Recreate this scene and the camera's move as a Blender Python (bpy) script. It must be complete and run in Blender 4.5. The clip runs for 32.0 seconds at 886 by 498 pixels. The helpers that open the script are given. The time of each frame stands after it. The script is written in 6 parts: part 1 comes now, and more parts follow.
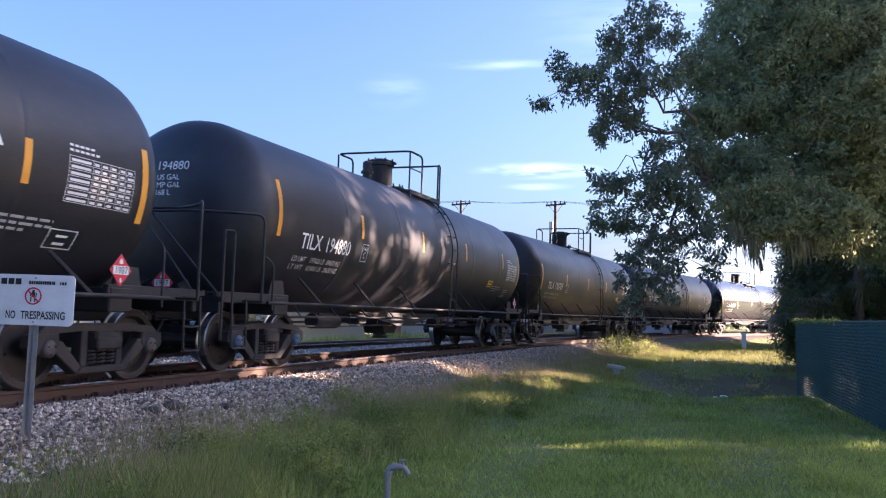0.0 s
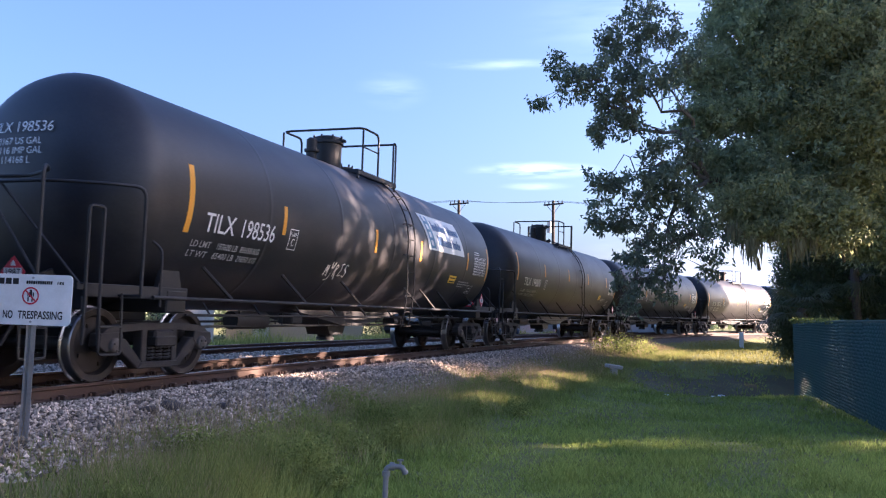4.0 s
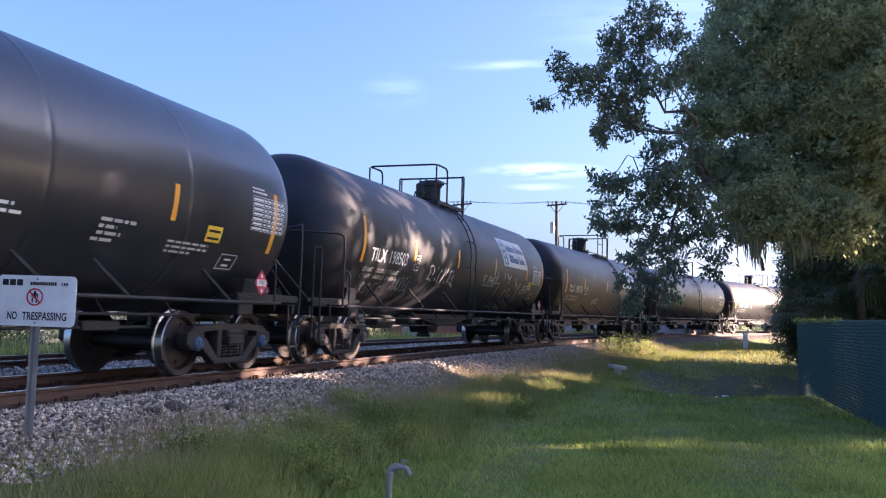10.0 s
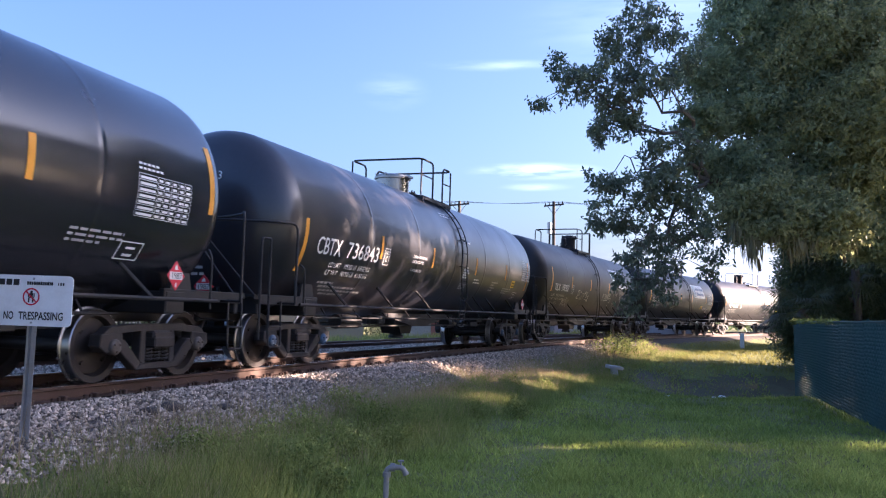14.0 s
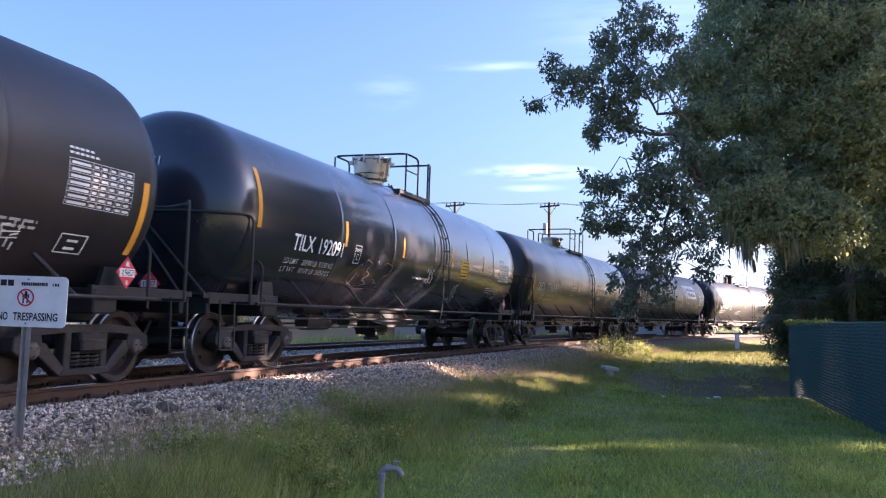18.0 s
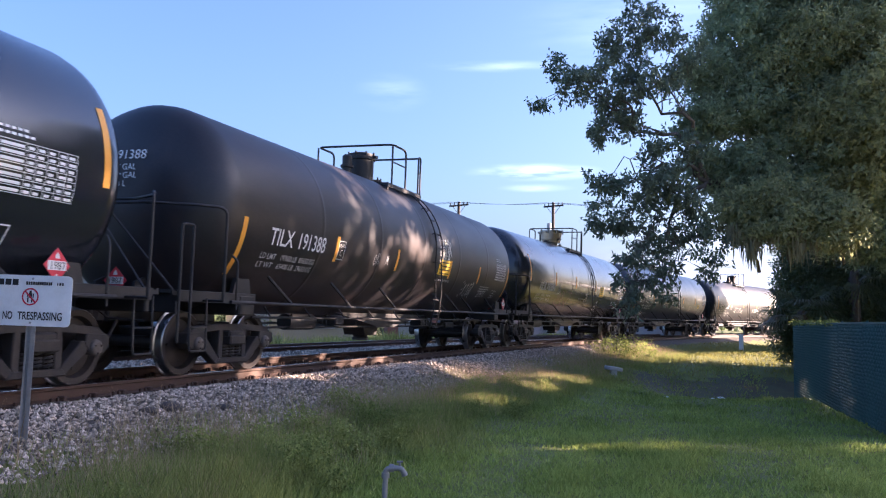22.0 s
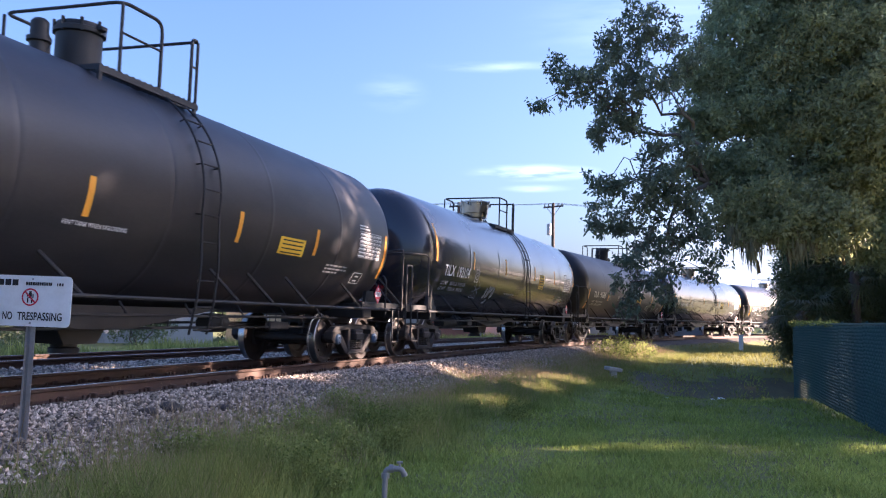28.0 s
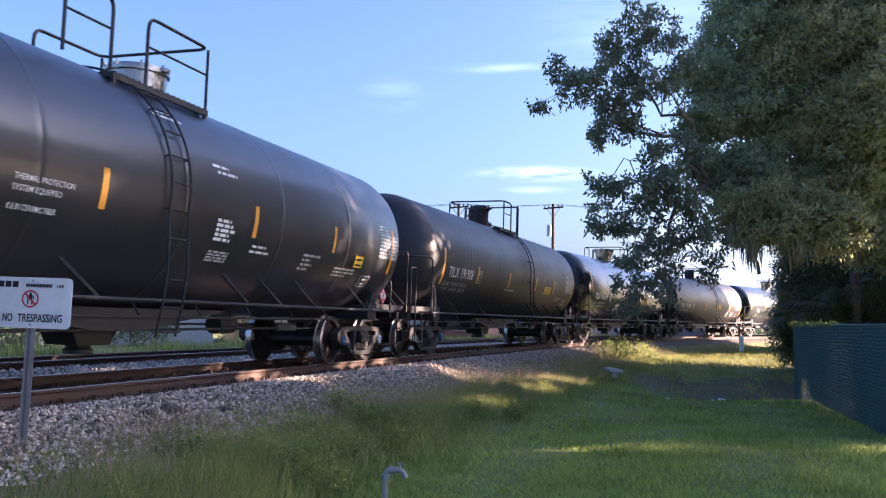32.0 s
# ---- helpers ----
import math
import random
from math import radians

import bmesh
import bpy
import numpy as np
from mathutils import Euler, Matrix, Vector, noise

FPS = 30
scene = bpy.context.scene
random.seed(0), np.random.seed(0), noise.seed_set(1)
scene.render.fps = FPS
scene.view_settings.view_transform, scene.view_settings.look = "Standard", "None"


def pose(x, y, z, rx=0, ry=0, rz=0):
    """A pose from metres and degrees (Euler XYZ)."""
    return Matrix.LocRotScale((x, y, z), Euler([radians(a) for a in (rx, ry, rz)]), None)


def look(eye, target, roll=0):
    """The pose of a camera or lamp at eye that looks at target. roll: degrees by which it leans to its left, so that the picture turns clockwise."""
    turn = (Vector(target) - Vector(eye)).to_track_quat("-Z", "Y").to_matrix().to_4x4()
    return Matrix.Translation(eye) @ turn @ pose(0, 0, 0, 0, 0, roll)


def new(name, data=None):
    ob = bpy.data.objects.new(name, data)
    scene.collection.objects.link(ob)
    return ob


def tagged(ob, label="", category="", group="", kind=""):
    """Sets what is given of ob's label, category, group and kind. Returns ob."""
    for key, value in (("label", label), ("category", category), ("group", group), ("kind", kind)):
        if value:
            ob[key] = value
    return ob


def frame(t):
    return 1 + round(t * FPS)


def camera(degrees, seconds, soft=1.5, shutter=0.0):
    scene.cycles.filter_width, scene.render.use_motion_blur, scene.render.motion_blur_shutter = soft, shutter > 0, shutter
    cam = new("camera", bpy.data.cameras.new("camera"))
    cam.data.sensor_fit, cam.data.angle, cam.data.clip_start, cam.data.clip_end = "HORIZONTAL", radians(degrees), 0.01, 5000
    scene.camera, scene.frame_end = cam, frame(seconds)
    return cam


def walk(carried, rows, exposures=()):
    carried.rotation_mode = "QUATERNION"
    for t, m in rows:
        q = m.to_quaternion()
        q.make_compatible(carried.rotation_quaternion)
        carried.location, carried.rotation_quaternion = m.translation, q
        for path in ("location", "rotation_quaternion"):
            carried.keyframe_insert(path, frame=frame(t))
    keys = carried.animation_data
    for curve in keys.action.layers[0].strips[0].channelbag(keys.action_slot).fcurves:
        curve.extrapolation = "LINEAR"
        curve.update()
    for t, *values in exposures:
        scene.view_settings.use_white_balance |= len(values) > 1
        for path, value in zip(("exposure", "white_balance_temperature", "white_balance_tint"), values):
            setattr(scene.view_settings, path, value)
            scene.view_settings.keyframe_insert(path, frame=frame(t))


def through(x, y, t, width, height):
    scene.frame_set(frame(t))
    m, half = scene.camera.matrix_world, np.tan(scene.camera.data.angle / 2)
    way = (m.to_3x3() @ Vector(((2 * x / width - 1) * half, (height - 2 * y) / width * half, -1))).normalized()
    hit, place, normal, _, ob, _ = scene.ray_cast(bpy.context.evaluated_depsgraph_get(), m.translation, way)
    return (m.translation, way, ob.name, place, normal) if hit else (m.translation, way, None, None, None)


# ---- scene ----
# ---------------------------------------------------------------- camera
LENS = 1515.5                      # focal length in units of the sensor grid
EYE = Vector((0.0, 0.0, 0.825))    # z = 0 is the top of the near rail
TILT, LEAN = 4.70, 0.777
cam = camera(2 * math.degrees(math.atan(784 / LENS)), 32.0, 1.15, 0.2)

# small sway of the hand: seconds, sideways, up, turn
SWAY = (
    (0.0, 3.09, -1.16, 0.0003),
    (0.5, 2.22, -1.96, 0.0009),
    (1.0, 1.25, -1.77, 0.0008),
    (1.5, 1.78, -2.52, 0.0006),
    (2.0, 2.49, -3.07, 0.0001),
    (2.5, 1.43, -2.62, -0.0008),
    (3.0, 0.14, -2.26, -0.0004),
    (3.5, -1.34, -1.34, 0.0002),
    (5.5, 2.69, -4.12, -0.0014),
    (6.0, 2.73, -3.75, -0.0011),
    (6.5, 1.37, -3.75, -0.0012),
    (7.0, 2.19, -3.29, -0.0022),
    (7.5, 1.29, -3.24, -0.0003),
    (8.0, 0.93, -1.87, -0.0003),
    (8.5, 3.50, -0.98, 0.0005),
    (9.0, 5.07, -1.08, -0.0009),
    (9.5, 4.67, -0.51, -0.0010),
    (10.0, 5.20, -0.68, -0.0013),
    (10.5, 4.50, -1.09, -0.0008),
    (11.0, 5.25, -2.03, -0.0009),
    (11.5, 5.79, -2.01, -0.0011),
    (12.0, 4.60, -1.51, -0.0000),
    (12.5, 3.05, -1.51, -0.0000),
    (13.0, 1.76, -1.75, 0.0003),
    (13.5, 1.50, -0.74, -0.0002),
    (14.0, 0.15, -0.35, -0.0003),
    (14.5, -3.78, -0.97, 0.0003),
    (16.5, -1.91, -0.01, 0.0001),
    (17.0, -7.62, -0.02, 0.0003),
    (17.5, -9.12, 1.11, 0.0006),
    (18.0, -7.67, 1.34, -0.0001),
    (18.5, -7.05, 1.89, 0.0003),
    (19.0, -4.42, 2.58, 0.0014),
    (19.5, -3.35, 3.80, 0.0008),
    (20.0, -3.77, 3.52, 0.0020),
    (20.5, -4.47, 2.04, 0.0009),
    (21.0, -2.58, 0.51, 0.0009),
    (21.5, -1.38, 0.49, 0.0013),
    (22.0, -0.97, 1.05, 0.0015),
    (22.5, -0.23, 1.25, 0.0013),
    (23.0, -1.75, 1.25, 0.0013),
    (23.5, -2.76, 1.09, 0.0009),
    (24.0, -1.38, 0.49, 0.0013),
    (24.5, 0.07, 1.10, 0.0006),
    (25.0, -0.04, 1.83, 0.0012),
    (25.5, -0.03, 2.60, 0.0013),
    (27.5, -1.24, 3.20, 0.0010),
    (28.0, -1.12, 1.98, 0.0019),
    (28.5, -1.23, 0.70, 0.0010),
    (29.0, -1.18, 1.05, 0.0015),
    (29.5, -1.16, 2.77, 0.0016),
    (30.0, -0.28, 4.18, 0.0009),
    (30.5, 0.09, 4.56, 0.0007),
    (31.0, 0.08, 4.37, 0.0006),
    (31.5, -1.04, 4.35, 0.0010),
    (32.0, -0.88, 4.17, 0.0008),
)


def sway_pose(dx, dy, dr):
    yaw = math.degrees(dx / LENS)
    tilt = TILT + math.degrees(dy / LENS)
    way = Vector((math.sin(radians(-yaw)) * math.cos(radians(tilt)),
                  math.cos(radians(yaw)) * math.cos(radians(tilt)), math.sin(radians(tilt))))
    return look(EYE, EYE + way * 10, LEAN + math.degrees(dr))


walk(cam, [(t, sway_pose(dx, dy, dr)) for t, dx, dy, dr in SWAY], [(0.0, 2.63, 5100, 27.0), (32.0, 2.63, 5100, 27.0)])

# ---------------------------------------------------------------- world and sun
SKY, CLOUD = 0.056, 8.0
SUN_AZ, SUN_EL = 80.0, 16.0       # where the sun stands: degrees clockwise from +y, and height
world = bpy.data.worlds.new("sky")
world.use_nodes = True
scene.world = world


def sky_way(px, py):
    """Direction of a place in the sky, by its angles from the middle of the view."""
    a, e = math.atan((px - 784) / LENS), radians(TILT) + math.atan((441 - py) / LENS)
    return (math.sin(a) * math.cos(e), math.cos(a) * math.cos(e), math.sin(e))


def build_sky():
    nt = world.node_tree
    nt.nodes.clear()
    L = nt.links.new
    out = nt.nodes.new("ShaderNodeOutputWorld")
    bg = nt.nodes.new("ShaderNodeBackground")
    sky = nt.nodes.new("ShaderNodeTexSky")
    sky.sky_type = 'NISHITA'
    sky.sun_disc = False
    sky.sun_elevation = radians(SUN_EL)
    sky.sun_rotation = radians(SUN_AZ)
    sky.air_density, sky.dust_density, sky.ozone_density = 1.0, 4.0, 2.2
    bg.inputs["Strength"].default_value = SKY
    co = nt.nodes.new("ShaderNodeTexCoord")
    # wind-drawn texture shared by the thin clouds
    mp = nt.nodes.new("ShaderNodeMapping")
    mp.inputs["Rotation"].default_value = (0.0, radians(-6), 0.0)
    mp.inputs["Scale"].default_value = (9.0, 9.0, 60.0)
    nz = nt.nodes.new("ShaderNodeTexNoise")
    nz.inputs["Scale"].default_value, nz.inputs["Detail"].default_value = 1.3, 6.0
    L(co.outputs["Generated"], mp.inputs["Vector"])
    L(mp.outputs[0], nz.inputs["Vector"])
    ns = nt.nodes.new("ShaderNodeMapRange")
    ns.inputs["From Min"].default_value, ns.inputs["From Max"].default_value = 0.33, 0.68
    L(nz.outputs["Fac"], ns.inputs["Value"])
    col = sky.outputs[0]
    # veils: place, half width, half height, slope, strength
    for px, py, wx, wz, tilt, amt in ((945, 303, 0.09, 0.012, -5, 1.0), (950, 331, 0.05, 0.006, 4, 0.4), (880, 116, 0.10, 0.008, -8, 0.22),
                                      (690, 165, 0.05, 0.025, -8, 0.12), (1150, 40, 0.16, 0.08, -6, 0.10), (1330, 470, 0.20, 0.085, 0, 0.75)):
        sub = nt.nodes.new("ShaderNodeVectorMath")
        sub.operation = 'SUBTRACT'
        sub.inputs[1].default_value = sky_way(px, py)
        L(co.outputs["Generated"], sub.inputs[0])
        rot = nt.nodes.new("ShaderNodeMapping")
        rot.inputs["Rotation"].default_value = (0.0, radians(tilt), 0.0)
        rot.inputs["Scale"].default_value = (1 / wx, 1.0, 1 / wz)
        L(sub.outputs[0], rot.inputs["Vector"])
        ln = nt.nodes.new("ShaderNodeVectorMath")
        ln.operation = 'LENGTH'
        L(rot.outputs[0], ln.inputs[0])
        fall = nt.nodes.new("ShaderNodeMapRange")
        fall.interpolation_type = 'SMOOTHSTEP'
        fall.inputs["From Min"].default_value, fall.inputs["From Max"].default_value = 1.0, 0.0
        fall.inputs["To Max"].default_value = amt
        L(ln.outputs["Value"], fall.inputs["Value"])
        ml = nt.nodes.new("ShaderNodeMath")
        ml.operation = 'MULTIPLY'
        ml.use_clamp = True
        L(fall.outputs[0], ml.inputs[0])
        L(ns.outputs[0], ml.inputs[1])
        mx = nt.nodes.new("ShaderNodeMix")
        mx.data_type = 'RGBA'
        mx.inputs[7].default_value = (CLOUD, CLOUD * 1.02, CLOUD * 1.06, 1)
        L(ml.outputs[0], mx.inputs[0])
        L(col, mx.inputs[6])
        col = mx.outputs[2]
    L(col, bg.inputs["Color"])
    L(bg.outputs[0], out.inputs["Surface"])


build_sky()
sun_data = bpy.data.lights.new("sun", 'SUN')
sun_data.energy, sun_data.angle, sun_data.color = 7.0, radians(0.53), (1.0, 0.69, 0.39)
sun = new("sun", sun_data)
SUN_DIR = Vector((math.sin(radians(SUN_AZ)) * math.cos(radians(SUN_EL)),
                  math.cos(radians(SUN_AZ)) * math.cos(radians(SUN_EL)), math.sin(radians(SUN_EL))))
sun.matrix_world = look(SUN_DIR * 60, (0, 0, 0))

# ---------------------------------------------------------------- the line of the track
TRACK_D, TRACK_HEAD = 7.989, 16.145      # distance of its straight from the eye, heading
CURVE_AT, CURVE_LEN, CURVE_K, CANT = -14.47, 66.86, 0.00696, 1.06
STEP = 0.5
LINE_S = np.arange(-90, 260, STEP)
LINE_K = CURVE_K * np.clip((LINE_S - CURVE_AT) / CURVE_LEN, 0, 1) * (LINE_S < 95)
LINE_A = radians(TRACK_HEAD) + np.concatenate([[0], np.cumsum((LINE_K[1:] + LINE_K[:-1]) / 2 * STEP)])
LINE_X = np.concatenate([[0], np.cumsum((np.sin(LINE_A[1:]) + np.sin(LINE_A[:-1])) / 2 * STEP)])
LINE_Y = np.concatenate([[0], np.cumsum((np.cos(LINE_A[1:]) + np.cos(LINE_A[:-1])) / 2 * STEP)])
LINE_X += -TRACK_D * math.cos(radians(TRACK_HEAD)) - np.interp(0, LINE_S, LINE_X)
LINE_Y += TRACK_D * math.sin(radians(TRACK_HEAD)) - np.interp(0, LINE_S, LINE_Y)


def on_line(s, w=0.0):
    """Place and heading at s along the track, w to its right."""
    a = float(np.interp(s, LINE_S, LINE_A))
    return (float(np.interp(s, LINE_S, LINE_X)) + w * math.cos(a),
            float(np.interp(s, LINE_S, LINE_Y)) - w * math.sin(a), a)


def track_w(xs, ys):
    """How far right of the track's centre points lie (arrays)."""
    xs, ys = np.atleast_1d(xs).astype(float), np.atleast_1d(ys).astype(float)
    sel = slice(0, len(LINE_S), 4)
    lx, ly, la = LINE_X[sel], LINE_Y[sel], LINE_A[sel]
    out = np.empty(len(xs))
    for i in range(0, len(xs), 4000):
        dx = xs[i:i + 4000, None] - lx[None]
        dy = ys[i:i + 4000, None] - ly[None]
        j = np.argmin(dx * dx + dy * dy, axis=1)
        r = np.arange(len(j))
        out[i:i + 4000] = dx[r, j] * np.cos(la[j]) - dy[r, j] * np.sin(la[j])
    return out


def smooth(e0, e1, v):
    t = np.clip((v - e0) / (e1 - e0), 0, 1)
    return t * t * (3 - 2 * t)


def ground_z(xs, ys, w=None):
    """Height of the soil: lawn, swale on the right, ballast bed under the tracks."""
    xs, ys = np.atleast_1d(xs).astype(float), np.atleast_1d(ys).astype(float)
    if w is None:
        w = track_w(xs, ys)
    z = -0.72 - (0.014 * np.clip(ys - 7, 0, 17) - 0.29 * smooth(27, 31.5, ys)) * smooth(2.5, 7, w)
    # swale
    d = (ys - 25.2 - 0.1 * (xs - 8)) / 3.1
    z = z - 0.72 * np.exp(-d * d) * smooth(3.5, 8.5, xs) * smooth(3.5, 8, w)
    z = z + 0.10 * np.sin(xs * 0.31 + 1.0) * np.sin(ys * 0.23) * smooth(4, 9, w)
    bed = -0.27 + 0.085 * smooth(0.86, 1.1, w) - 0.385 * np.clip((w - 1.6) / 1.4, 0, 1)
    far = -0.27 + 0.15 * smooth(0.9, 1.35, -w) * smooth(3.75, 3.4, -w) - 0.33 * np.clip((-w - 7.3) / 1.6, 0, 1)
    z = np.where(w > 0, np.where(w < 4.2, bed + (z - bed) * smooth(2.3, 4.2, w), z), np.where(w > -9.0, far, -0.60))
    return z

# ---------------------------------------------------------------- materials
def mat(name, base, rough=0.6, metal=0.0, var=0.25, scale=6.0, fine=60.0, bump=0.15, dirt=None, dirt_amt=0.0,
        dirt_scale=1.2, spec=0.5, rand=0.0, island=False, coat=0.0, stretch=(1, 1, 1), lo=0.45, hi=0.75):
    """A surface with two scales of variation, bump, and stains of a second colour."""
    m = bpy.data.materials.new(name)
    m.use_nodes = True
    nt = m.node_tree
    L = nt.links.new
    b = nt.nodes["Principled BSDF"]
    b.inputs["Roughness"].default_value = rough
    b.inputs["Metallic"].default_value = metal
    b.inputs["Specular IOR Level"].default_value = spec
    b.inputs["Coat Weight"].default_value = coat
    b.inputs["Coat Roughness"].default_value = 0.12
    co = nt.nodes.new("ShaderNodeTexCoord")
    mp = nt.nodes.new("ShaderNodeMapping")
    mp.inputs["Scale"].default_value = stretch
    L(co.outputs["Object"], mp.inputs["Vector"])
    n1 = nt.nodes.new("ShaderNodeTexNoise")
    n1.inputs["Scale"].default_value, n1.inputs["Detail"].default_value = scale, 5.0
    n2 = nt.nodes.new("ShaderNodeTexNoise")
    n2.inputs["Scale"].default_value, n2.inputs["Detail"].default_value = fine, 3.0
    L(mp.outputs[0], n1.inputs["Vector"])
    L(mp.outputs[0], n2.inputs["Vector"])
    add = nt.nodes.new("ShaderNodeMath")
    add.operation = 'ADD'
    L(n1.outputs["Fac"], add.inputs[0])
    L(n2.outputs["Fac"], add.inputs[1])
    rng = nt.nodes.new("ShaderNodeMapRange")
    rng.inputs["From Min"].default_value, rng.inputs["From Max"].default_value = 0.55, 1.45
    rng.inputs["To Min"].default_value, rng.inputs["To Max"].default_value = 1 - var, 1 + var
    L(add.outputs[0], rng.inputs["Value"])
    fac = rng.outputs[0]
    if rand or island:
        if island:
            src = nt.nodes.new("ShaderNodeNewGeometry").outputs["Random Per Island"]
        else:
            src = nt.nodes.new("ShaderNodeObjectInfo").outputs["Random"]
        r2 = nt.nodes.new("ShaderNodeMapRange")
        r2.inputs["To Min"].default_value, r2.inputs["To Max"].default_value = 1 - rand, 1 + rand
        L(src, r2.inputs["Value"])
        mm = nt.nodes.new("ShaderNodeMath")
        mm.operation = 'MULTIPLY'
        L(fac, mm.inputs[0])
        L(r2.outputs[0], mm.inputs[1])
        fac = mm.outputs[0]
    vm = nt.nodes.new("ShaderNodeVectorMath")
    vm.operation = 'SCALE'
    vm.inputs[0].default_value = base[:3]
    L(fac, vm.inputs["Scale"])
    col = vm.outputs[0]
    if dirt:
        nd = nt.nodes.new("ShaderNodeTexNoise")
        nd.inputs["Scale"].default_value, nd.inputs["Detail"].default_value = dirt_scale, 6.0
        nd.inputs["Roughness"].default_value = 0.62
        L(mp.outputs[0], nd.inputs["Vector"])
        rr = nt.nodes.new("ShaderNodeMapRange")
        rr.inputs["From Min"].default_value, rr.inputs["From Max"].default_value = lo, hi
        rr.inputs["To Max"].default_value = dirt_amt
        L(nd.outputs["Fac"], rr.inputs["Value"])
        mx = nt.nodes.new("ShaderNodeMix")
        mx.data_type = 'RGBA'
        mx.inputs[7].default_value = (*dirt[:3], 1)
        L(rr.outputs[0], mx.inputs[0])
        L(col, mx.inputs[6])
        col = mx.outputs[2]
    L(col, b.inputs["Base Color"])
    rr2 = nt.nodes.new("ShaderNodeMapRange")
    rr2.inputs["To Min"].default_value, rr2.inputs["To Max"].default_value = max(0.02, rough - 0.12), min(1.0, rough + 0.12)
    L(n1.outputs["Fac"], rr2.inputs["Value"])
    L(rr2.outputs[0], b.inputs["Roughness"])
    if bump:
        bp = nt.nodes.new("ShaderNodeBump")
        bp.inputs["Strength"].default_value = bump
        bp.inputs["Distance"].default_value = 0.01
        L(add.outputs[0], bp.inputs["Height"])
        L(bp.outputs[0], b.inputs["Normal"])
    return m


def leaf_mat(name, base, alt, rough=0.45, through=0.35, spec=0.55):
    m = bpy.data.materials.new(name)
    m.use_nodes = True
    nt = m.node_tree
    L = nt.links.new
    b = nt.nodes["Principled BSDF"]
    out = nt.nodes["Material Output"]
    b.inputs["Roughness"].default_value = rough
    b.inputs["Specular IOR Level"].default_value = spec
    g = nt.nodes.new("ShaderNodeNewGeometry")
    co = nt.nodes.new("ShaderNodeTexCoord")
    nz = nt.nodes.new("ShaderNodeTexNoise")
    nz.inputs["Scale"].default_value = 0.9
    L(co.outputs["Object"], nz.inputs["Vector"])
    ad = nt.nodes.new("ShaderNodeMath")
    ad.operation = 'MULTIPLY_ADD'
    ad.inputs[1].default_value = 0.6
    L(g.outputs["Random Per Island"], ad.inputs[0])
    L(nz.outputs["Fac"], ad.inputs[2])
    sb = nt.nodes.new("ShaderNodeMath")
    sb.operation = 'SUBTRACT'
    sb.use_clamp = True
    sb.inputs[1].default_value = 0.3
    L(ad.outputs[0], sb.inputs[0])
    mx = nt.nodes.new("ShaderNodeMix")
    mx.data_type = 'RGBA'
    mx.inputs[6].default_value, mx.inputs[7].default_value = (*base, 1), (*alt, 1)
    L(sb.outputs[0], mx.inputs[0])
    L(mx.outputs[2], b.inputs["Base Color"])
    tr = nt.nodes.new("ShaderNodeBsdfTranslucent")
    L(mx.outputs[2], tr.inputs["Color"])
    ms = nt.nodes.new("ShaderNodeMixShader")
    ms.inputs[0].default_value = through
    L(b.outputs[0], ms.inputs[1])
    L(tr.outputs[0], ms.inputs[2])
    L(ms.outputs[0], out.inputs["Surface"])
    return m


BLACK_OLD = mat("worn black tank paint", (0.016, 0.0165, 0.022), 0.46, var=0.35, scale=1.3, fine=30, bump=0.05,
                dirt=(0.10, 0.085, 0.068), dirt_amt=0.30, dirt_scale=0.9, stretch=(0.5, 1, 1.2))
BLACK_RUST = mat("rust-browned black tank paint", (0.014, 0.013, 0.016), 0.46, var=0.35, scale=1.1, fine=30, bump=0.06,
                 dirt=(0.070, 0.043, 0.035), dirt_amt=0.5, dirt_scale=0.8, stretch=(0.4, 1, 1.0))
BLACK_NEW = mat("glossy black tank paint", (0.015, 0.017, 0.026), 0.23, spec=0.65, coat=0.35, var=0.2, scale=1.0, fine=20, bump=0.02,
                dirt=(0.05, 0.045, 0.04), dirt_amt=0.25, dirt_scale=0.9)
BLACK_MID = mat("satin black tank paint", (0.017, 0.018, 0.026), 0.34, spec=0.7, coat=0.2, var=0.25, scale=1.0, fine=20, bump=0.03,
                dirt=(0.06, 0.05, 0.04), dirt_amt=0.3, dirt_scale=0.8)
GREY_TANK = mat("weathered grey tank paint", (0.16, 0.15, 0.13), 0.5, var=0.25, scale=1.0, fine=20, bump=0.04,
                dirt=(0.07, 0.05, 0.04), dirt_amt=0.5, dirt_scale=0.8)
TAN_TANK = mat("weathered tan tank paint", (0.30, 0.25, 0.19), 0.5, var=0.2, scale=1.0, fine=20, bump=0.04,
               dirt=(0.10, 0.07, 0.05), dirt_amt=0.5, dirt_scale=0.8)
TRUCK = mat("grimy brown cast steel", (0.019, 0.016, 0.0155), 0.72, var=0.4, scale=7, fine=70, bump=0.3,
            dirt=(0.075, 0.057, 0.046), dirt_amt=0.4, dirt_scale=5)
FRAME = mat("dusty black steel", (0.013, 0.013, 0.015), 0.6, var=0.3, scale=5, fine=60, bump=0.12,
            dirt=(0.05, 0.04, 0.035), dirt_amt=0.25, dirt_scale=3)
TREAD = mat("polished wheel tread", (0.42, 0.40, 0.38), 0.3, metal=1.0, var=0.2, scale=8, fine=80, bump=0.05)
WHEEL = mat("rust-brown wheel steel", (0.036, 0.028, 0.025), 0.6, metal=0.3, var=0.4, scale=8, fine=80, bump=0.15,
            dirt=(0.02, 0.017, 0.016), dirt_amt=0.8, dirt_scale=3)
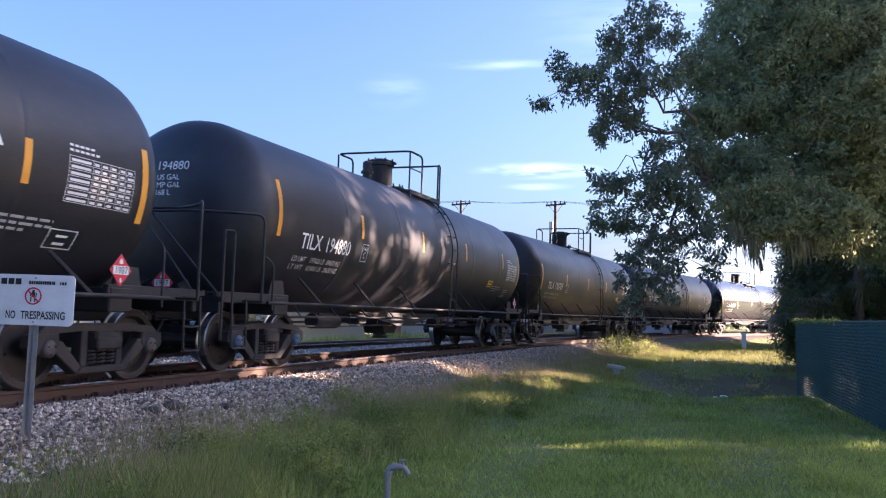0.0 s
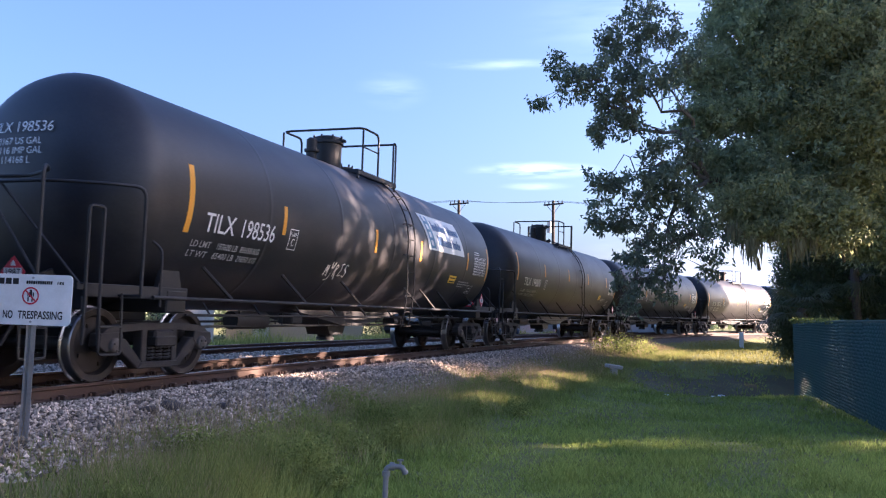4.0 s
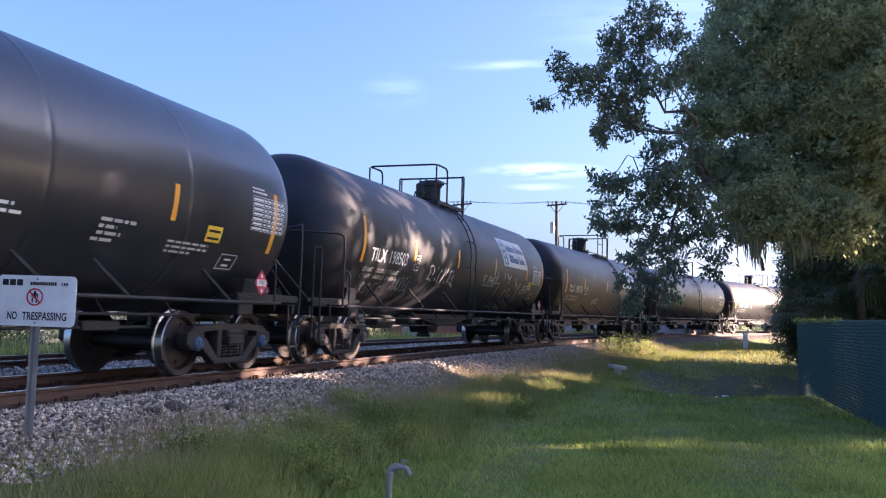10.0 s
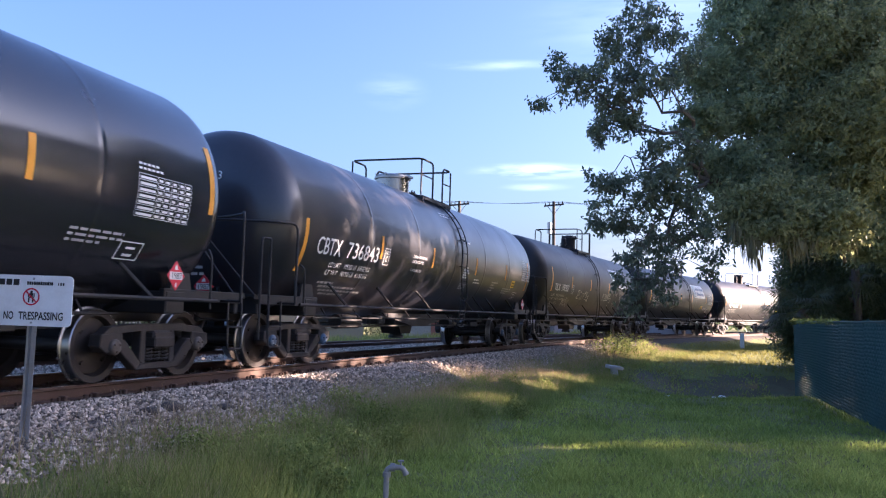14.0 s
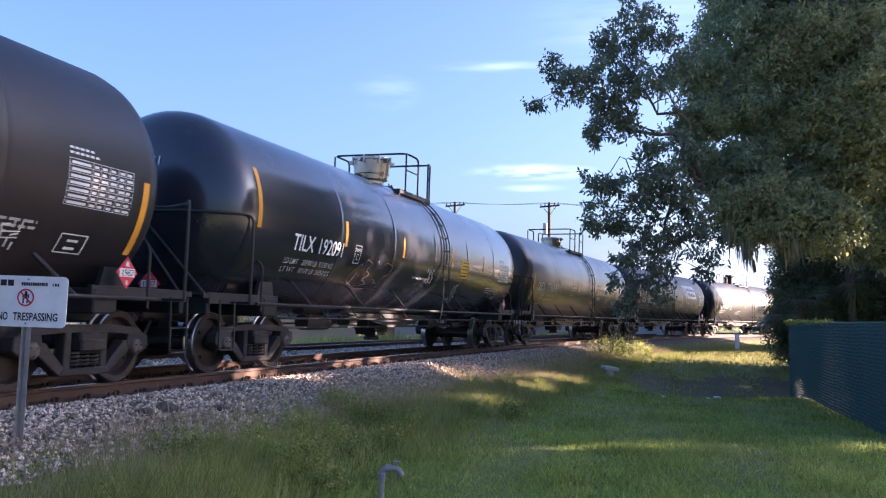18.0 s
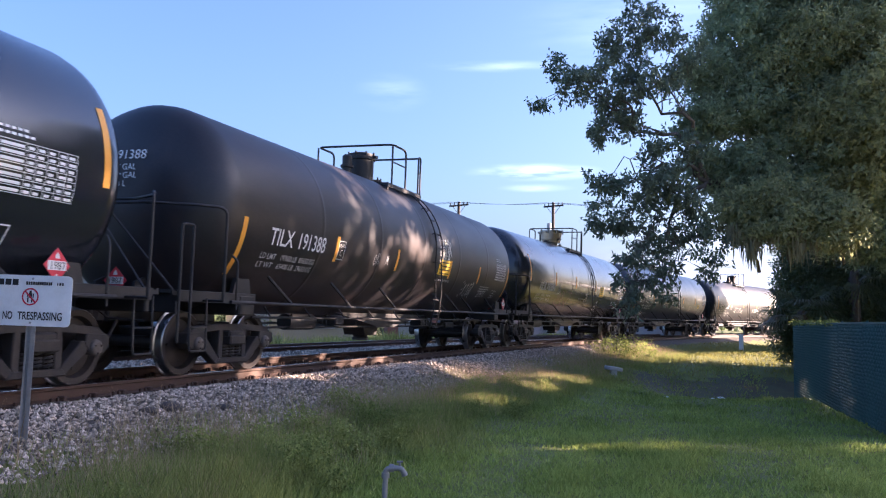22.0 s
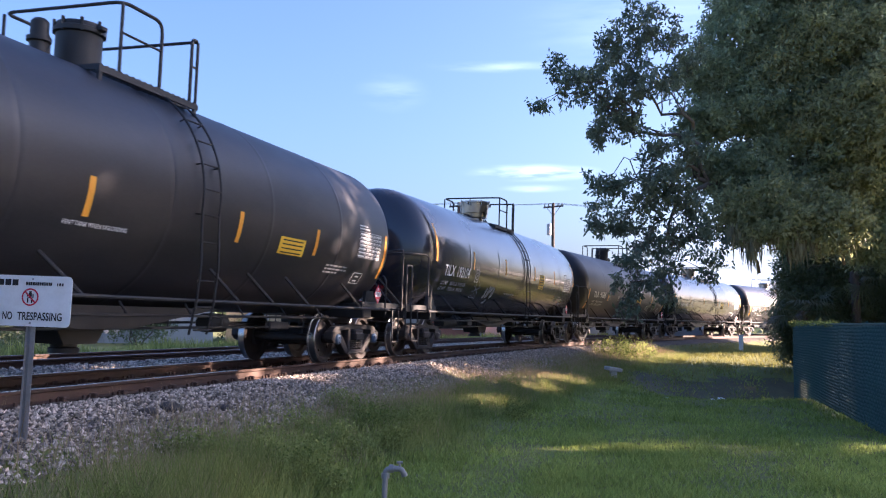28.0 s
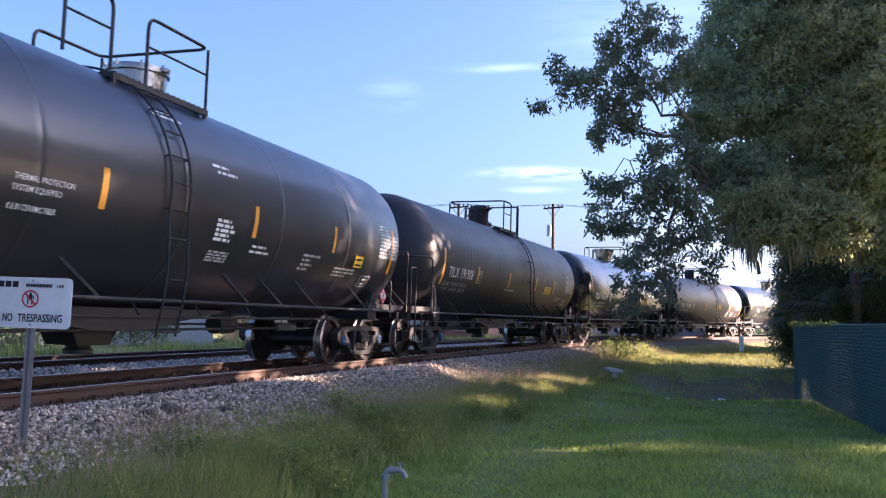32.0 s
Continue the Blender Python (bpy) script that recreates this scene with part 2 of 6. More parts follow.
BLUE_CAP = mat("faded blue bearing cap", (0.04, 0.09, 0.17), 0.55, var=0.3, scale=12, fine=90, bump=0.1,
               dirt=(0.06, 0.045, 0.035), dirt_amt=0.7, dirt_scale=9)
GREY_CAP = mat("grey bearing cap", (0.07, 0.06, 0.055), 0.55, var=0.3, scale=12, fine=90, bump=0.1,
               dirt=(0.06, 0.04, 0.03), dirt_amt=0.7, dirt_scale=9)
STEEL = mat("stainless dome steel", (0.36, 0.34, 0.32), 0.30, metal=1.0, var=0.15, scale=4, fine=60, bump=0.03,
            dirt=(0.2, 0.15, 0.1), dirt_amt=0.4, dirt_scale=3)
ORANGE = mat("orange reflective tape", (0.78, 0.36, 0.03), 0.4, var=0.12, scale=5, fine=60, bump=0.02)
WHITE_INK = mat("white stencil paint", (0.78, 0.78, 0.76), 0.6, var=0.12, scale=9, fine=90, bump=0.02)
GREY_INK = mat("faded stencil paint", (0.42, 0.41, 0.40), 0.65, var=0.3, scale=9, fine=90, bump=0.02)
TAG_INK = mat("white spray paint", (0.62, 0.60, 0.56), 0.7, var=0.3, scale=7, fine=70, bump=0.02)
FAINT_INK = mat("weathered faint red spray paint", (0.16, 0.085, 0.075), 0.7, var=0.3, scale=7, fine=70, bump=0.02)
RED_INK = mat("dull red spray paint", (0.22, 0.07, 0.06), 0.7, var=0.3, scale=7, fine=70, bump=0.02)
YELLOW = mat("yellow decal", (0.80, 0.52, 0.03), 0.5, var=0.15, scale=9, fine=90, bump=0.02)
INK = mat("black ink", (0.02, 0.02, 0.022), 0.6, var=0.2, scale=20, fine=90, bump=0.0)
BANNER = mat("white vinyl banner", (0.74, 0.75, 0.74), 0.45, var=0.08, scale=3, fine=40, bump=0.02,
             dirt=(0.4, 0.38, 0.34), dirt_amt=0.35, dirt_scale=2.5)
BANNER_BLUE = mat("navy banner ink", (0.035, 0.10, 0.24), 0.5, var=0.15, scale=6, fine=60, bump=0.0)
BANNER_TEAL = mat("slate blue banner panel", (0.12, 0.24, 0.36), 0.5, var=0.12, scale=6, fine=60, bump=0.0)
PLACARD = mat("red placard", (0.62, 0.035, 0.06), 0.45, var=0.1, scale=12, fine=90, bump=0.02)
PLACARD_W = mat("white placard print", (0.80, 0.78, 0.78), 0.45, var=0.06, scale=12, fine=90, bump=0.02)
SIGN_W = mat("white enamel sign sheet", (0.85, 0.86, 0.87), 0.4, var=0.05, scale=6, fine=60, bump=0.02,
             dirt=(0.5, 0.48, 0.45), dirt_amt=0.3, dirt_scale=5)
SIGN_RED = mat("red sign print", (0.55, 0.02, 0.06), 0.45, var=0.08, scale=10, fine=60, bump=0.0)
GALV = mat("galvanised steel", (0.42, 0.42, 0.43), 0.42, metal=0.75, var=0.2, scale=14, fine=120, bump=0.06,
           dirt=(0.2, 0.17, 0.14), dirt_amt=0.35, dirt_scale=8)
RAIL_RUST = mat("rusty rail steel", (0.066, 0.034, 0.021), 0.75, var=0.3, scale=3, fine=60, bump=0.15,
                dirt=(0.042, 0.026, 0.021), dirt_amt=0.7, dirt_scale=4, stretch=(1, 1, 1))
RAIL_TOP = mat("polished rail head", (0.55, 0.54, 0.53), 0.25, metal=1.0, var=0.15, scale=4, fine=50, bump=0.02)
TIE = mat("creosoted timber", (0.065, 0.047, 0.036), 0.85, var=0.35, scale=4, fine=60, bump=0.5, rand=0.25, stretch=(1, 8, 1))
STONE = mat("crushed limestone ballast", (0.43, 0.36, 0.29), 0.9, var=0.35, scale=9, fine=80, bump=0.3, rand=0.75, island=True)
BED = mat("ballast bed", (0.075, 0.062, 0.054), 0.9, var=0.5, scale=14, fine=45, bump=1.0,
          dirt=(0.09, 0.065, 0.05), dirt_amt=0.8, dirt_scale=1.0)
SOIL = mat("grassy soil", (0.135, 0.150, 0.032), 0.95, var=0.45, scale=1.1, fine=22, bump=0.8,
           dirt=(0.15, 0.12, 0.06), dirt_amt=0.45, dirt_scale=0.35)
# brown earth, with the shade of the hollow put into its darker tone
EARTH = mat("shade-darkened earth and thin grass", (0.085, 0.078, 0.038), 0.95, var=0.45, scale=2.2, fine=30, bump=0.8,
            dirt=(0.075, 0.095, 0.038), dirt_amt=0.85, dirt_scale=1.4)
BARK = mat("grey oak bark", (0.12, 0.10, 0.085), 0.9, var=0.35, scale=5, fine=40, bump=0.7, stretch=(3, 3, 0.7))
POLE_WOOD = mat("weathered pole timber", (0.055, 0.047, 0.04), 0.85, var=0.25, scale=3, fine=40, bump=0.3, stretch=(6, 6, 0.5))
GREEN_MESH = mat("green privacy slats", (0.042, 0.110, 0.098), 0.75, var=0.3, scale=2.2, fine=90, bump=0.3,
                 dirt=(0.026, 0.074, 0.066), dirt_amt=0.7, dirt_scale=1.5, rand=0.35)
GREEN_FADED = mat("sun-faded privacy slats", (0.050, 0.110, 0.098), 0.75, var=0.3, scale=2.2, fine=90, bump=0.3)
GREEN_WIRE = mat("green coated wire", (0.05, 0.12, 0.105), 0.5, var=0.25, scale=6, fine=60, bump=0.05)
INSUL = mat("dark glazed porcelain", (0.03, 0.027, 0.025), 0.3, var=0.15, scale=9, fine=60, bump=0.02)
GREEN_POST = mat("green fence post", (0.01, 0.06, 0.05), 0.5, var=0.2, scale=6, fine=60, bump=0.05)
CONCRETE = mat("pale concrete", (0.48, 0.47, 0.45), 0.8, var=0.2, scale=5, fine=60, bump=0.3,
               dirt=(0.22, 0.2, 0.17), dirt_amt=0.5, dirt_scale=5)
WALL_W = mat("off-white wall", (0.36, 0.37, 0.38), 0.8, var=0.12, scale=1, fine=12, bump=0.1)
WALL_Y = mat("buff wall", (0.30, 0.26, 0.18), 0.8, var=0.12, scale=1, fine=12, bump=0.1)
WALL_R = mat("brick-red cladding", (0.24, 0.11, 0.09), 0.8, var=0.2, scale=1, fine=12, bump=0.1)
ROOF_G = mat("grey roof sheet", (0.12, 0.12, 0.125), 0.6, var=0.15, scale=1, fine=12, bump=0.1)
GLASS_D = mat("dark window glass", (0.02, 0.025, 0.03), 0.08, var=0.1, scale=1, fine=4, bump=0.0)
ROCK = mat("dark weathered rock", (0.065, 0.055, 0.052), 0.85, var=0.35, scale=7, fine=60, bump=0.6)
CABLE = mat("black cable", (0.02, 0.02, 0.02), 0.6, var=0.1, bump=0.0)
PVC = mat("grey pipe", (0.22, 0.22, 0.225), 0.5, metal=0.2, var=0.15, scale=20, fine=120, bump=0.05,
          dirt=(0.2, 0.18, 0.15), dirt_amt=0.4, dirt_scale=12)
# olive made paler: sunlight on the lower crown is put into the colour
OLIVE_LIT_LEAF = leaf_mat("olive oak leaves as lit", (0.200, 0.230, 0.115), (0.480, 0.490, 0.240), through=0.55)
# backlit darkness of the open boughs is put into this leaf colour
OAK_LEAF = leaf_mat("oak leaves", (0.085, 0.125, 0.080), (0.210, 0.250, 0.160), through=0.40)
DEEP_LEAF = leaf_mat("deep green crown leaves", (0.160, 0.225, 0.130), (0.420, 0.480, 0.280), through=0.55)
DARK_LEAF = leaf_mat("dark glossy leaves", (0.070, 0.105, 0.055), (0.180, 0.225, 0.110), rough=0.4, through=0.35)
PALM_LEAF = leaf_mat("palm fronds", (0.055, 0.080, 0.026), (0.15, 0.155, 0.055), through=0.25)
MOSS = leaf_mat("hanging moss", (0.20, 0.19, 0.11), (0.34, 0.32, 0.20), rough=0.9, through=0.4, spec=0.1)
GRASS = leaf_mat("lawn grass", (0.130, 0.185, 0.038), (0.470, 0.540, 0.135), rough=0.65, through=0.45, spec=0.12)
WEED = leaf_mat("weeds", (0.095, 0.140, 0.032), (0.460, 0.480, 0.150), rough=0.65, through=0.45, spec=0.12)
# yellow of the low sun is put into this grass colour
MEADOW = leaf_mat("rough grass with sun yellow", (0.18, 0.19, 0.045), (0.36, 0.33, 0.10), rough=0.6, through=0.45, spec=0.2)
DRY = leaf_mat("dry seed stalks", (0.30, 0.23, 0.14), (0.54, 0.42, 0.26), rough=0.8, through=0.3, spec=0.2)


# ---------------------------------------------------------------- mesh helpers
def mesh_of(bm, name, material, smooth_angle=None):
    bmesh.ops.recalc_face_normals(bm, faces=bm.faces)
    me = bpy.data.meshes.new(name)
    bm.to_mesh(me)
    bm.free()
    if isinstance(material, (list, tuple)):
        for m in material:
            me.materials.append(m)
    else:
        me.materials.append(material)
    if smooth_angle:
        me.shade_smooth()
        me.set_sharp_from_angle(angle=radians(smooth_angle))
    return me


def part(name, bm, material, parent=None, label="", smooth_angle=None):
    """Links a bmesh or a mesh as one object under a thing or a part."""
    me = bm if isinstance(bm, bpy.types.Mesh) else mesh_of(bm, name, material, smooth_angle)
    ob = new(name, me)
    ob.parent = parent
    if label:
        ob["label"] = label
    return ob


def box(bm, c, size, rot=None, bev=0.0):
    m = Matrix.LocRotScale(c, Euler([radians(a) for a in rot]) if rot else None, size)
    r = bmesh.ops.create_cube(bm, size=1.0, matrix=m)
    if bev:
        es = list({e for v in r["verts"] for e in v.link_edges})
        bmesh.ops.bevel(bm, geom=es, offset=bev, segments=1, affect='EDGES')
    return bm


def rod(bm, a, b, r, seg=8, r2=None, caps=True):
    a, b = Vector(a), Vector(b)
    d = b - a
    m = Matrix.Translation((a + b) / 2) @ d.to_track_quat('Z', 'Y').to_matrix().to_4x4()
    bmesh.ops.create_cone(bm, cap_ends=caps, segments=seg, radius1=r, radius2=r if r2 is None else r2,
                          depth=d.length, matrix=m)
    return bm


def tube(bm, pts, r, seg=8):
    """A round bar bent along points."""
    pts = [Vector(p) for p in pts]
    rings, up = [], None
    for i, p in enumerate(pts):
        d = (pts[min(i + 1, len(pts) - 1)] - pts[max(i - 1, 0)]).normalized()
        if up is None:
            up = d.orthogonal().normalized()
        side = d.cross(up).normalized()
        up = side.cross(d).normalized()
        rad = r[i] if isinstance(r, (list, tuple)) else r
        rings.append([bm.verts.new(p + rad * (math.cos(2 * math.pi * k / seg) * up + math.sin(2 * math.pi * k / seg) * side))
                      for k in range(seg)])
    for a, b in zip(rings, rings[1:]):
        for k in range(seg):
            bm.faces.new((a[k], a[(k + 1) % seg], b[(k + 1) % seg], b[k]))
    bm.faces.new(rings[0][::-1])
    bm.faces.new(rings[-1])
    return bm


def rounded(pts, r, n=4):
    """Points with their corners rounded by r."""
    pts = [Vector(p) for p in pts]
    out = [pts[0]]
    for a, b, c in zip(pts, pts[1:], pts[2:]):
        u, v = (a - b), (c - b)
        k = min(r, u.length * 0.45, v.length * 0.45)
        p0, p2 = b + u.normalized() * k, b + v.normalized() * k
        for i in range(n + 1):
            t = i / n
            out.append((1 - t) ** 2 * p0 + 2 * t * (1 - t) * b + t * t * p2)
    out.append(pts[-1])
    return out


def lathe(bm, prof, axis='Y', seg=32, mats=None):
    """Turns a profile of (along, radius) about an axis through the origin."""
    rings = []
    for a, r in prof:
        ring = []
        for k in range(seg):
            t = 2 * math.pi * k / seg
            c, s = r * math.cos(t), r * math.sin(t)
            ring.append(bm.verts.new((c, a, s) if axis == 'Y' else (a, c, s) if axis == 'X' else (c, s, a)))
        rings.append(ring)
    for i, (p, q) in enumerate(zip(rings, rings[1:])):
        for k in range(seg):
            f = bm.faces.new((p[k], p[(k + 1) % seg], q[(k + 1) % seg], q[k]))
            if mats:
                f.material_index = mats[i]
    bm.faces.new(rings[0][::-1])
    bm.faces.new(rings[-1])
    return bm


def plate(bm, pts, y0, y1):
    """An outline in x, z pushed from y0 to y1."""
    a = [bm.verts.new((x, y0, z)) for x, z in pts]
    b = [bm.verts.new((x, y1, z)) for x, z in pts]
    n = len(pts)
    bm.faces.new(a)
    bm.faces.new(b[::-1])
    for i in range(n):
        bm.faces.new((a[i], b[i], b[(i + 1) % n], a[(i + 1) % n]))
    return bm


def quads_mesh(name, co, per, material):
    """A mesh of many loose polygons from an array of corners, per corners each."""
    co = np.asarray(co, dtype=np.float32).reshape(-1, 3)
    n = len(co) // per
    me = bpy.data.meshes.new(name)
    me.vertices.add(len(co))
    me.vertices.foreach_set("co", co.ravel())
    me.loops.add(len(co))
    me.loops.foreach_set("vertex_index", np.arange(len(co), dtype=np.int32))
    me.polygons.add(n)
    me.polygons.foreach_set("loop_start", np.arange(n, dtype=np.int32) * per)
    me.update(calc_edges=True)
    me.materials.append(material)
    return me


LETTERS = {}


def text_mesh(txt, size, align='LEFT', bold=0.0):
    """Flat mesh data of a line of writing: corners and faces."""
    key = (txt, size, align, bold)
    if key not in LETTERS:
        cu = bpy.data.curves.new("writing", 'FONT')
        cu.body, cu.size, cu.align_x, cu.resolution_u, cu.offset = txt, size, align, 3, bold * size
        ob = bpy.data.objects.new("writing", cu)
        scene.collection.objects.link(ob)
        dg = bpy.context.evaluated_depsgraph_get()
        me = bpy.data.meshes.new_from_object(ob.evaluated_get(dg))
        co = [v.co.copy() for v in me.vertices]
        fs = [tuple(p.vertices) for p in me.polygons]
        bpy.data.objects.remove(ob)
        bpy.data.meshes.remove(me)
        bpy.data.curves.remove(cu)
        LETTERS[key] = (co, fs)
    return LETTERS[key]

# ---------------------------------------------------------------- tank cars
CAR_LEN, BOGIE_AT, AXLE_AT, WHEEL_R = 17.725, 6.89, 0.89, 0.457
RAD, MID_Z, CYL_HALF, HEAD = 1.53, 2.44, 7.42, 0.76
CACHE = {}
GIRTH = [RAD]


def shared(key, make):
    if key not in CACHE:
        CACHE[key] = make()
    return CACHE[key]


def on_tank(u, v, a0, off):
    a = radians(a0) + v / RAD
    return Vector((u, -(GIRTH[0] + off) * math.cos(a), MID_Z + (GIRTH[0] + off) * math.sin(a)))


def wrapped(bm, co, faces, u, a0, off=0.006, slant=0.0):
    vs = [bm.verts.new(on_tank(u + c.x + slant * c.y, c.y, a0, off)) for c in co]
    for f in faces:
        try:
            bm.faces.new([vs[i] for i in f])
        except ValueError:
            pass
    return bm


def patch(bm, u, a0, w, h, off=0.004, nu=1, nv=6, slant=0.0):
    """A sheet w by h lying on the tank, its lower left corner at u, a0."""
    g = [[bm.verts.new(on_tank(u + w * i / nu + slant * h * j / nv, h * j / nv, a0, off)) for i in range(nu + 1)]
         for j in range(nv + 1)]
    for j in range(nv):
        for i in range(nu):
            bm.faces.new((g[j][i], g[j][i + 1], g[j + 1][i + 1], g[j + 1][i]))
    return bm


def stroke(bm, pts, width, off=0.006):
    """A painted line through (u, height along the shell) points on the tank."""
    prev = None
    for i, (u, v) in enumerate(pts):
        a, b = pts[max(i - 1, 0)], pts[min(i + 1, len(pts) - 1)]
        dx, dy = b[0] - a[0], b[1] - a[1]
        k = width / 2 / max(1e-6, math.hypot(dx, dy))
        cur = (bm.verts.new(on_tank(u - dy * k, v + dx * k, 0, off)), bm.verts.new(on_tank(u + dy * k, v - dx * k, 0, off)))
        if prev:
            bm.faces.new((prev[0], prev[1], cur[1], cur[0]))
        prev = cur
    return bm


def tank_mesh(material, rad, rear, front):
    """The shell: barrel with raised weld seams and two dished heads."""
    bm = bmesh.new()
    prof = []
    for i in range(9):
        t = math.pi / 2 * i / 8
        prof.append((rear - HEAD * math.cos(t), max(0.02, rad * math.sin(t) ** 0.80)))
    seams = [-5.0, -2.5, 0.0, 2.5, 5.0]
    for s in seams:
        prof += [(s - 0.09, rad), (s - 0.03, rad), (s - 0.012, rad + 0.004), (s + 0.012, rad + 0.004), (s + 0.03, rad), (s + 0.09, rad)]
    for i in range(8, -1, -1):
        t = math.pi / 2 * i / 8
        prof.append((front + HEAD * math.cos(t), max(0.02, rad * math.sin(t) ** 0.80)))
    lathe(bm, prof, 'X', 72)
    bmesh.ops.translate(bm, verts=bm.verts, vec=(0, 0, MID_Z))
    return mesh_of(bm, "tank", material, 30)


def sill_mesh():
    """Stub sill at one end, made for the front; the tank rests on it."""
    bm = bmesh.new()
    box(bm, (7.35, 0, 0.92), (2.5, 0.42, 0.36), bev=0.02)
    return mesh_of(bm, "stub_sill", FRAME)


def end_beam_mesh():
    return mesh_of(box(bmesh.new(), (8.50, 0, 1.02), (0.10, 2.50, 0.26), bev=0.015), "end_beam", FRAME)


def body_bolster_mesh():
    return mesh_of(box(bmesh.new(), (6.89, 0, 1.02), (0.42, 2.60, 0.30), bev=0.02), "body_bolster", FRAME)


def web_plate_mesh(s):
    return mesh_of(plate(bmesh.new(), [(6.0, 1.02), (8.3, 1.02), (8.3, 1.3), (7.6, 1.55), (6.3, 1.0)], s * 0.36, s * 0.32), "web_plate", FRAME)


def saddle_plate_mesh(s):
    return mesh_of(plate(bmesh.new(), [(6.75, 1.1), (7.3, 1.1), (7.2, 1.42), (6.85, 1.42)], s * 1.22, s * 1.28), "saddle_plate", FRAME)


def side_sill_mesh(s):
    return mesh_of(box(bmesh.new(), (7.6, s * 1.25, 1.12), (1.9, 0.08, 0.16), bev=0.01), "side_sill", FRAME)


def coupler_mesh():
    bm = bmesh.new()
    rod(bm, (8.3, 0, 0.85), (8.62, 0, 0.85), 0.10, 10)
    box(bm, (8.70, 0.02, 0.85), (0.22, 0.30, 0.28), bev=0.05)
    box(bm, (8.82, -0.11, 0.85), (0.14, 0.10, 0.26), bev=0.04)
    tube(bm, [(8.52, -1.2, 0.78), (8.60, -0.6, 0.80), (8.62, -0.2, 1.02)], 0.014, 6)
    tube(bm, [(8.45, 0.25, 0.8), (8.75, 0.3, 0.45), (8.85, 0.22, 0.5)], 0.025, 6)
    return mesh_of(bm, "coupler", TRUCK)


def wheelset_mesh():
    bm = bmesh.new()
    rod(bm, (0, -1.05, 0), (0, 1.05, 0), 0.085, 14)
    for s in (-1, 1):
        prof = [(-0.02, 0.10), (-0.03, 0.17), (0.02, 0.34), (-0.055, 0.37), (-0.062, 0.445), (-0.05, 0.457),
                (0.055, 0.462), (0.065, 0.482), (0.085, 0.482), (0.085, 0.37), (0.05, 0.33), (0.05, 0.17), (0.09, 0.15), (0.09, 0.10)]
        k = len(bm.verts)
        mats = [0, 0, 0, 0, 1, 1, 1, 1, 0, 0, 0, 0, 0]
        if s < 0:
            lathe(bm, [(a - 0.755, r) for a, r in prof], 'Y', 40, mats)
        else:
            lathe(bm, [(0.755 - a, r) for a, r in prof], 'Y', 40, mats)
        # four worn marks on the face of the disc, as casting lugs
        for q in range(4):
            t = q * math.pi / 2 + 0.3
            c = Vector((0.26 * math.cos(t), s * 0.765, 0.26 * math.sin(t)))
            box(bm, c, (0.05, 0.03, 0.03))
    return mesh_of(bm, "wheelset", [WHEEL, TREAD], 40)


def side_frame_mesh():
    """One cast side frame seen from outside, with its windows; y is its own middle."""
    bm = bmesh.new()
    # built of beams so that the windows go through
    y0, y1 = -0.075, 0.075
    plate(bm, [(-1.10, 0.60), (-0.95, 0.70), (-0.45, 0.735), (0.45, 0.735), (0.95, 0.70), (1.10, 0.60), (0.80, 0.62), (0.40, 0.645), (-0.40, 0.645), (-0.80, 0.62)], y0, y1)
    for s in (-1, 1):
        plate(bm, [(s * 1.13, 0.61), (s * 1.15, 0.46), (s * 1.03, 0.38), (s * 0.80, 0.41), (s * 0.72, 0.50), (s * 0.74, 0.635)], y0 - 0.01, y1 + 0.01)
        plate(bm, [(s * 0.80, 0.54), (s * 0.77, 0.40), (s * 0.42, 0.155), (s * 0.32, 0.22), (s * 0.67, 0.54)], y0, y1)
        plate(bm, [(s * 0.36, 0.66), (s * 0.37, 0.28), (s * 0.33, 0.20), (s * 0.255, 0.20), (s * 0.255, 0.66)], y0, y1)
    plate(bm, [(-0.44, 0.155), (0.44, 0.155), (0.36, 0.24), (-0.36, 0.24)], y0 - 0.02, y1 + 0.02)
    bmesh.ops.bevel(bm, geom=list(bm.edges), offset=0.012, segments=1, affect='EDGES')
    return mesh_of(bm, "side_frame", TRUCK)


def spring_mesh():
    bm = bmesh.new()
    pts = [(0.068 * math.cos(t), 0.068 * math.sin(t), 0.25 + 0.20 * t / (2 * math.pi * 4.5)) for t in np.linspace(0, 2 * math.pi * 4.5, 46)]
    tube(bm, pts, 0.018, 5)
    return mesh_of(bm, "spring", TRUCK)


def bolster_mesh():
    bm = bmesh.new()
    box(bm, (0, 0, 0.55), (0.40, 2.30, 0.20), bev=0.03)
    rod(bm, (0, 0, 0.6), (0, 0, 0.78), 0.2, 18)
    for s in (-1, 1):
        box(bm, (0, s * 1.10, 0.50), (0.42, 0.16, 0.14), bev=0.02)
        box(bm, (0, s * 0.62, 0.68), (0.3, 0.16, 0.08), bev=0.01)
    return mesh_of(bm, "bolster", TRUCK)


def brake_mesh():
    bm = bmesh.new()
    for s in (-1, 1):
        rod(bm, (s * 0.36, -0.78, 0.33), (s * 0.36, 0.78, 0.33), 0.03, 8)
        for w in (-1, 1):
            box(bm, (s * 0.42, w * 0.755, 0.42), (0.08, 0.10, 0.34), rot=(0, s * 12, 0), bev=0.015)
        rod(bm, (s * 0.36, 0, 0.33), (s * 0.2, 0, 0.8), 0.025, 6)
    return mesh_of(bm, "brake_beam", TRUCK)


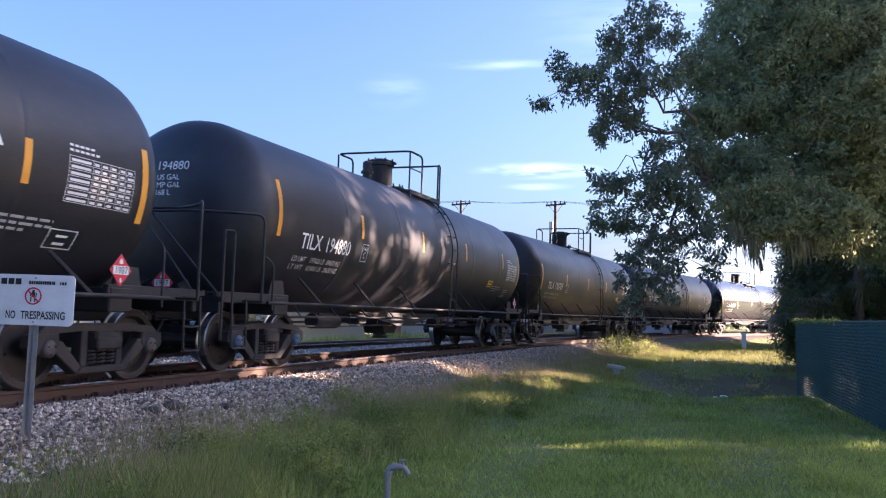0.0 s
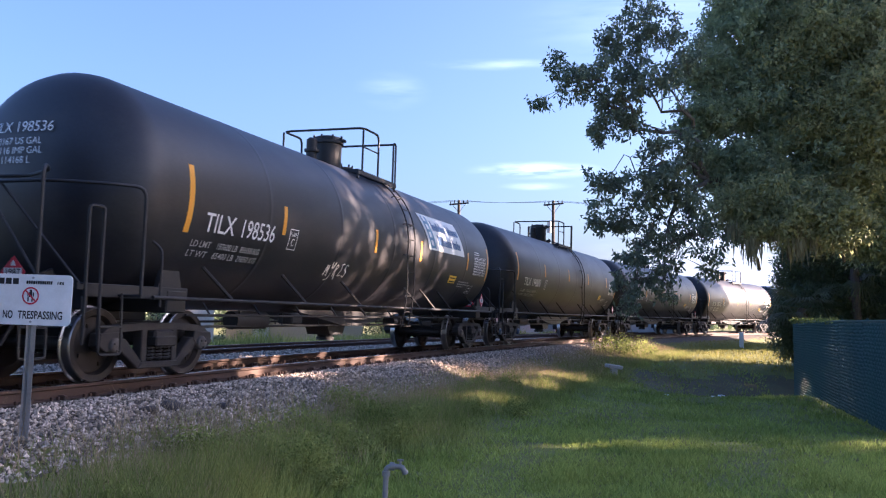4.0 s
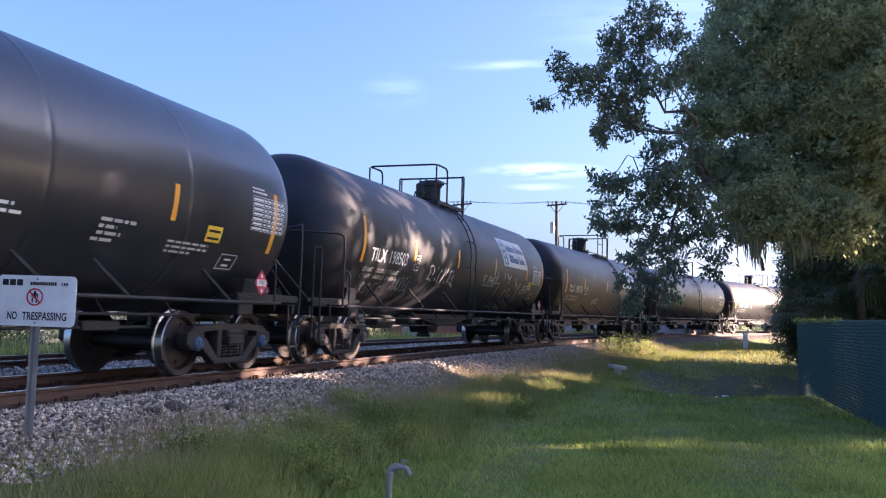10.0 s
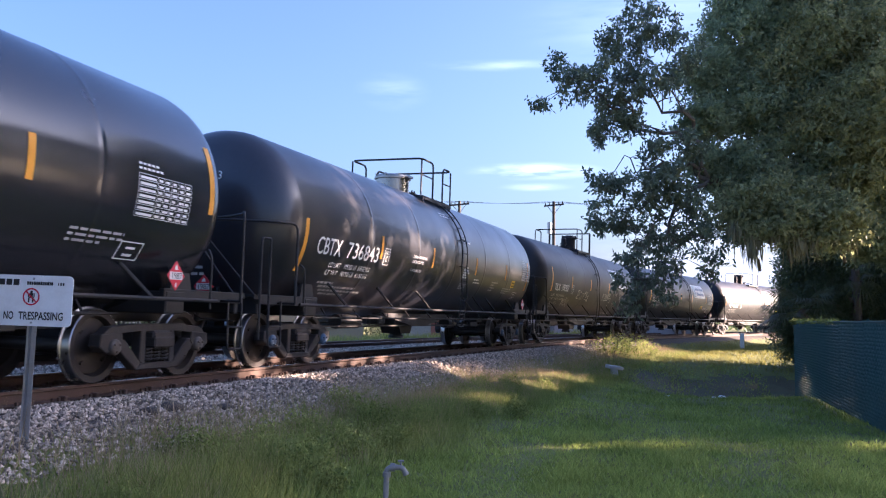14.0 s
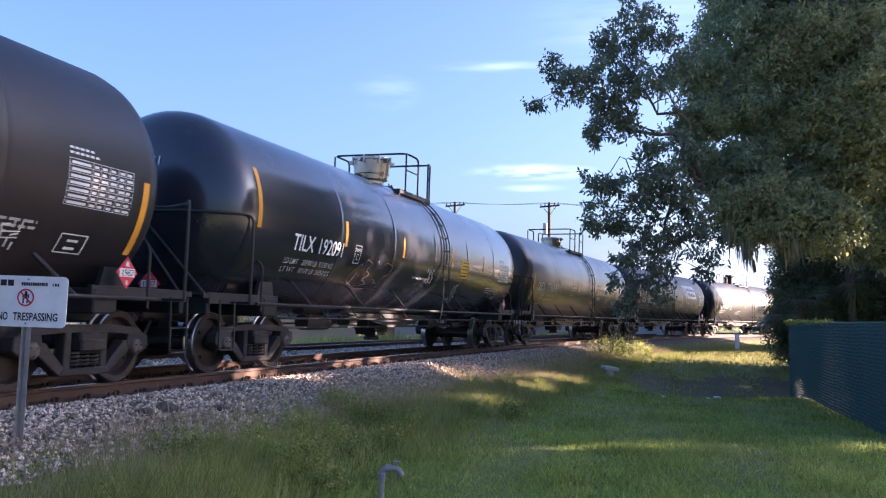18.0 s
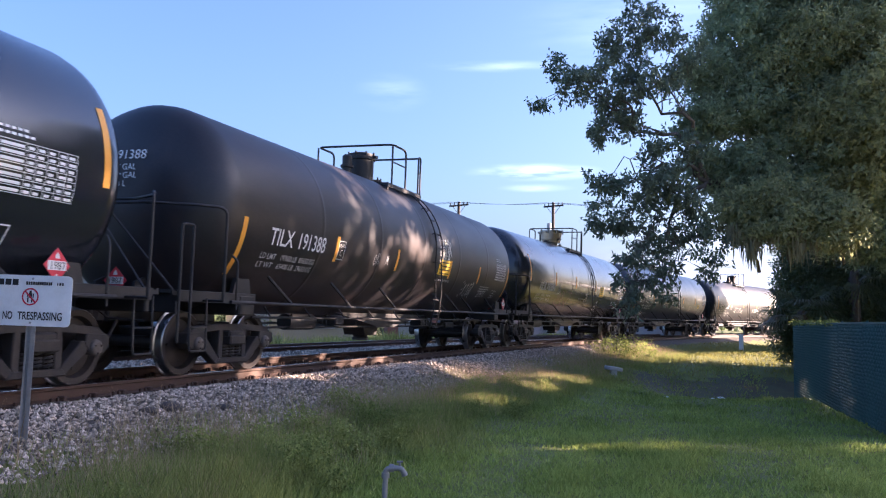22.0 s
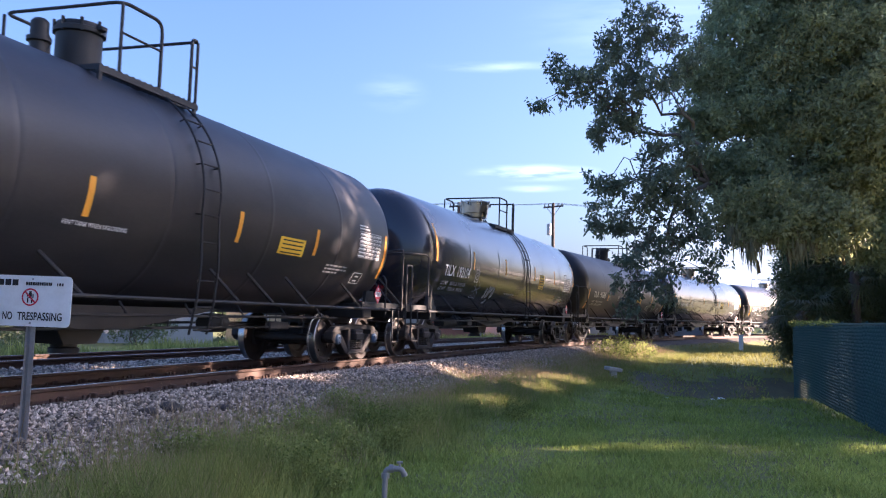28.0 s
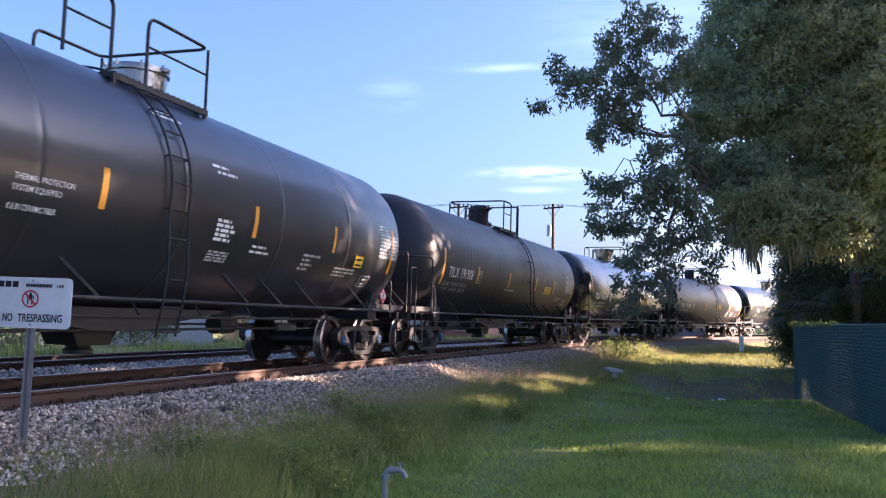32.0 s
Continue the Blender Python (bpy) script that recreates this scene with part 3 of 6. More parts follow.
def cap_mesh(m):
    bm = bmesh.new()
    lathe(bm, [(0.06, 0.10), (-0.015, 0.10), (-0.035, 0.085), (-0.045, 0.05), (-0.042, 0.03), (-0.05, 0.012)], 'Y', 18)
    for k in range(3):
        t = k * 2 * math.pi / 3 + 0.5
        rod(bm, (0.056 * math.cos(t), -0.03, 0.056 * math.sin(t)), (0.056 * math.cos(t), -0.06, 0.056 * math.sin(t)), 0.014, 6)
    return mesh_of(bm, "bearing_cap", m, 40)


def add_bogie(car, at, blue):
    bogie = new("bogie")
    bogie.parent = car
    bogie.location = (at, 0, 0)
    sets = []
    for s in (-1, 1):
        ws = part("wheelset", shared("wheelset", wheelset_mesh), None, bogie)
        ws.location = (s * AXLE_AT, 0, WHEEL_R)
        sets.append((ws, s * AXLE_AT))
        f = part("side_frame", shared("side_frame", side_frame_mesh), None, bogie)
        f.location = (0, s * 1.0, 0)
        for x in (-0.165, 0.0, 0.165):
            part("spring", shared("springs", spring_mesh), None, bogie).location = (x, s * 1.02, 0)
        for e in (-1, 1):
            c = part("bearing_cap", shared(("cap", blue), lambda: cap_mesh(BLUE_CAP if blue else GREY_CAP)), None, bogie,
                     "faded blue bearing cap" if blue else "grey bearing cap")
            c.location = (e * AXLE_AT, s * 1.09, WHEEL_R)
            c.rotation_euler = (0, 0, 0 if s < 0 else math.pi)
    part("bolster", shared("bolster", bolster_mesh), None, bogie)
    part("brake_beam", shared("brakes", brake_mesh), None, bogie)
    return sets


def rail_mesh(side):
    bm = bmesh.new()
    rod(bm, (-7.6, side * 1.47, 1.06), (7.6, side * 1.47, 1.06), 0.026, 8)
    return mesh_of(bm, "side_rail", FRAME)


def strut_mesh():
    bm = bmesh.new()
    rod(bm, (-0.24, -1.20, 1.53), (0.16, -1.46, 1.075), 0.026, 6)
    return mesh_of(bm, "rail_strut", FRAME)


def ladder_mesh(side):
    bm = bmesh.new()
    for u in (0.52, 0.92):
        pts = [(u, side * (RAD + 0.09) * math.cos(radians(a)), MID_Z + (RAD + 0.09) * math.sin(radians(a))) for a in range(84, -9, -4)]
        pts += [(u, side * (RAD + 0.10), 1.5), (u, side * (RAD + 0.06), 1.05), (u, side * 1.5, 0.62)]
        tube(bm, pts, 0.017, 6)
    for a in (75, 63, 51, 39, 27, 15, 3, -9, -21):
        aa = max(a, -9)
        z = MID_Z + (RAD + 0.09) * math.sin(radians(aa)) - (0 if a >= -9 else 0.36)
        y = side * (RAD + 0.09) * math.cos(radians(aa))
        rod(bm, (0.52, y, z), (0.92, y, z), 0.013, 6)
        if a in (63, 39, 15, -9):
            for u in (0.52, 0.92):
                rod(bm, (u, y, z), (u, y * 0.94, z - 0.05 * math.sin(radians(aa))), 0.012, 6)
    for z in (1.32, 0.98, 0.68):
        rod(bm, (0.52, side * 1.57, z), (0.92, side * 1.57, z), 0.013, 6)
    return mesh_of(bm, "ladder", FRAME)


def deck_mesh():
    bm = bmesh.new()
    z = MID_Z + RAD - 0.01
    for y in (-0.92, 0.92):
        box(bm, (0.53, y, z - 0.16), (2.05, 0.05, 0.08))
    for x in np.arange(-0.45, 1.54, 0.12):
        for y in (-0.74, 0.74):
            box(bm, (x, y, z - 0.12), (0.035, 0.40, 0.035))
    for y in (-0.55, 0.55):
        box(bm, (0.53, y, z - 0.12), (2.05, 0.03, 0.05))
    for x in (-0.45, 0.5, 1.5):
        box(bm, (x, 0, z - 0.14), (0.05, 1.88, 0.07))
    for x in (-0.45, 1.5):
        for y in (-0.92, 0.92):
            box(bm, (x, y, z - 0.34), (0.06, 0.03, 0.36))
    return mesh_of(bm, "deck", FRAME)


def railing_mesh(front, wide, deep=False):
    """Railing of the top platform: a hoop across the car with its returns."""
    bm = bmesh.new()
    z0, z1, w = MID_Z + RAD - 0.12, 4.74, 0.93
    if not front:
        u0, u1 = -0.55, 0.25
    else:
        u0, u1 = 1.50, 0.14 if deep else 0.90 if wide else 1.36
    tube(bm, rounded([(u1, -w, z0), (u1, -w, z1), (u0, -w, z1), (u0, w, z1), (u1, w, z1), (u1, w, z0)], 0.16, 4), 0.024, 8)
    tube(bm, rounded([(u1, -w, z0 + 0.5), (u0, -w, z0 + 0.5)], 0.1, 2), 0.016, 6)
    for s in (-1, 1):
        rod(bm, (u0, s * w, z0), (u0, s * w, z1 - 0.02), 0.022, 8)
    return mesh_of(bm, "railing", FRAME)


def manway_mesh(kind, m):
    bm = bmesh.new()
    z = MID_Z + RAD - 0.1
    h, r = (0.74, 0.29) if kind == 0 else (0.52, 0.42)
    if kind == 2:
        # a steel cup on a narrow neck, with swing bolts at its rim
        lathe(bm, [(z, 0.36), (z + 0.12, 0.36), (z + 0.14, 0.27), (z + 0.24, 0.27), (z + 0.27, 0.39), (z + 0.38, 0.40), (z + 0.40, 0.42), (z + 0.72, 0.44),
                   (z + 0.73, 0.47), (z + 0.78, 0.47), (z + 0.79, 0.43), (z + 0.80, 0.2)], 'Z', 30)
        for t in (0.4, 1.7, 3.0, 4.3, 5.5):
            box(bm, (0.50 * math.cos(t), 0.50 * math.sin(t), z + 0.70), (0.14, 0.07, 0.09), rot=(0, 0, math.degrees(t)), bev=0.012)
        return mesh_of(bm, "manway", m, 35)
    lathe(bm, [(z, r), (z + h * 0.8, r), (z + h * 0.82, r + 0.04), (z + h * 0.9, r + 0.04), (z + h * 0.92, r + 0.01),
               (z + h, r), (z + h + 0.04, r * 0.5)], 'Z', 28)
    box(bm, (0.0, -r - 0.06, z + h * 0.9), (0.12, 0.10, 0.06), bev=0.01)
    return mesh_of(bm, "manway", m, 35)


def valve_mesh():
    bm = bmesh.new()
    z = MID_Z + RAD - 0.1
    lathe(bm, [(z, 0.11), (z + 0.32, 0.11), (z + 0.33, 0.15), (z + 0.38, 0.15), (z + 0.39, 0.11), (z + 0.58, 0.11), (z + 0.62, 0.07)], 'Z', 18)
    return mesh_of(bm, "relief_valve", FRAME, 35)


def fittings_mesh():
    bm = bmesh.new()
    z = MID_Z + RAD - 0.08
    lathe(bm, [(z, 0.30), (z + 0.14, 0.30), (z + 0.16, 0.34), (z + 0.20, 0.34), (z + 0.22, 0.1)], 'Z', 20)
    for k in range(10):
        t = k * math.pi / 5
        rod(bm, (0.29 * math.cos(t), 0.29 * math.sin(t), z + 0.14), (0.29 * math.cos(t), 0.29 * math.sin(t), z + 0.27), 0.02, 6)
    rod(bm, (0.1, 0.05, z + 0.2), (0.1, 0.05, z + 0.38), 0.03, 8)
    return mesh_of(bm, "fittings_plate", FRAME, 35)


def hoop_mesh():
    """Handrail round the front end platform, from one side of the car to the other."""
    bm = bmesh.new()
    tube(bm, rounded([(8.00, -1.61, 1.05), (8.00, -1.61, 2.36), (8.36, -1.36, 2.36), (8.70, -0.80, 2.36), (8.70, 0.80, 2.36), (8.36, 1.36, 2.36),
                      (8.00, 1.61, 2.36), (8.00, 1.61, 1.05)], 0.14, 4), 0.021, 8)
    for s in (-1, 1):
        rod(bm, (8.00, s * 1.61, 1.07), (8.00, s * 1.22, 1.07), 0.018, 6)
    return mesh_of(bm, "end_handrail", FRAME)


def end_brace_mesh(s):
    return mesh_of(rod(bmesh.new(), (8.70, s * 0.10, 2.35), (8.52, s * 1.20, 1.16), 0.018, 6), "end_brace", FRAME)


def grab_mesh(s):
    """Pair of upright stiles at the corner, joined at the top."""
    bm = bmesh.new()
    tube(bm, rounded([(8.42, s * 1.38, 0.50), (8.42, s * 1.38, 2.08), (8.60, s * 1.33, 2.08), (8.60, s * 1.33, 0.50)], 0.05, 3), 0.020, 8)
    return mesh_of(bm, "grab_iron", FRAME)


def side_grab_mesh(s):
    bm = bmesh.new()
    tube(bm, rounded([(7.45, s * 1.46, 0.95), (7.45, s * 1.46, 1.66), (7.52, s * 1.36, 1.76)], 0.1, 3), 0.018, 8)
    return mesh_of(bm, "side_grab", FRAME)


def step_mesh(s):
    bm = bmesh.new()
    tube(bm, rounded([(8.05, s * 1.38, 1.10), (8.05, s * 1.40, 0.38), (8.42, s * 1.40, 0.38), (8.42, s * 1.38, 1.10)], 0.05, 3), 0.016, 6)
    rod(bm, (8.05, s * 1.40, 0.70), (8.42, s * 1.40, 0.70), 0.014, 6)
    return mesh_of(bm, "sill_step", FRAME)


def end_deck_mesh():
    bm = bmesh.new()
    for x in np.arange(7.75, 8.66, 0.10):
        box(bm, (x, 0, 1.18), (0.05, 2.55, 0.035))
    for y in (-1.26, -0.5, 0.5, 1.26):
        box(bm, (8.2, y, 1.15), (0.95, 0.04, 0.06))
    return mesh_of(bm, "end_platform", FRAME)


def brake_stand_mesh():
    bm = bmesh.new()
    box(bm, (-8.25, -0.75, 1.62), (0.20, 0.34, 0.55), bev=0.04)
    ring = [(-8.40, -0.75 + 0.26 * math.cos(t), 1.75 + 0.26 * math.sin(t)) for t in np.linspace(0, 2 * math.pi, 21)]
    tube(bm, ring, 0.018, 6)
    for t in (0.2, 1.77, 3.34, 4.91):
        rod(bm, (-8.38, -0.75, 1.75), (-8.40, -0.75 + 0.25 * math.cos(t), 1.75 + 0.25 * math.sin(t)), 0.014, 6)
    rod(bm, (-8.2, -0.75, 1.6), (-7.9, -0.75, 1.0), 0.03, 6)
    return mesh_of(bm, "brake_stand", FRAME)


def under_mesh():
    """Bottom outlet, air reservoir, brake cylinder and their pipes below the tank."""
    bm = bmesh.new()
    lathe_z = [(0.80, 0.30), (0.66, 0.30), (0.62, 0.18), (0.42, 0.16), (0.40, 0.19), (0.34, 0.19)]
    lathe(bm, lathe_z, 'Z', 16)
    # sloping belly plates that lead down to the outlet
    plate(bm, [(-2.6, 0.96), (-0.45, 0.66), (0.45, 0.66), (2.6, 0.96)], -0.62, 0.62)
    plate(bm, [(-0.45, 0.68), (-0.3, 0.46), (0.3, 0.46), (0.45, 0.68)], -0.26, 0.26)
    rod(bm, (-4.3, -0.45, 0.76), (-3.3, -0.45, 0.76), 0.15, 14)
    rod(bm, (2.6, -0.35, 0.74), (3.1, -0.35, 0.74), 0.15, 14)
    rod(bm, (3.1, -0.35, 0.74), (3.9, -0.30, 0.70), 0.03, 6)
    for y, z in ((-0.95, 0.84), (-0.55, 0.66), (0.6, 0.70)):
        rod(bm, (-6.2, y, z), (6.2, y, z + 0.02), 0.020, 6)
    for x in np.arange(-5.6, 5.7, 1.4):
        rod(bm, (x, -0.95, 0.84), (x + 0.02, -0.80, 1.02), 0.016, 5)
        rod(bm, (x, -0.55, 0.66), (x, -0.55, 0.92), 0.014, 5)
    box(bm, (-2.6, -0.6, 0.80), (0.4, 0.3, 0.2), bev=0.03)
    box(bm, (4.6, -0.55, 0.70), (0.7, 0.1, 0.14), bev=0.02)
    return mesh_of(bm, "under_gear", FRAME, 40)


def placard_parts(car, loc, rz, bold):
    """A diamond placard in its holder; faces -y before it is turned."""
    m = shared("placard", lambda: mesh_of(plate(bmesh.new(), [(0, -0.19), (0.19, 0), (0, 0.19), (-0.19, 0)], 0.0, 0.006), "placard", PLACARD))
    p = part("placard", m, None, car, "red diamond hazard placard with a white number panel")
    p.location, p.rotation_euler = loc, (0, 0, rz)

    def panel():
        bm = plate(bmesh.new(), [(-0.135, -0.05), (0.135, -0.05), (0.135, 0.05), (-0.135, 0.05)], -0.004, 0.0)
        return mesh_of(bm, "number_panel", PLACARD_W)

    def digits():
        bm = bmesh.new()
        co, fs = text_mesh("1987", 0.115, 'CENTER')
        vs = [bm.verts.new((c.x, -0.008, c.y - 0.04)) for c in co]
        for f in fs:
            bm.faces.new([vs[i] for i in f])
        return mesh_of(bm, "number", INK)

    def flame():
        bm = plate(bmesh.new(), [(-0.035, 0.075), (0.035, 0.075), (0.02, 0.12), (0.0, 0.14), (-0.025, 0.11)], -0.004, 0.0)
        plate(bm, [(-0.02, -0.13), (0.0, -0.15), (0.02, -0.13), (0.01, -0.09), (-0.01, -0.09)], -0.004, 0.0)
        return mesh_of(bm, "flame_mark", PLACARD_W)
    part("number_panel", shared("pl_panel", panel), None, p, "white number panel")
    part("number", shared("pl_digits", digits), None, p, "black number")
    part("flame_mark", shared("pl_flame", flame), None, p, "white symbol")


def writing(car, name, lines, m=None, label="white stencilled lettering"):
    """Lines of (text, u, angle, size, width) painted on the side of the tank."""
    bm = bmesh.new()
    for txt, u, a, size, wide in lines:
        co, fs = text_mesh(txt, size, bold=0.005)
        k = wide / max(c.x for c in co)
        wrapped(bm, [Vector((c.x * k, c.y, 0)) for c in co], fs, u, a)
    return part(name, bm, m or WHITE_INK, car, label)


def bars(car, name, rows, m, label):
    """Unreadable small print: rows of bars (u, angle, length, height)."""
    bm = bmesh.new()
    rnd = random.Random(len(rows) * 7 + int(abs(rows[0][0]) * 100))
    for u, a, w, h in rows:
        x = 0.0
        while x < w:
            k = min(rnd.uniform(0.06, 0.2), w - x)
            patch(bm, u + x, a, k, h, 0.005, 1, 1)
            x += k + 0.035
    return part(name, bm, m, car, label)


def test_panel(car, u, a, w, h):
    """The ruled table of test dates near the front end."""
    bm = bmesh.new()
    rows = 7
    for i in range(rows + 1):
        patch(bm, u, a + math.degrees(h * i / rows / RAD), w, 0.006, 0.005, 1, 1)
    for x in (0, 0.34, 0.46, 0.60, 0.74, 0.86, 1.0):
        patch(bm, u + x * (w - 0.01), a, 0.006, h, 0.005, 1, 6)
    rnd = random.Random(3)
    for i in range(rows):
        for x in (0.03, 0.36, 0.48, 0.62, 0.76, 0.88):
            k = 0.28 if x < 0.1 else rnd.choice((0.08, 0.1, 0.07))
            patch(bm, u + x * w, a + math.degrees(h * (i + 0.25) / rows / RAD), k * w, h / rows * 0.42, 0.005, 1, 1)
    for i in range(2):
        for k in range(6 - i):
            patch(bm, u + 0.075 * k * w, a + math.degrees((h + 0.05 + 0.055 * i) / RAD), 0.055 * w, 0.026, 0.005, 1, 1)
    return part("test_panel", bm, WHITE_INK, car, "white ruled table of small print")


def frame_mark(car, u, a, w, h, name="outlined_mark", writ=False):
    bm = bmesh.new()
    patch(bm, u, a, w, 0.014, 0.005)
    patch(bm, u, a + math.degrees((h - 0.014) / RAD), w, 0.014, 0.005)
    for x in (0, w - 0.014):
        patch(bm, u + x, a, 0.014, h, 0.005)
    if not writ:
        patch(bm, u + w * 0.3, a + math.degrees(h * 0.2 / RAD), w * 0.4, h * 0.14, 0.005)
        patch(bm, u + w * 0.3, a + math.degrees(h * 0.6 / RAD), w * 0.4, h * 0.12, 0.005)
    mark = part(name, bm, WHITE_INK, car, "small white outlined mark")
    if writ:
        writing(mark, "plate_lettering", [("PLATE", u + w * 0.14, a + math.degrees(h * 0.66 / RAD), 0.085, w * 0.72)])
        writing(mark, "plate_lettering", [("C", u + w * 0.34, a + math.degrees(h * 0.20 / RAD), 0.17, w * 0.32)])
    return mark


def decal(car, u, a, w, h, lines=2):
    d = part("warning_decal", patch(bmesh.new(), u, a, w, h, 0.005, 2, 4), YELLOW, car, "yellow warning decal with black print")
    bm = bmesh.new()
    for i in range(lines):
        k = (i + 0.35) / (lines + 0.2)
        patch(bm, u + w * 0.1, a + math.degrees(h * k / RAD), w * 0.8, h * 0.30 / lines, 0.009, 2, 1)
    part("decal_print", bm, INK, d, "black bars of print")


def banner(car, u):
    """Large white vinyl banner with a slate panel and bars of blue print."""
    a, w, h, sl = 0.0, 2.65, 0.84, -0.5
    b = part("banner", patch(bmesh.new(), u, a, w, h, 0.006, 6, 12, sl), BANNER, car, "white vinyl banner with blue print")
    bm = patch(bmesh.new(), u + 0.11, a + 1.6, 0.36, h - 0.10, 0.010, 1, 10, sl)
    part("banner_panel", bm, BANNER_TEAL, b, "slate blue panel")
    for i in range(4):
        v = 0.10 + 0.185 * i
        part("panel_mark", patch(bmesh.new(), u + 0.20 + sl * v, a + math.degrees(v / RAD), 0.15, 0.12, 0.014, 1, 2, sl), BANNER, b, "white mark")
    rnd = random.Random(5)
    for row, (v, words) in enumerate(((0.14, (0.98, 0.60)), (0.47, (0.98, 0.82)))):
        x = 0.62 + (0.12 if row == 0 else 0.0)
        for wl in words:
            bm = bmesh.new()
            k = 0.0
            while k < wl - 0.02:
                tall = rnd.choice((0.15, 0.15, 0.22)) if k else 0.24
                lw = rnd.uniform(0.06, 0.095)
                patch(bm, u + x + k + sl * v, a + math.degrees(v / RAD), min(lw, wl - k), tall, 0.010, 1, 3, sl)
                k += lw + 0.016
            part("banner_print", bm, BANNER_BLUE, b, "navy bar of print")
            x += wl + 0.10


def tank_car(number, style, label, opts=(), weights=None, marks=(5, 14, 14), girth=RAD, stripes=None, tops=None):
    GIRTH[0] = girth
    car = new("tank_car")
    tagged(car, label, "tank car", "cars of the tank train")
    paint = {"old": BLACK_OLD, "rust": BLACK_RUST, "new": BLACK_NEW, "mid": BLACK_MID, "grey": GREY_TANK, "tan": TAN_TANK}[style]
    ends = (-7.88 if "long_rear" in opts else -7.74 if "cbt" in opts else -CYL_HALF - 0.10, 7.46 if "cbt" in opts else 6.95 if "short_front" in opts else 7.22)
    part("tank", shared(("tank", style, girth, ends), lambda: tank_mesh(paint, girth, *ends)), None, car)
    front = {"sill": sill_mesh, "coupler": coupler_mesh, "end_deck": end_deck_mesh, "end_beam": end_beam_mesh, "body_bolster": body_bolster_mesh, "hoop": hoop_mesh}
    names = {"sill": "stub_sill", "coupler": "coupler", "end_deck": "end_platform", "end_beam": "end_beam", "body_bolster": "body_bolster", "hoop": "end_handrail"}
    for key, make in front.items():
        for turn in (0, math.pi):
            o = part(names[key], shared(key, make), None, car)
            o.rotation_euler = (0, 0, turn)
    dome, climb, hoop_r, hoop_f = tops or (-0.17, 0.0, -0.17, -0.17)
    for s in (-1, 1):
        for nm, make in (("end_brace", end_brace_mesh), ("side_grab", side_grab_mesh), ("sill_step", step_mesh),
                         ("web_plate", web_plate_mesh), ("saddle_plate", saddle_plate_mesh), ("side_sill", side_sill_mesh)):
            for turn in (0, math.pi):
                o = part(nm, shared((nm, s), lambda: make(s)), None, car)
                o.rotation_euler = (0, 0, turn)
        if "long_rear" not in opts:
            part("grab_iron", shared(("grab", s), lambda: grab_mesh(s)), None, car).rotation_euler = (0, 0, math.pi)
        part("side_rail", shared(("rail", s), lambda: rail_mesh(s)), None, car)
        part("ladder", shared(("ladder", s), lambda: ladder_mesh(s)), None, car).location = (climb, 0, 0)
    for u in (-6.0, -3.8, -1.6, 1.6, 2.6, 3.8, 6.0):
        for turn in (0, math.pi):
            o = part("rail_strut", shared("strut", strut_mesh), None, car)
            o.location = (u, 0, 0)
            o.rotation_euler = (0, 0, turn)
    part("deck", shared("deck", deck_mesh), None, car).location = (hoop_f, 0, 0)
    wide = "cbt" in opts
    part("railing", shared("railing_r", lambda: railing_mesh(False, False)), None, car).location = (hoop_r, 0, 0)
    part("railing", shared(("railing_f", wide, "deep_hoop" in opts), lambda: railing_mesh(True, wide, "deep_hoop" in opts)), None, car).location = (hoop_f, 0, 0)
    steel = "steel" in opts
    broad = steel or "wide_dome" in opts
    cup = "wide_dome" in opts
    mw = part("manway", shared(("manway", steel, broad), lambda: manway_mesh(2 if cup else 1 if broad else 0, STEEL if broad else FRAME)), None, car,
              "stainless steel dome" if broad else "")
    mw.location = (-0.15 + dome, 0, 0)
    mh, mr = (0.78, 0.46) if cup else (0.52, 0.42) if broad else (0.74, 0.29)
    bolt = shared(("bolt", steel, broad), lambda: mesh_of(rod(bmesh.new(), (mr + 0.02, 0, MID_Z + RAD - 0.1 + mh * 0.8), (mr + 0.02, 0, MID_Z + RAD - 0.07 + mh), 0.022, 6),
                                                   "bolt", STEEL if broad else FRAME))
    for k in range(8):
        part("bolt", bolt, None, mw).rotation_euler = (0, 0, k * math.pi / 4)
    if not steel:
        part("relief_valve", shared("valve", valve_mesh), None, car).location = (-0.78 + dome, 0.05, -0.30 if cup else 0)
    f = part("fittings_plate", shared("fittings", fittings_mesh), None, car)
    f.location = (0.75 + hoop_f, 0.1, 0)
    part("brake_stand", shared("brake_stand", brake_stand_mesh), None, car).rotation_euler = (0, 0, math.pi)
    part("under_gear", shared("under", under_mesh), None, car)
    # orange reflective stripes along the side: top angles of the short, rear and front ones
    top, rear, front_top = marks
    us = (-4.45, -1.25, 1.88, 4.6) if "near_stripes" in opts else (-4.45, -1.25, 1.85, 5.3)
    for u in stripes or us:
        o = part("reflective_stripe", shared(("stripe", top, girth), lambda: mesh_of(patch(bmesh.new(), 0, top - 16.8, 0.10, 0.45, 0.005), "stripe", ORANGE)), None, car, "orange reflective tape")
        o.location = (u, 0, 0)
    for u, a in ((-7.05 if "rear_in" in opts else -7.84 if "long_rear" in opts else -7.66 if "cbt" in opts else -7.48, rear), (6.84 if "short_front" in opts else 7.12, front_top)):
        o = part("reflective_stripe", shared(("stripe_long", a, girth), lambda: mesh_of(patch(bmesh.new(), 0, a - 33.5, 0.11, 0.90, 0.005, 1, 10), "stripe", ORANGE)), None, car, "long orange reflective tape")
        o.location = (u, 0, 0)
    # numbers and small print
    cbt = "cbt" in opts
    owner, digits = number.split()
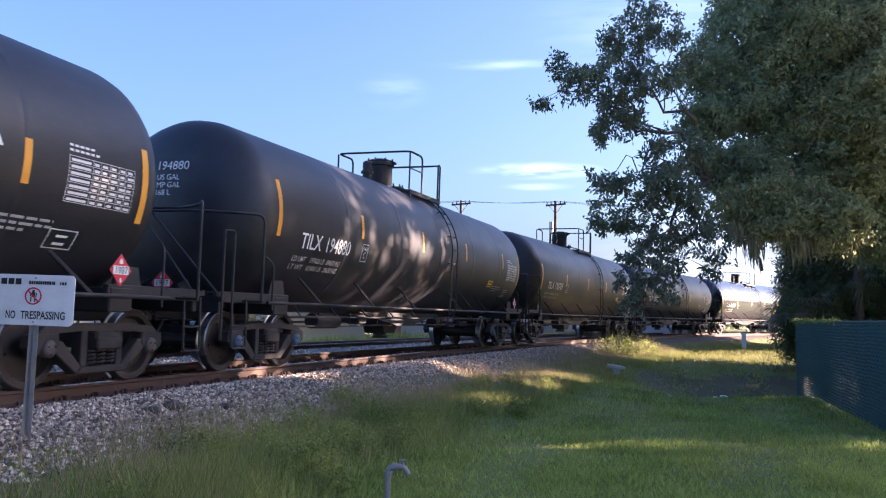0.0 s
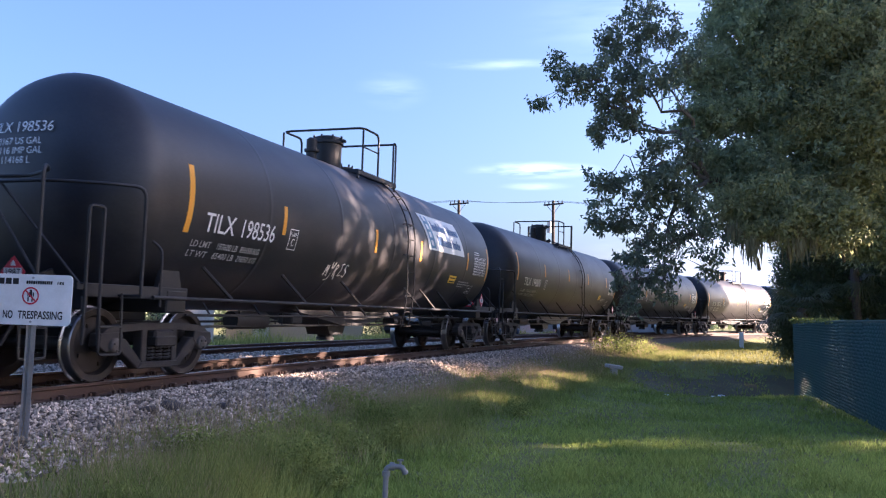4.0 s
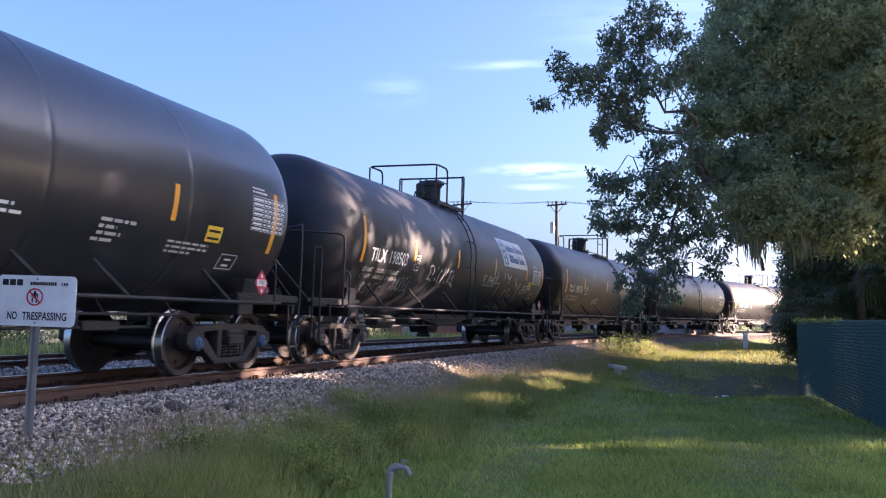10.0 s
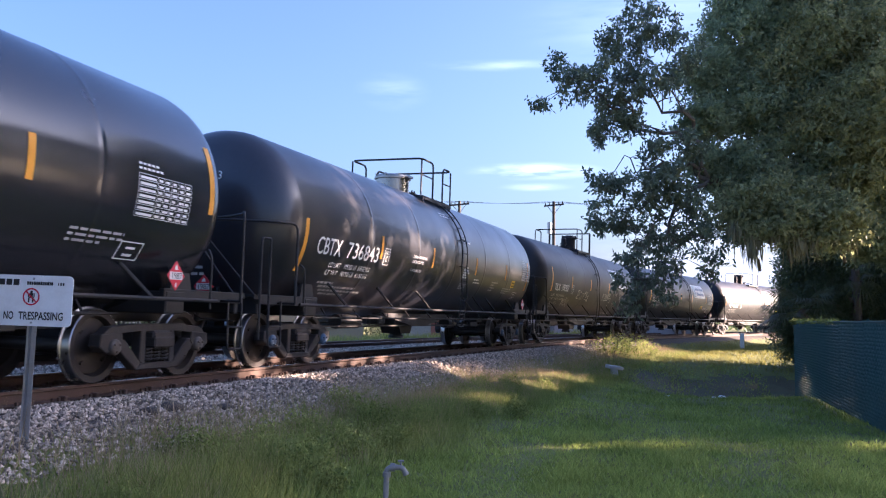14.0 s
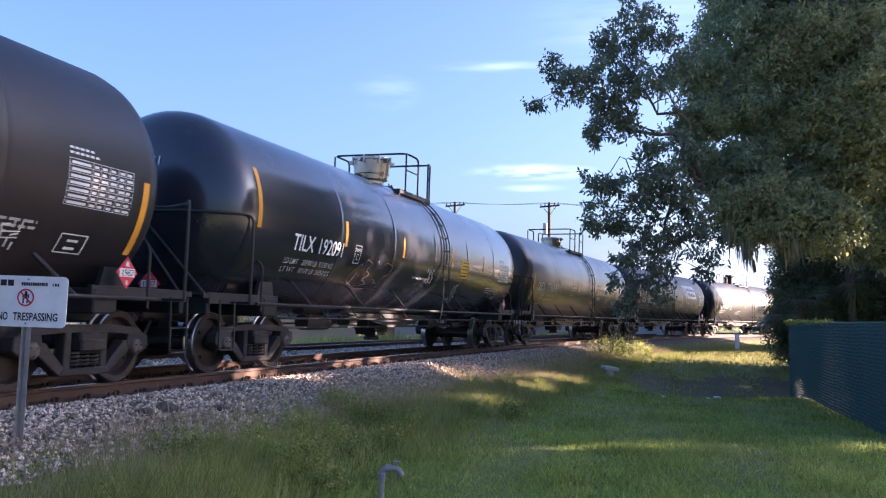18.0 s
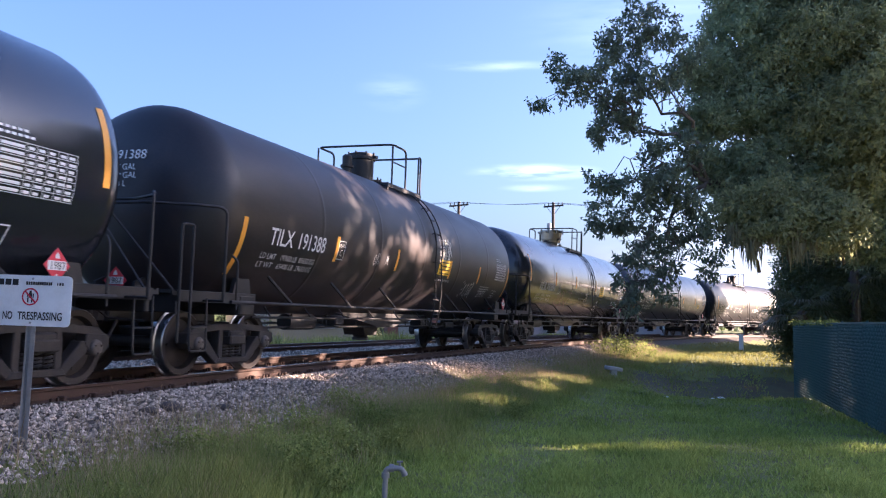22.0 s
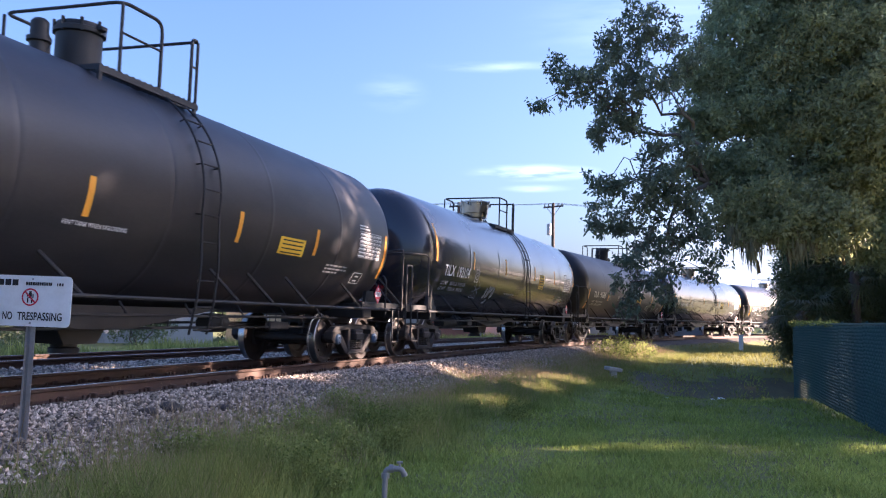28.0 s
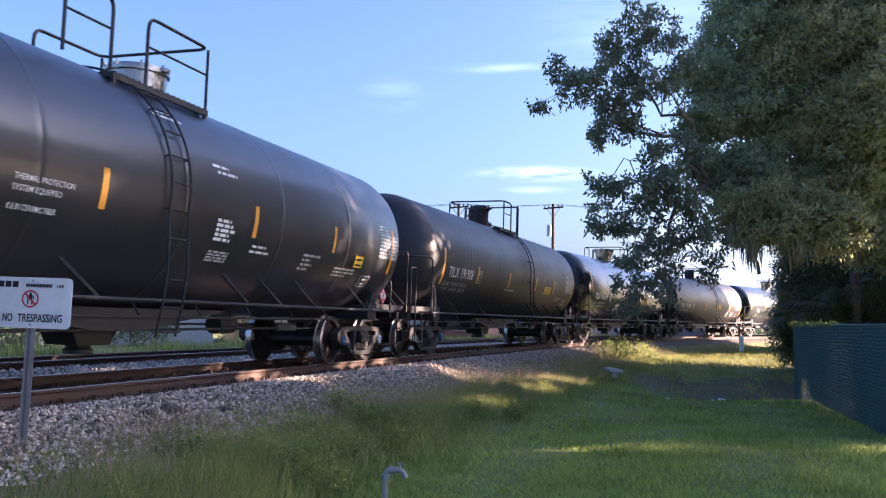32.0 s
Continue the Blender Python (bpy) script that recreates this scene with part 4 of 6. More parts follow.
    if cbt:
        writing(car, "owner_mark", [(owner, -7.18, -18.0, 0.42, 0.93)])
        writing(car, "car_number", [(digits, -6.02, -18.0, 0.42, 1.40)])
    else:
        u0 = -6.62 if "rear_in" in opts else -6.80 if "number_back" in opts else -6.68
        writing(car, "owner_mark", [(owner, u0, -17.3, 0.375, 0.72)])
        writing(car, "car_number", [(digits, u0 + 0.86, -17.3, 0.375, 0.96)])
    wl = weights or (("LD LMT", "197600 LB", "89650 KG"), ("LT WT", "65400 LB", "29650 KG"))
    u0, ink = (-6.55, WHITE_INK) if cbt else (-6.80, GREY_INK)
    for row, a in zip(wl, (-26.0, -31.5)):
        for txt, du, wide in zip(row, (0.0, 0.60, 1.20), (0.46, 0.52, 0.52)):
            writing(car, "weight_lettering", [(txt, u0 + du, a, 0.135, wide)], ink)
    frame_mark(car, -4.48 if "number_back" in opts else -4.35, -20 if not cbt else -19, 0.26, 0.34, writ=True)
    for txt, z, size in ((number, 3.10, 0.195), ("30167 US GAL", 2.94, 0.125), ("25116 IMP GAL", 2.82, 0.125), ("114168 L", 2.70, 0.125)):
        bm = bmesh.new()
        co, fs = text_mesh(txt, size, 'CENTER')
        vs = []
        for c in co:
            y, zz = 0.14 - c.x, z - 0.05 + c.y
            r = min(0.97, math.hypot(y, zz - MID_Z) / RAD)
            vs.append(bm.verts.new((ends[0] - HEAD * math.sqrt(1 - r ** 2.5) - 0.02, y, zz)))
        for fc in fs:
            bm.faces.new([vs[i] for i in fc])
        part("end_lettering", bm, WHITE_INK, car, "white stencilled end lettering")
    if cbt:
        bm = bmesh.new()
        rnd = random.Random(8)
        for k in range(7):
            y, z = 0.62, 2.12 - 0.105 * k
            for j in range(5):
                ln = rnd.uniform(0.07, 0.16)
                r = min(0.97, math.hypot(y, z - MID_Z) / RAD)
                x = ends[0] - HEAD * math.sqrt(1 - r ** 2.5) - 0.03
                bm.faces.new([bm.verts.new((x, y - p * ln, z + q * 0.045)) for p, q in ((0, 0), (1, 0), (1, 1), (0, 1))])
                y -= ln + 0.04
        part("small_print", bm, GREY_INK, car, "faded small print")
    back = "panel_back" in opts
    test_panel(car, 6.5 if cbt else 5.62 if back else 5.85, -12.0 if cbt else -15.5, 0.95 if cbt else 1.08, 0.49)
    bars(car, "small_print", [(4.7, -25, 0.9, 0.03), (4.7, -27.5, 0.9, 0.03), (4.7, -30, 0.55, 0.03)], GREY_INK, "faded small print")
    frame_mark(car, 5.6 if back else 6.0, -36, 0.42, 0.24, "outlined_mark")
    placard_parts(car, (6.64 if back else 7.03, -1.46, 1.36), 0.0, True)
    placard_parts(car, (-8.66, -0.33, 1.30), -math.pi / 2, False)
    blue = "blue" in opts
    sets = add_bogie(car, -BOGIE_AT, blue) + add_bogie(car, BOGIE_AT, blue)
    if "banner" in opts:
        banner(car, 2.08 if "short_front" in opts else 2.45)
    for key, at in (("decal", (4.2, -26, 0.42, 0.20, 2)), ("decal_far", (5.45, -22, 0.36, 0.22, 2)), ("decal_near", (3.88, -27, 0.52, 0.20, 2)), ("decal_five", (0.98, -19, 0.86, 0.36, 4)),
                    ("decal_six", (2.05, -17.2, 0.62, 0.47, 5)), ("decal_four", (2.02, -17.8, 0.62, 0.44, 5)), ("decal_low", (2.85, -22, 0.85, 0.28, 4))):
        if key in opts:
            decal(car, *at)
    return car, sets

# ---------------------------------------------------------------- ground
def in_swale(x, y, edge):
    """The bare hollow on the right of the lawn, its earth coloured darker for shade."""
    d = (y - 25.6 - 0.1 * (x - 8)) / 2.9
    return (np.abs(d + 0.15 * np.sin(x * 1.7)) < 1.15 + edge) & (x > 5.2 + 0.5 * np.sin(y * 1.1) - edge)


def build_ground():
    def axis(lo, hi, step, far):
        core = np.arange(lo, hi + step / 2, step)
        out, d = [], step
        v = hi
        while v < far:
            d *= 1.22
            v += d
            out.append(v)
        neg, d, v = [], step, lo
        while v > -far:
            d *= 1.22
            v -= d
            neg.append(v)
        return np.array(neg[::-1] + list(core) + out)
    xs, ys = axis(-14, 30, 0.45, 2500), axis(-2, 62, 0.45, 2500)
    X, Y = np.meshgrid(xs, ys)
    w = track_w(X.ravel(), Y.ravel())
    Z = ground_z(X.ravel(), Y.ravel(), w)
    Z = Z + 0.02 * np.sin(X.ravel() * 2.3 + np.sin(Y.ravel() * 1.7)) * (w > 3)
    n, m = len(xs), len(ys)
    co = np.stack([X.ravel(), Y.ravel(), Z], 1)
    idx = np.arange(n * m).reshape(m, n)
    q = np.stack([idx[:-1, :-1], idx[:-1, 1:], idx[1:, 1:], idx[1:, :-1]], -1).reshape(-1, 4)
    me = bpy.data.meshes.new("ground")
    me.from_pydata(co.tolist(), [], q.tolist())
    me.materials.append(SOIL)
    me.materials.append(BED)
    me.materials.append(EARTH)
    cw = w[q].mean(1)
    near = np.hypot(co[q[:, 0], 0], co[q[:, 0], 1]) < 260
    kind = ((cw < 2.35) & (cw > -7.6) & near).astype(np.int32)
    kind[in_swale(co[q[:, 0], 0], co[q[:, 0], 1], 0.0) & (cw > 4.5)] = 2
    me.polygons.foreach_set("material_index", kind)
    me.shade_smooth()
    tagged(new("ground", me), "uneven lawn and trackside soil with a shallow swale", "ground", kind="structure")


build_ground()


# ---------------------------------------------------------------- tracks
RAIL_PROF = [(-0.070, -0.170), (0.070, -0.170), (0.070, -0.158), (0.012, -0.140), (0.010, -0.050), (0.036, -0.036),
             (0.037, -0.006), (0.028, 0.0), (-0.028, 0.0), (-0.037, -0.006), (-0.036, -0.036), (-0.010, -0.050),
             (-0.012, -0.140), (-0.070, -0.158)]


def rail_strip(w, s0, s1, step, drop):
    bm = bmesh.new()
    rings = []
    for s in np.arange(s0, s1 + 0.01, step):
        ring = []
        for dx, z in RAIL_PROF:
            x, y, a = on_line(s, w + dx)
            ring.append(bm.verts.new((x, y, z + drop)))
        rings.append(ring)
    n = len(RAIL_PROF)
    for p, q in zip(rings, rings[1:]):
        for k in range(n):
            f = bm.faces.new((p[k], p[(k + 1) % n], q[(k + 1) % n], q[k]))
            f.material_index = 1 if k in (7,) else 0
    bm.faces.new(rings[0])
    bm.faces.new(rings[-1][::-1])
    return mesh_of(bm, "rail", [RAIL_RUST, RAIL_TOP])


def build_track(name, off, s0, s1, label, cant):
    track = new(name)
    tagged(track, label, "railway track", kind="structure")
    for w in (-0.755, 0.755):
        part("rail", rail_strip(off + w, s0, s1, 1.0, -w * math.sin(radians(cant))), None, track, "rusty rail with a polished head")
    tie = shared("tie", lambda: mesh_of(box(bmesh.new(), (0, 0, 0), (2.55, 0.23, 0.18), bev=0.015), "tie", TIE))

    def plate_bm():
        bm = bmesh.new()
        box(bm, (0, 0, 0.0), (0.36, 0.18, 0.02), bev=0.004)
        for x in (-0.095, 0.095):
            for y in (-0.05, 0.05):
                box(bm, (x, y, 0.03), (0.035, 0.03, 0.05), bev=0.006)
        box(bm, (0.09, 0.13, 0.03), (0.10, 0.07, 0.07), bev=0.012)
        return mesh_of(bm, "tie_plate", RAIL_RUST)
    pl = shared("tie_plate", plate_bm)
    n = 0
    for s in np.arange(max(s0, -6), min(s1, 66), 0.53):
        x, y, a = on_line(s, off)
        o = part("tie", tie, None, track)
        o.matrix_basis = pose(x, y, -0.262, 0, 0, -math.degrees(a))
        for w in ((0.755, -0.755) if off == 0 and s < 34 else ()):
            x, y, a = on_line(s, off + w)
            o = part("tie_plate", pl, None, track)
            o.matrix_basis = pose(x, y, -0.170 - w * math.sin(radians(cant)), 0, 0, -math.degrees(a))
    return track


build_track("track_main", 0.0, -40, 150, "curved rusty railway track on timber ties", CANT)
build_track("track_far", -4.6, -40, 150, "second rusty track on the same ballast bed", 0.0)


def scatter_stones(name, label, n, w_lo, w_hi, s_lo, s_hi, r_lo, r_hi, seed, material):
    rng = np.random.default_rng(seed)
    base = np.array([(1, 0, 0), (-1, 0, 0), (0, 1, 0), (0, -1, 0), (0, 0, 1), (0, 0, -1)], float)
    tri = np.array([(0, 2, 4), (2, 1, 4), (1, 3, 4), (3, 0, 4), (2, 0, 5), (1, 2, 5), (3, 1, 5), (0, 3, 5)])
    s = s_lo + (s_hi - s_lo) * rng.random(n) ** 1.7
    w = rng.uniform(w_lo, w_hi, n)
    a = np.interp(s, LINE_S, LINE_A)
    x = np.interp(s, LINE_S, LINE_X) + w * np.cos(a)
    y = np.interp(s, LINE_S, LINE_Y) - w * np.sin(a)
    z = ground_z(x, y, w) + rng.uniform(-0.005, 0.03, n)
    r = rng.uniform(r_lo, r_hi, n)
    v = base[None] * r[:, None, None] * rng.uniform(0.55, 1.25, (n, 6, 3)) + rng.normal(0, 0.18, (n, 6, 3)) * r[:, None, None]
    th = rng.uniform(0, 6.28, n)
    c, sn = np.cos(th)[:, None], np.sin(th)[:, None]
    vx, vy = v[:, :, 0] * c - v[:, :, 1] * sn, v[:, :, 0] * sn + v[:, :, 1] * c
    v = np.stack([vx + x[:, None], vy + y[:, None], v[:, :, 2] * 0.8 + z[:, None]], -1)
    f = (tri[None] + 6 * np.arange(n)[:, None, None]).reshape(-1, 3)
    me = bpy.data.meshes.new(name)
    me.from_pydata(v.reshape(-1, 3).tolist(), [], f.tolist())
    me.materials.append(material)
    tagged(new(name, me), label, "gravel", kind="stuff")


scatter_stones("ballast_stones", "angular grey limestone ballast beside the rails", 40000, 0.93, 2.75, -3, 36, 0.015, 0.036, 4, STONE)
scatter_stones("ballast_stones", "angular grey limestone ballast between the tracks", 20000, -3.7, -0.95, -3, 40, 0.02, 0.042, 5, STONE)


# ---------------------------------------------------------------- plants
def leaves_at(centres, per, spread, size, rng, aspect=0.5, droop=0.3):
    """Loose diamond leaves round each centre: corners for quads_mesh."""
    n = len(centres) * per
    c = np.repeat(centres, per, axis=0) + rng.normal(0, 1, (n, 3)) * np.asarray(spread)
    d = rng.normal(0, 1, (n, 3))
    d[:, 2] -= droop
    d /= np.linalg.norm(d, axis=1)[:, None]
    e = np.cross(d, rng.normal(0, 1, (n, 3)))
    e /= np.linalg.norm(e, axis=1)[:, None] + 1e-9
    l = size * rng.uniform(0.6, 1.3, (n, 1))
    return np.stack([c, c + d * l * 0.5 + e * l * aspect * 0.5, c + d * l, c + d * l * 0.5 - e * l * aspect * 0.5], 1)


def in_blob(c, r, n, rng, shell=0.0):
    v = rng.normal(0, 1, (n, 3))
    v /= np.linalg.norm(v, axis=1)[:, None]
    k = (shell + (1 - shell) * rng.random((n, 1))) ** (1 / 2.2)
    return np.asarray(c) + v * k * np.asarray(r)


def limb(bm, a, b, r0, r1, rng, wob=0.12, n=7):
    a, b = Vector(a), Vector(b)
    pts, rad = [], []
    ln = (b - a).length
    for i in range(n):
        t = i / (n - 1)
        j = wob * ln * 0.25 * math.sin(math.pi * t)
        pts.append(a.lerp(b, t) + Vector((rng.normal() * j, rng.normal() * j, rng.normal() * j + 0.06 * ln * math.sin(math.pi * t))))
        rad.append(r0 + (r1 - r0) * t)
    tube(bm, pts, rad, 7)
    return pts


def crown_tree(name, label, base, trunk_r, fork_z, blobs, leaf_m, seed, clumps, per, size, spread=0.17, sparse=(), moss=0):
    """Trunk, limbs to every leafy mass, and a crown of small leaves."""
    rng = np.random.default_rng(seed)
    tree = new(name)
    tagged(tree, label, "tree")
    bm = bmesh.new()
    bx, by, bz = base
    fork = (bx + 0.2, by - 0.1, fork_z)
    limb(bm, (bx, by, bz - 0.3), fork, trunk_r, trunk_r * 0.75, rng, 0.08)
    cs = []
    for (c, r, k) in blobs:
        pts = limb(bm, fork, c, trunk_r * 0.38, 0.04, rng, 0.5, 8)
        n = int(clumps * k)
        p = in_blob(c, r, n, rng, 0.25)
        cs.append(p)
        for j in range(min(14, n // 6)):
            q = p[rng.integers(n)]
            limb(bm, pts[rng.integers(4, 8)], q, 0.035, 0.008, rng, 0.4, 5)
    tr = part("trunk", bm, BARK, tree, "grey furrowed trunk and limbs", 60)
    cs = np.concatenate(cs)
    q = leaves_at(cs, per, (spread, spread, spread * 0.8), size, rng)
    part("crown", quads_mesh("crown", q, 4, leaf_m), None, tree, "dense dark green foliage with gaps")
    return tree


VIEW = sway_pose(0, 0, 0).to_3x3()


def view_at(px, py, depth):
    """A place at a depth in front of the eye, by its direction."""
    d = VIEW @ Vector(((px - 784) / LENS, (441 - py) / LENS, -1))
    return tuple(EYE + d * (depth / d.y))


def leaf_mass(c, r, hubs, per, spread, rng, shell=0.3):
    """Centres of small leaf clumps gathered round sub-clusters in one rounded mass."""
    h = in_blob(c, (r * 1.1, r, r * 0.92), hubs, rng, shell)
    return np.repeat(h, per, axis=0) + rng.normal(0, 1, (hubs * per, 3)) * (spread, spread, spread * 0.75)


def oak_by_fence():
    """The big oak whose limbs hang out over the track."""
    rng = np.random.default_rng(11)
    tree = new("oak_tree")
    tagged(tree, "large dark green oak with limbs hanging toward the track", "tree")
    bm = bmesh.new()
    gx, gy = 15.8, 27.2
    fork = Vector((14.2, 26.8, 3.4))
    limb(bm, (gx, gy, float(ground_z(gx, gy)[0]) - 0.2), fork, 0.48, 0.36, rng, 0.06)
    hub = Vector(view_at(1255, 320, 25.0))
    limb(bm, fork, hub, 0.24, 0.13, rng, 0.15)
    # three main boughs reach out over the track; each carries its own leafy masses
    boughs = (
        ((1150, 160), ((1130, 40, 0.85), (1088, 78, 0.62), (1182, 66, 0.62), (1165, 135, 0.75), (1110, 120, 0.7), (1225, 110, 0.55))),
        ((1085, 195), ((985, 118, 0.42), (1012, 140, 0.62), (1052, 152, 0.66), (961, 186, 0.18), (1105, 165, 0.72), (1075, 218, 0.66), (1050, 236, 0.3), (1112, 228, 0.6))),
        ((1140, 300), ((1058, 316, 0.46), (1078, 338, 0.46), (1050, 372, 0.38), (1100, 392, 0.6), (1062, 402, 0.3), (1150, 262, 0.55), (1140, 320, 0.7),
                       (1190, 300, 0.6), (1152, 362, 0.8), (1222, 262, 0.6), (1120, 442, 0.5), (1156, 424, 0.6), (1205, 360, 0.6))),
        ((1170, 430), ((1182, 462, 0.55), (1142, 502, 0.5), (1176, 512, 0.44), (1104, 508, 0.36), (1202, 418, 0.5), (1250, 448, 0.42), (1256, 482, 0.2),
                       (1228, 400, 0.5), (1280, 420, 0.5), (1120, 540, 0.3))),
    )
    cs = []
    for (bx, by), masses in boughs:
        end = Vector(view_at(bx, by, 23.8))
        pts = limb(bm, hub, end, 0.075, 0.03, rng, 0.35, 9)
        for px, py, r in masses:
            c = Vector(view_at(px, py, 23.6 + rng.uniform(-0.5, 0.7)))
            tw = limb(bm, pts[rng.integers(4, 9)], c, 0.022, 0.008, rng, 0.5, 7)
            cs.append(leaf_mass(c, r, max(3, int(11.5 * r * r / 0.36)), 7, 0.105, rng, 0.02))
            for j in range(4):
                limb(bm, tw[rng.integers(4, 7)], cs[-1][rng.integers(len(cs[-1]))], 0.010, 0.004, rng, 0.4, 4)
    part("open_crown", quads_mesh("open_crown", leaves_at(np.concatenate(cs), 9, (0.07, 0.07, 0.06), 0.155, rng, 0.40, 0.9), 4, OAK_LEAF), None, tree,
         "green leaf clusters coloured dark as backlit, with sky between")
    # the closed crown: deep green behind, sunlight put into the olive leaves in front
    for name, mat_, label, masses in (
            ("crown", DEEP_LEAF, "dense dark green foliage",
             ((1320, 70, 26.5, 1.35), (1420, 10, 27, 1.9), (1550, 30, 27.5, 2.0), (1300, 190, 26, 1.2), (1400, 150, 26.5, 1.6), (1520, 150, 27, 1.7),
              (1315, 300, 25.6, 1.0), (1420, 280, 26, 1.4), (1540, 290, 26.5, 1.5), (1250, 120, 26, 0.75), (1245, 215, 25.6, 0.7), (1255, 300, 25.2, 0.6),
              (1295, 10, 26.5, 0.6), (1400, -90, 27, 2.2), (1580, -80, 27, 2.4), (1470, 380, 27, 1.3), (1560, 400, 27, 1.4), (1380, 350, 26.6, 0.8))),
            ("side_crown", OLIVE_LIT_LEAF, "olive green foliage on the lower limbs, coloured as lit",
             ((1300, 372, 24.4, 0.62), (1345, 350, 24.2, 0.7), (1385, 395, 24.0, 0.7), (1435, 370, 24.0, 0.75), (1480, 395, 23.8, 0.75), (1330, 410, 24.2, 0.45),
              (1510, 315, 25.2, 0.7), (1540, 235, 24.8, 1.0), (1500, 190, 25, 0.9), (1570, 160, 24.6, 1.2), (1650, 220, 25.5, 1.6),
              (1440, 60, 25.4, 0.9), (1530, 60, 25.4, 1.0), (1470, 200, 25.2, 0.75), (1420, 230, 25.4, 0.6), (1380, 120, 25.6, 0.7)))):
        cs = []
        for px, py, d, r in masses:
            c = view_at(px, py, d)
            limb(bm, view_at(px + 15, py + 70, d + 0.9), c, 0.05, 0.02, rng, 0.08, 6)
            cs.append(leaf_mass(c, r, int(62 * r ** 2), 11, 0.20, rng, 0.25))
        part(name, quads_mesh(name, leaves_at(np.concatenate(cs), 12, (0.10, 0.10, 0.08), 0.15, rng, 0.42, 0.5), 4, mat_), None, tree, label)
    # a second stem rising through the crown
    limb(bm, (gx + 0.8, gy - 0.6, float(ground_z(gx, gy)[0]) - 0.2), view_at(1502, 120, 26.0), 0.30, 0.14, rng, 0.06)
    part("trunk", bm, BARK, tree, "grey trunk and spreading limbs", 60)
    # beards of moss under the lower limbs
    for i in range(16):
        px, py = rng.uniform(1300, 1510), rng.uniform(395, 430)
        c = np.array(view_at(px, py, rng.uniform(23.4, 24.2)))
        m = []
        for j in range(26):
            a = c + rng.normal(0, 0.09, 3)
            ln = rng.uniform(0.25, 0.95)
            e = rng.normal(0, 0.012, 3)
            m.append([a, a + e + (0.015, 0, -ln * 0.4), a + (rng.normal(0, 0.05), rng.normal(0, 0.05), -ln), a - e - (0.015, 0, ln * 0.4)])
        part("moss", quads_mesh("moss", np.array(m), 4, MOSS), None, tree, "pale hanging moss")
    return tree


def palm(name, at, height, seed, fronds, size):
    rng = np.random.default_rng(seed)
    p = new(name)
    tagged(p, "cabbage palm with drooping fan fronds among the oaks", "palm tree")
    x, y = at
    z = float(ground_z(x, y)[0])
    bm = bmesh.new()
    tube(bm, [(x, y, z - 0.2), (x + 0.05, y, z + height * 0.5), (x, y, z + height)], [0.17, 0.15, 0.14], 10)
    for i in range(16):
        t = i / 16
        a = i * 2.4
        box(bm, (x + 0.15 * math.cos(a), y + 0.15 * math.sin(a), z + height * (0.3 + 0.7 * t)), (0.10, 0.10, 0.16), rot=(20, 10, math.degrees(a)))
    part("trunk", bm, BARK, p, "boot-covered palm trunk")
    for i in range(fronds):
        a, el = rng.uniform(0, 6.28), rng.uniform(-0.9, 0.9)
        d = np.array([math.cos(a) * math.cos(el), math.sin(a) * math.cos(el), math.sin(el)])
        hub = np.array([x, y, z + height]) + d * size * 0.75
        side = np.cross(d, [0, 0, 1.0])
        side /= np.linalg.norm(side)
        up = np.cross(side, d)
        q = []
        for k in range(26):
            b = -1.9 + 3.8 * k / 25
            e = d * math.cos(b) + side * math.sin(b)
            ln = size * (0.75 + 0.25 * math.cos(b))
            tip = hub + e * ln + np.array([0, 0, -0.25 * size - 0.1 * rng.random()])
            mid = hub + e * ln * 0.55
            wd = np.cross(e, up) * 0.022
            q.append([hub, mid + wd, tip, mid - wd])
        st = np.array([x, y, z + height])
        q.append([st + up * 0.02, hub + up * 0.01, hub - up * 0.01, st - up * 0.02])
        part("frond", quads_mesh("frond", np.array(q), 4, PALM_LEAF), None, p)
    return p


def bushes(name, label, blobs, m, seed, per=16, size=0.11, clumps=130):
    rng = np.random.default_rng(seed)
    out = []
    for (c, r) in blobs:
        o = new(name)
        tagged(o, label, "bush")
        p = in_blob(c, r, int(clumps * r[0] * r[2]), rng, 0.2)
        part("foliage", quads_mesh("foliage", leaves_at(p, per, 0.12, size, rng, 0.5), 4, m), None, o)
        bm = bmesh.new()
        gz = float(ground_z(c[0], c[1])[0])
        for k in range(5):
            q = p[rng.integers(len(p))]
            limb(bm, (c[0] + rng.normal() * 0.1, c[1] + rng.normal() * 0.1, gz - 0.1), q, 0.04, 0.01, rng, 0.3, 5)
        part("woody_base", bm, BARK, o)
        out.append(o)
    return out


oak_by_fence()
palm("palm_tree", (12.75, 30.4), 2.2, 21, 18, 1.1)
palm("palm_tree", (14.9, 30.9), 3.6, 22, 16, 1.15)
bushes("shrub", "dark evergreen undergrowth behind the fence",
       [((13.3, 32.0, 0.8), (1.05, 0.8, 1.5)), ((13.5, 32.5, 2.9), (0.95, 0.8, 1.3)), ((14.7, 31.8, 1.7), (1.2, 0.9, 1.9)), ((17.3, 31.7, 1.9), (1.45, 0.9, 2.1)),
        ((13.8, 31.6, 0.9), (1.35, 1.0, 1.6)), ((14.1, 32.8, 2.3), (1.2, 1.0, 1.45)), ((16.0, 32.4, 1.1), (1.6, 1.1, 2.1)), ((16.3, 33.6, 2.7), (1.9, 1.1, 1.8)),
        ((18.4, 32.8, 1.3), (1.8, 1.2, 2.4)), ((20.0, 33.4, 2.6), (1.8, 1.2, 1.9)), ((14.9, 34.0, 3.8), (1.4, 1.0, 1.3)), ((18.0, 34.4, 4.3), (2.1, 1.1, 1.5))],
       DARK_LEAF, 31, 18, 0.115, 330)


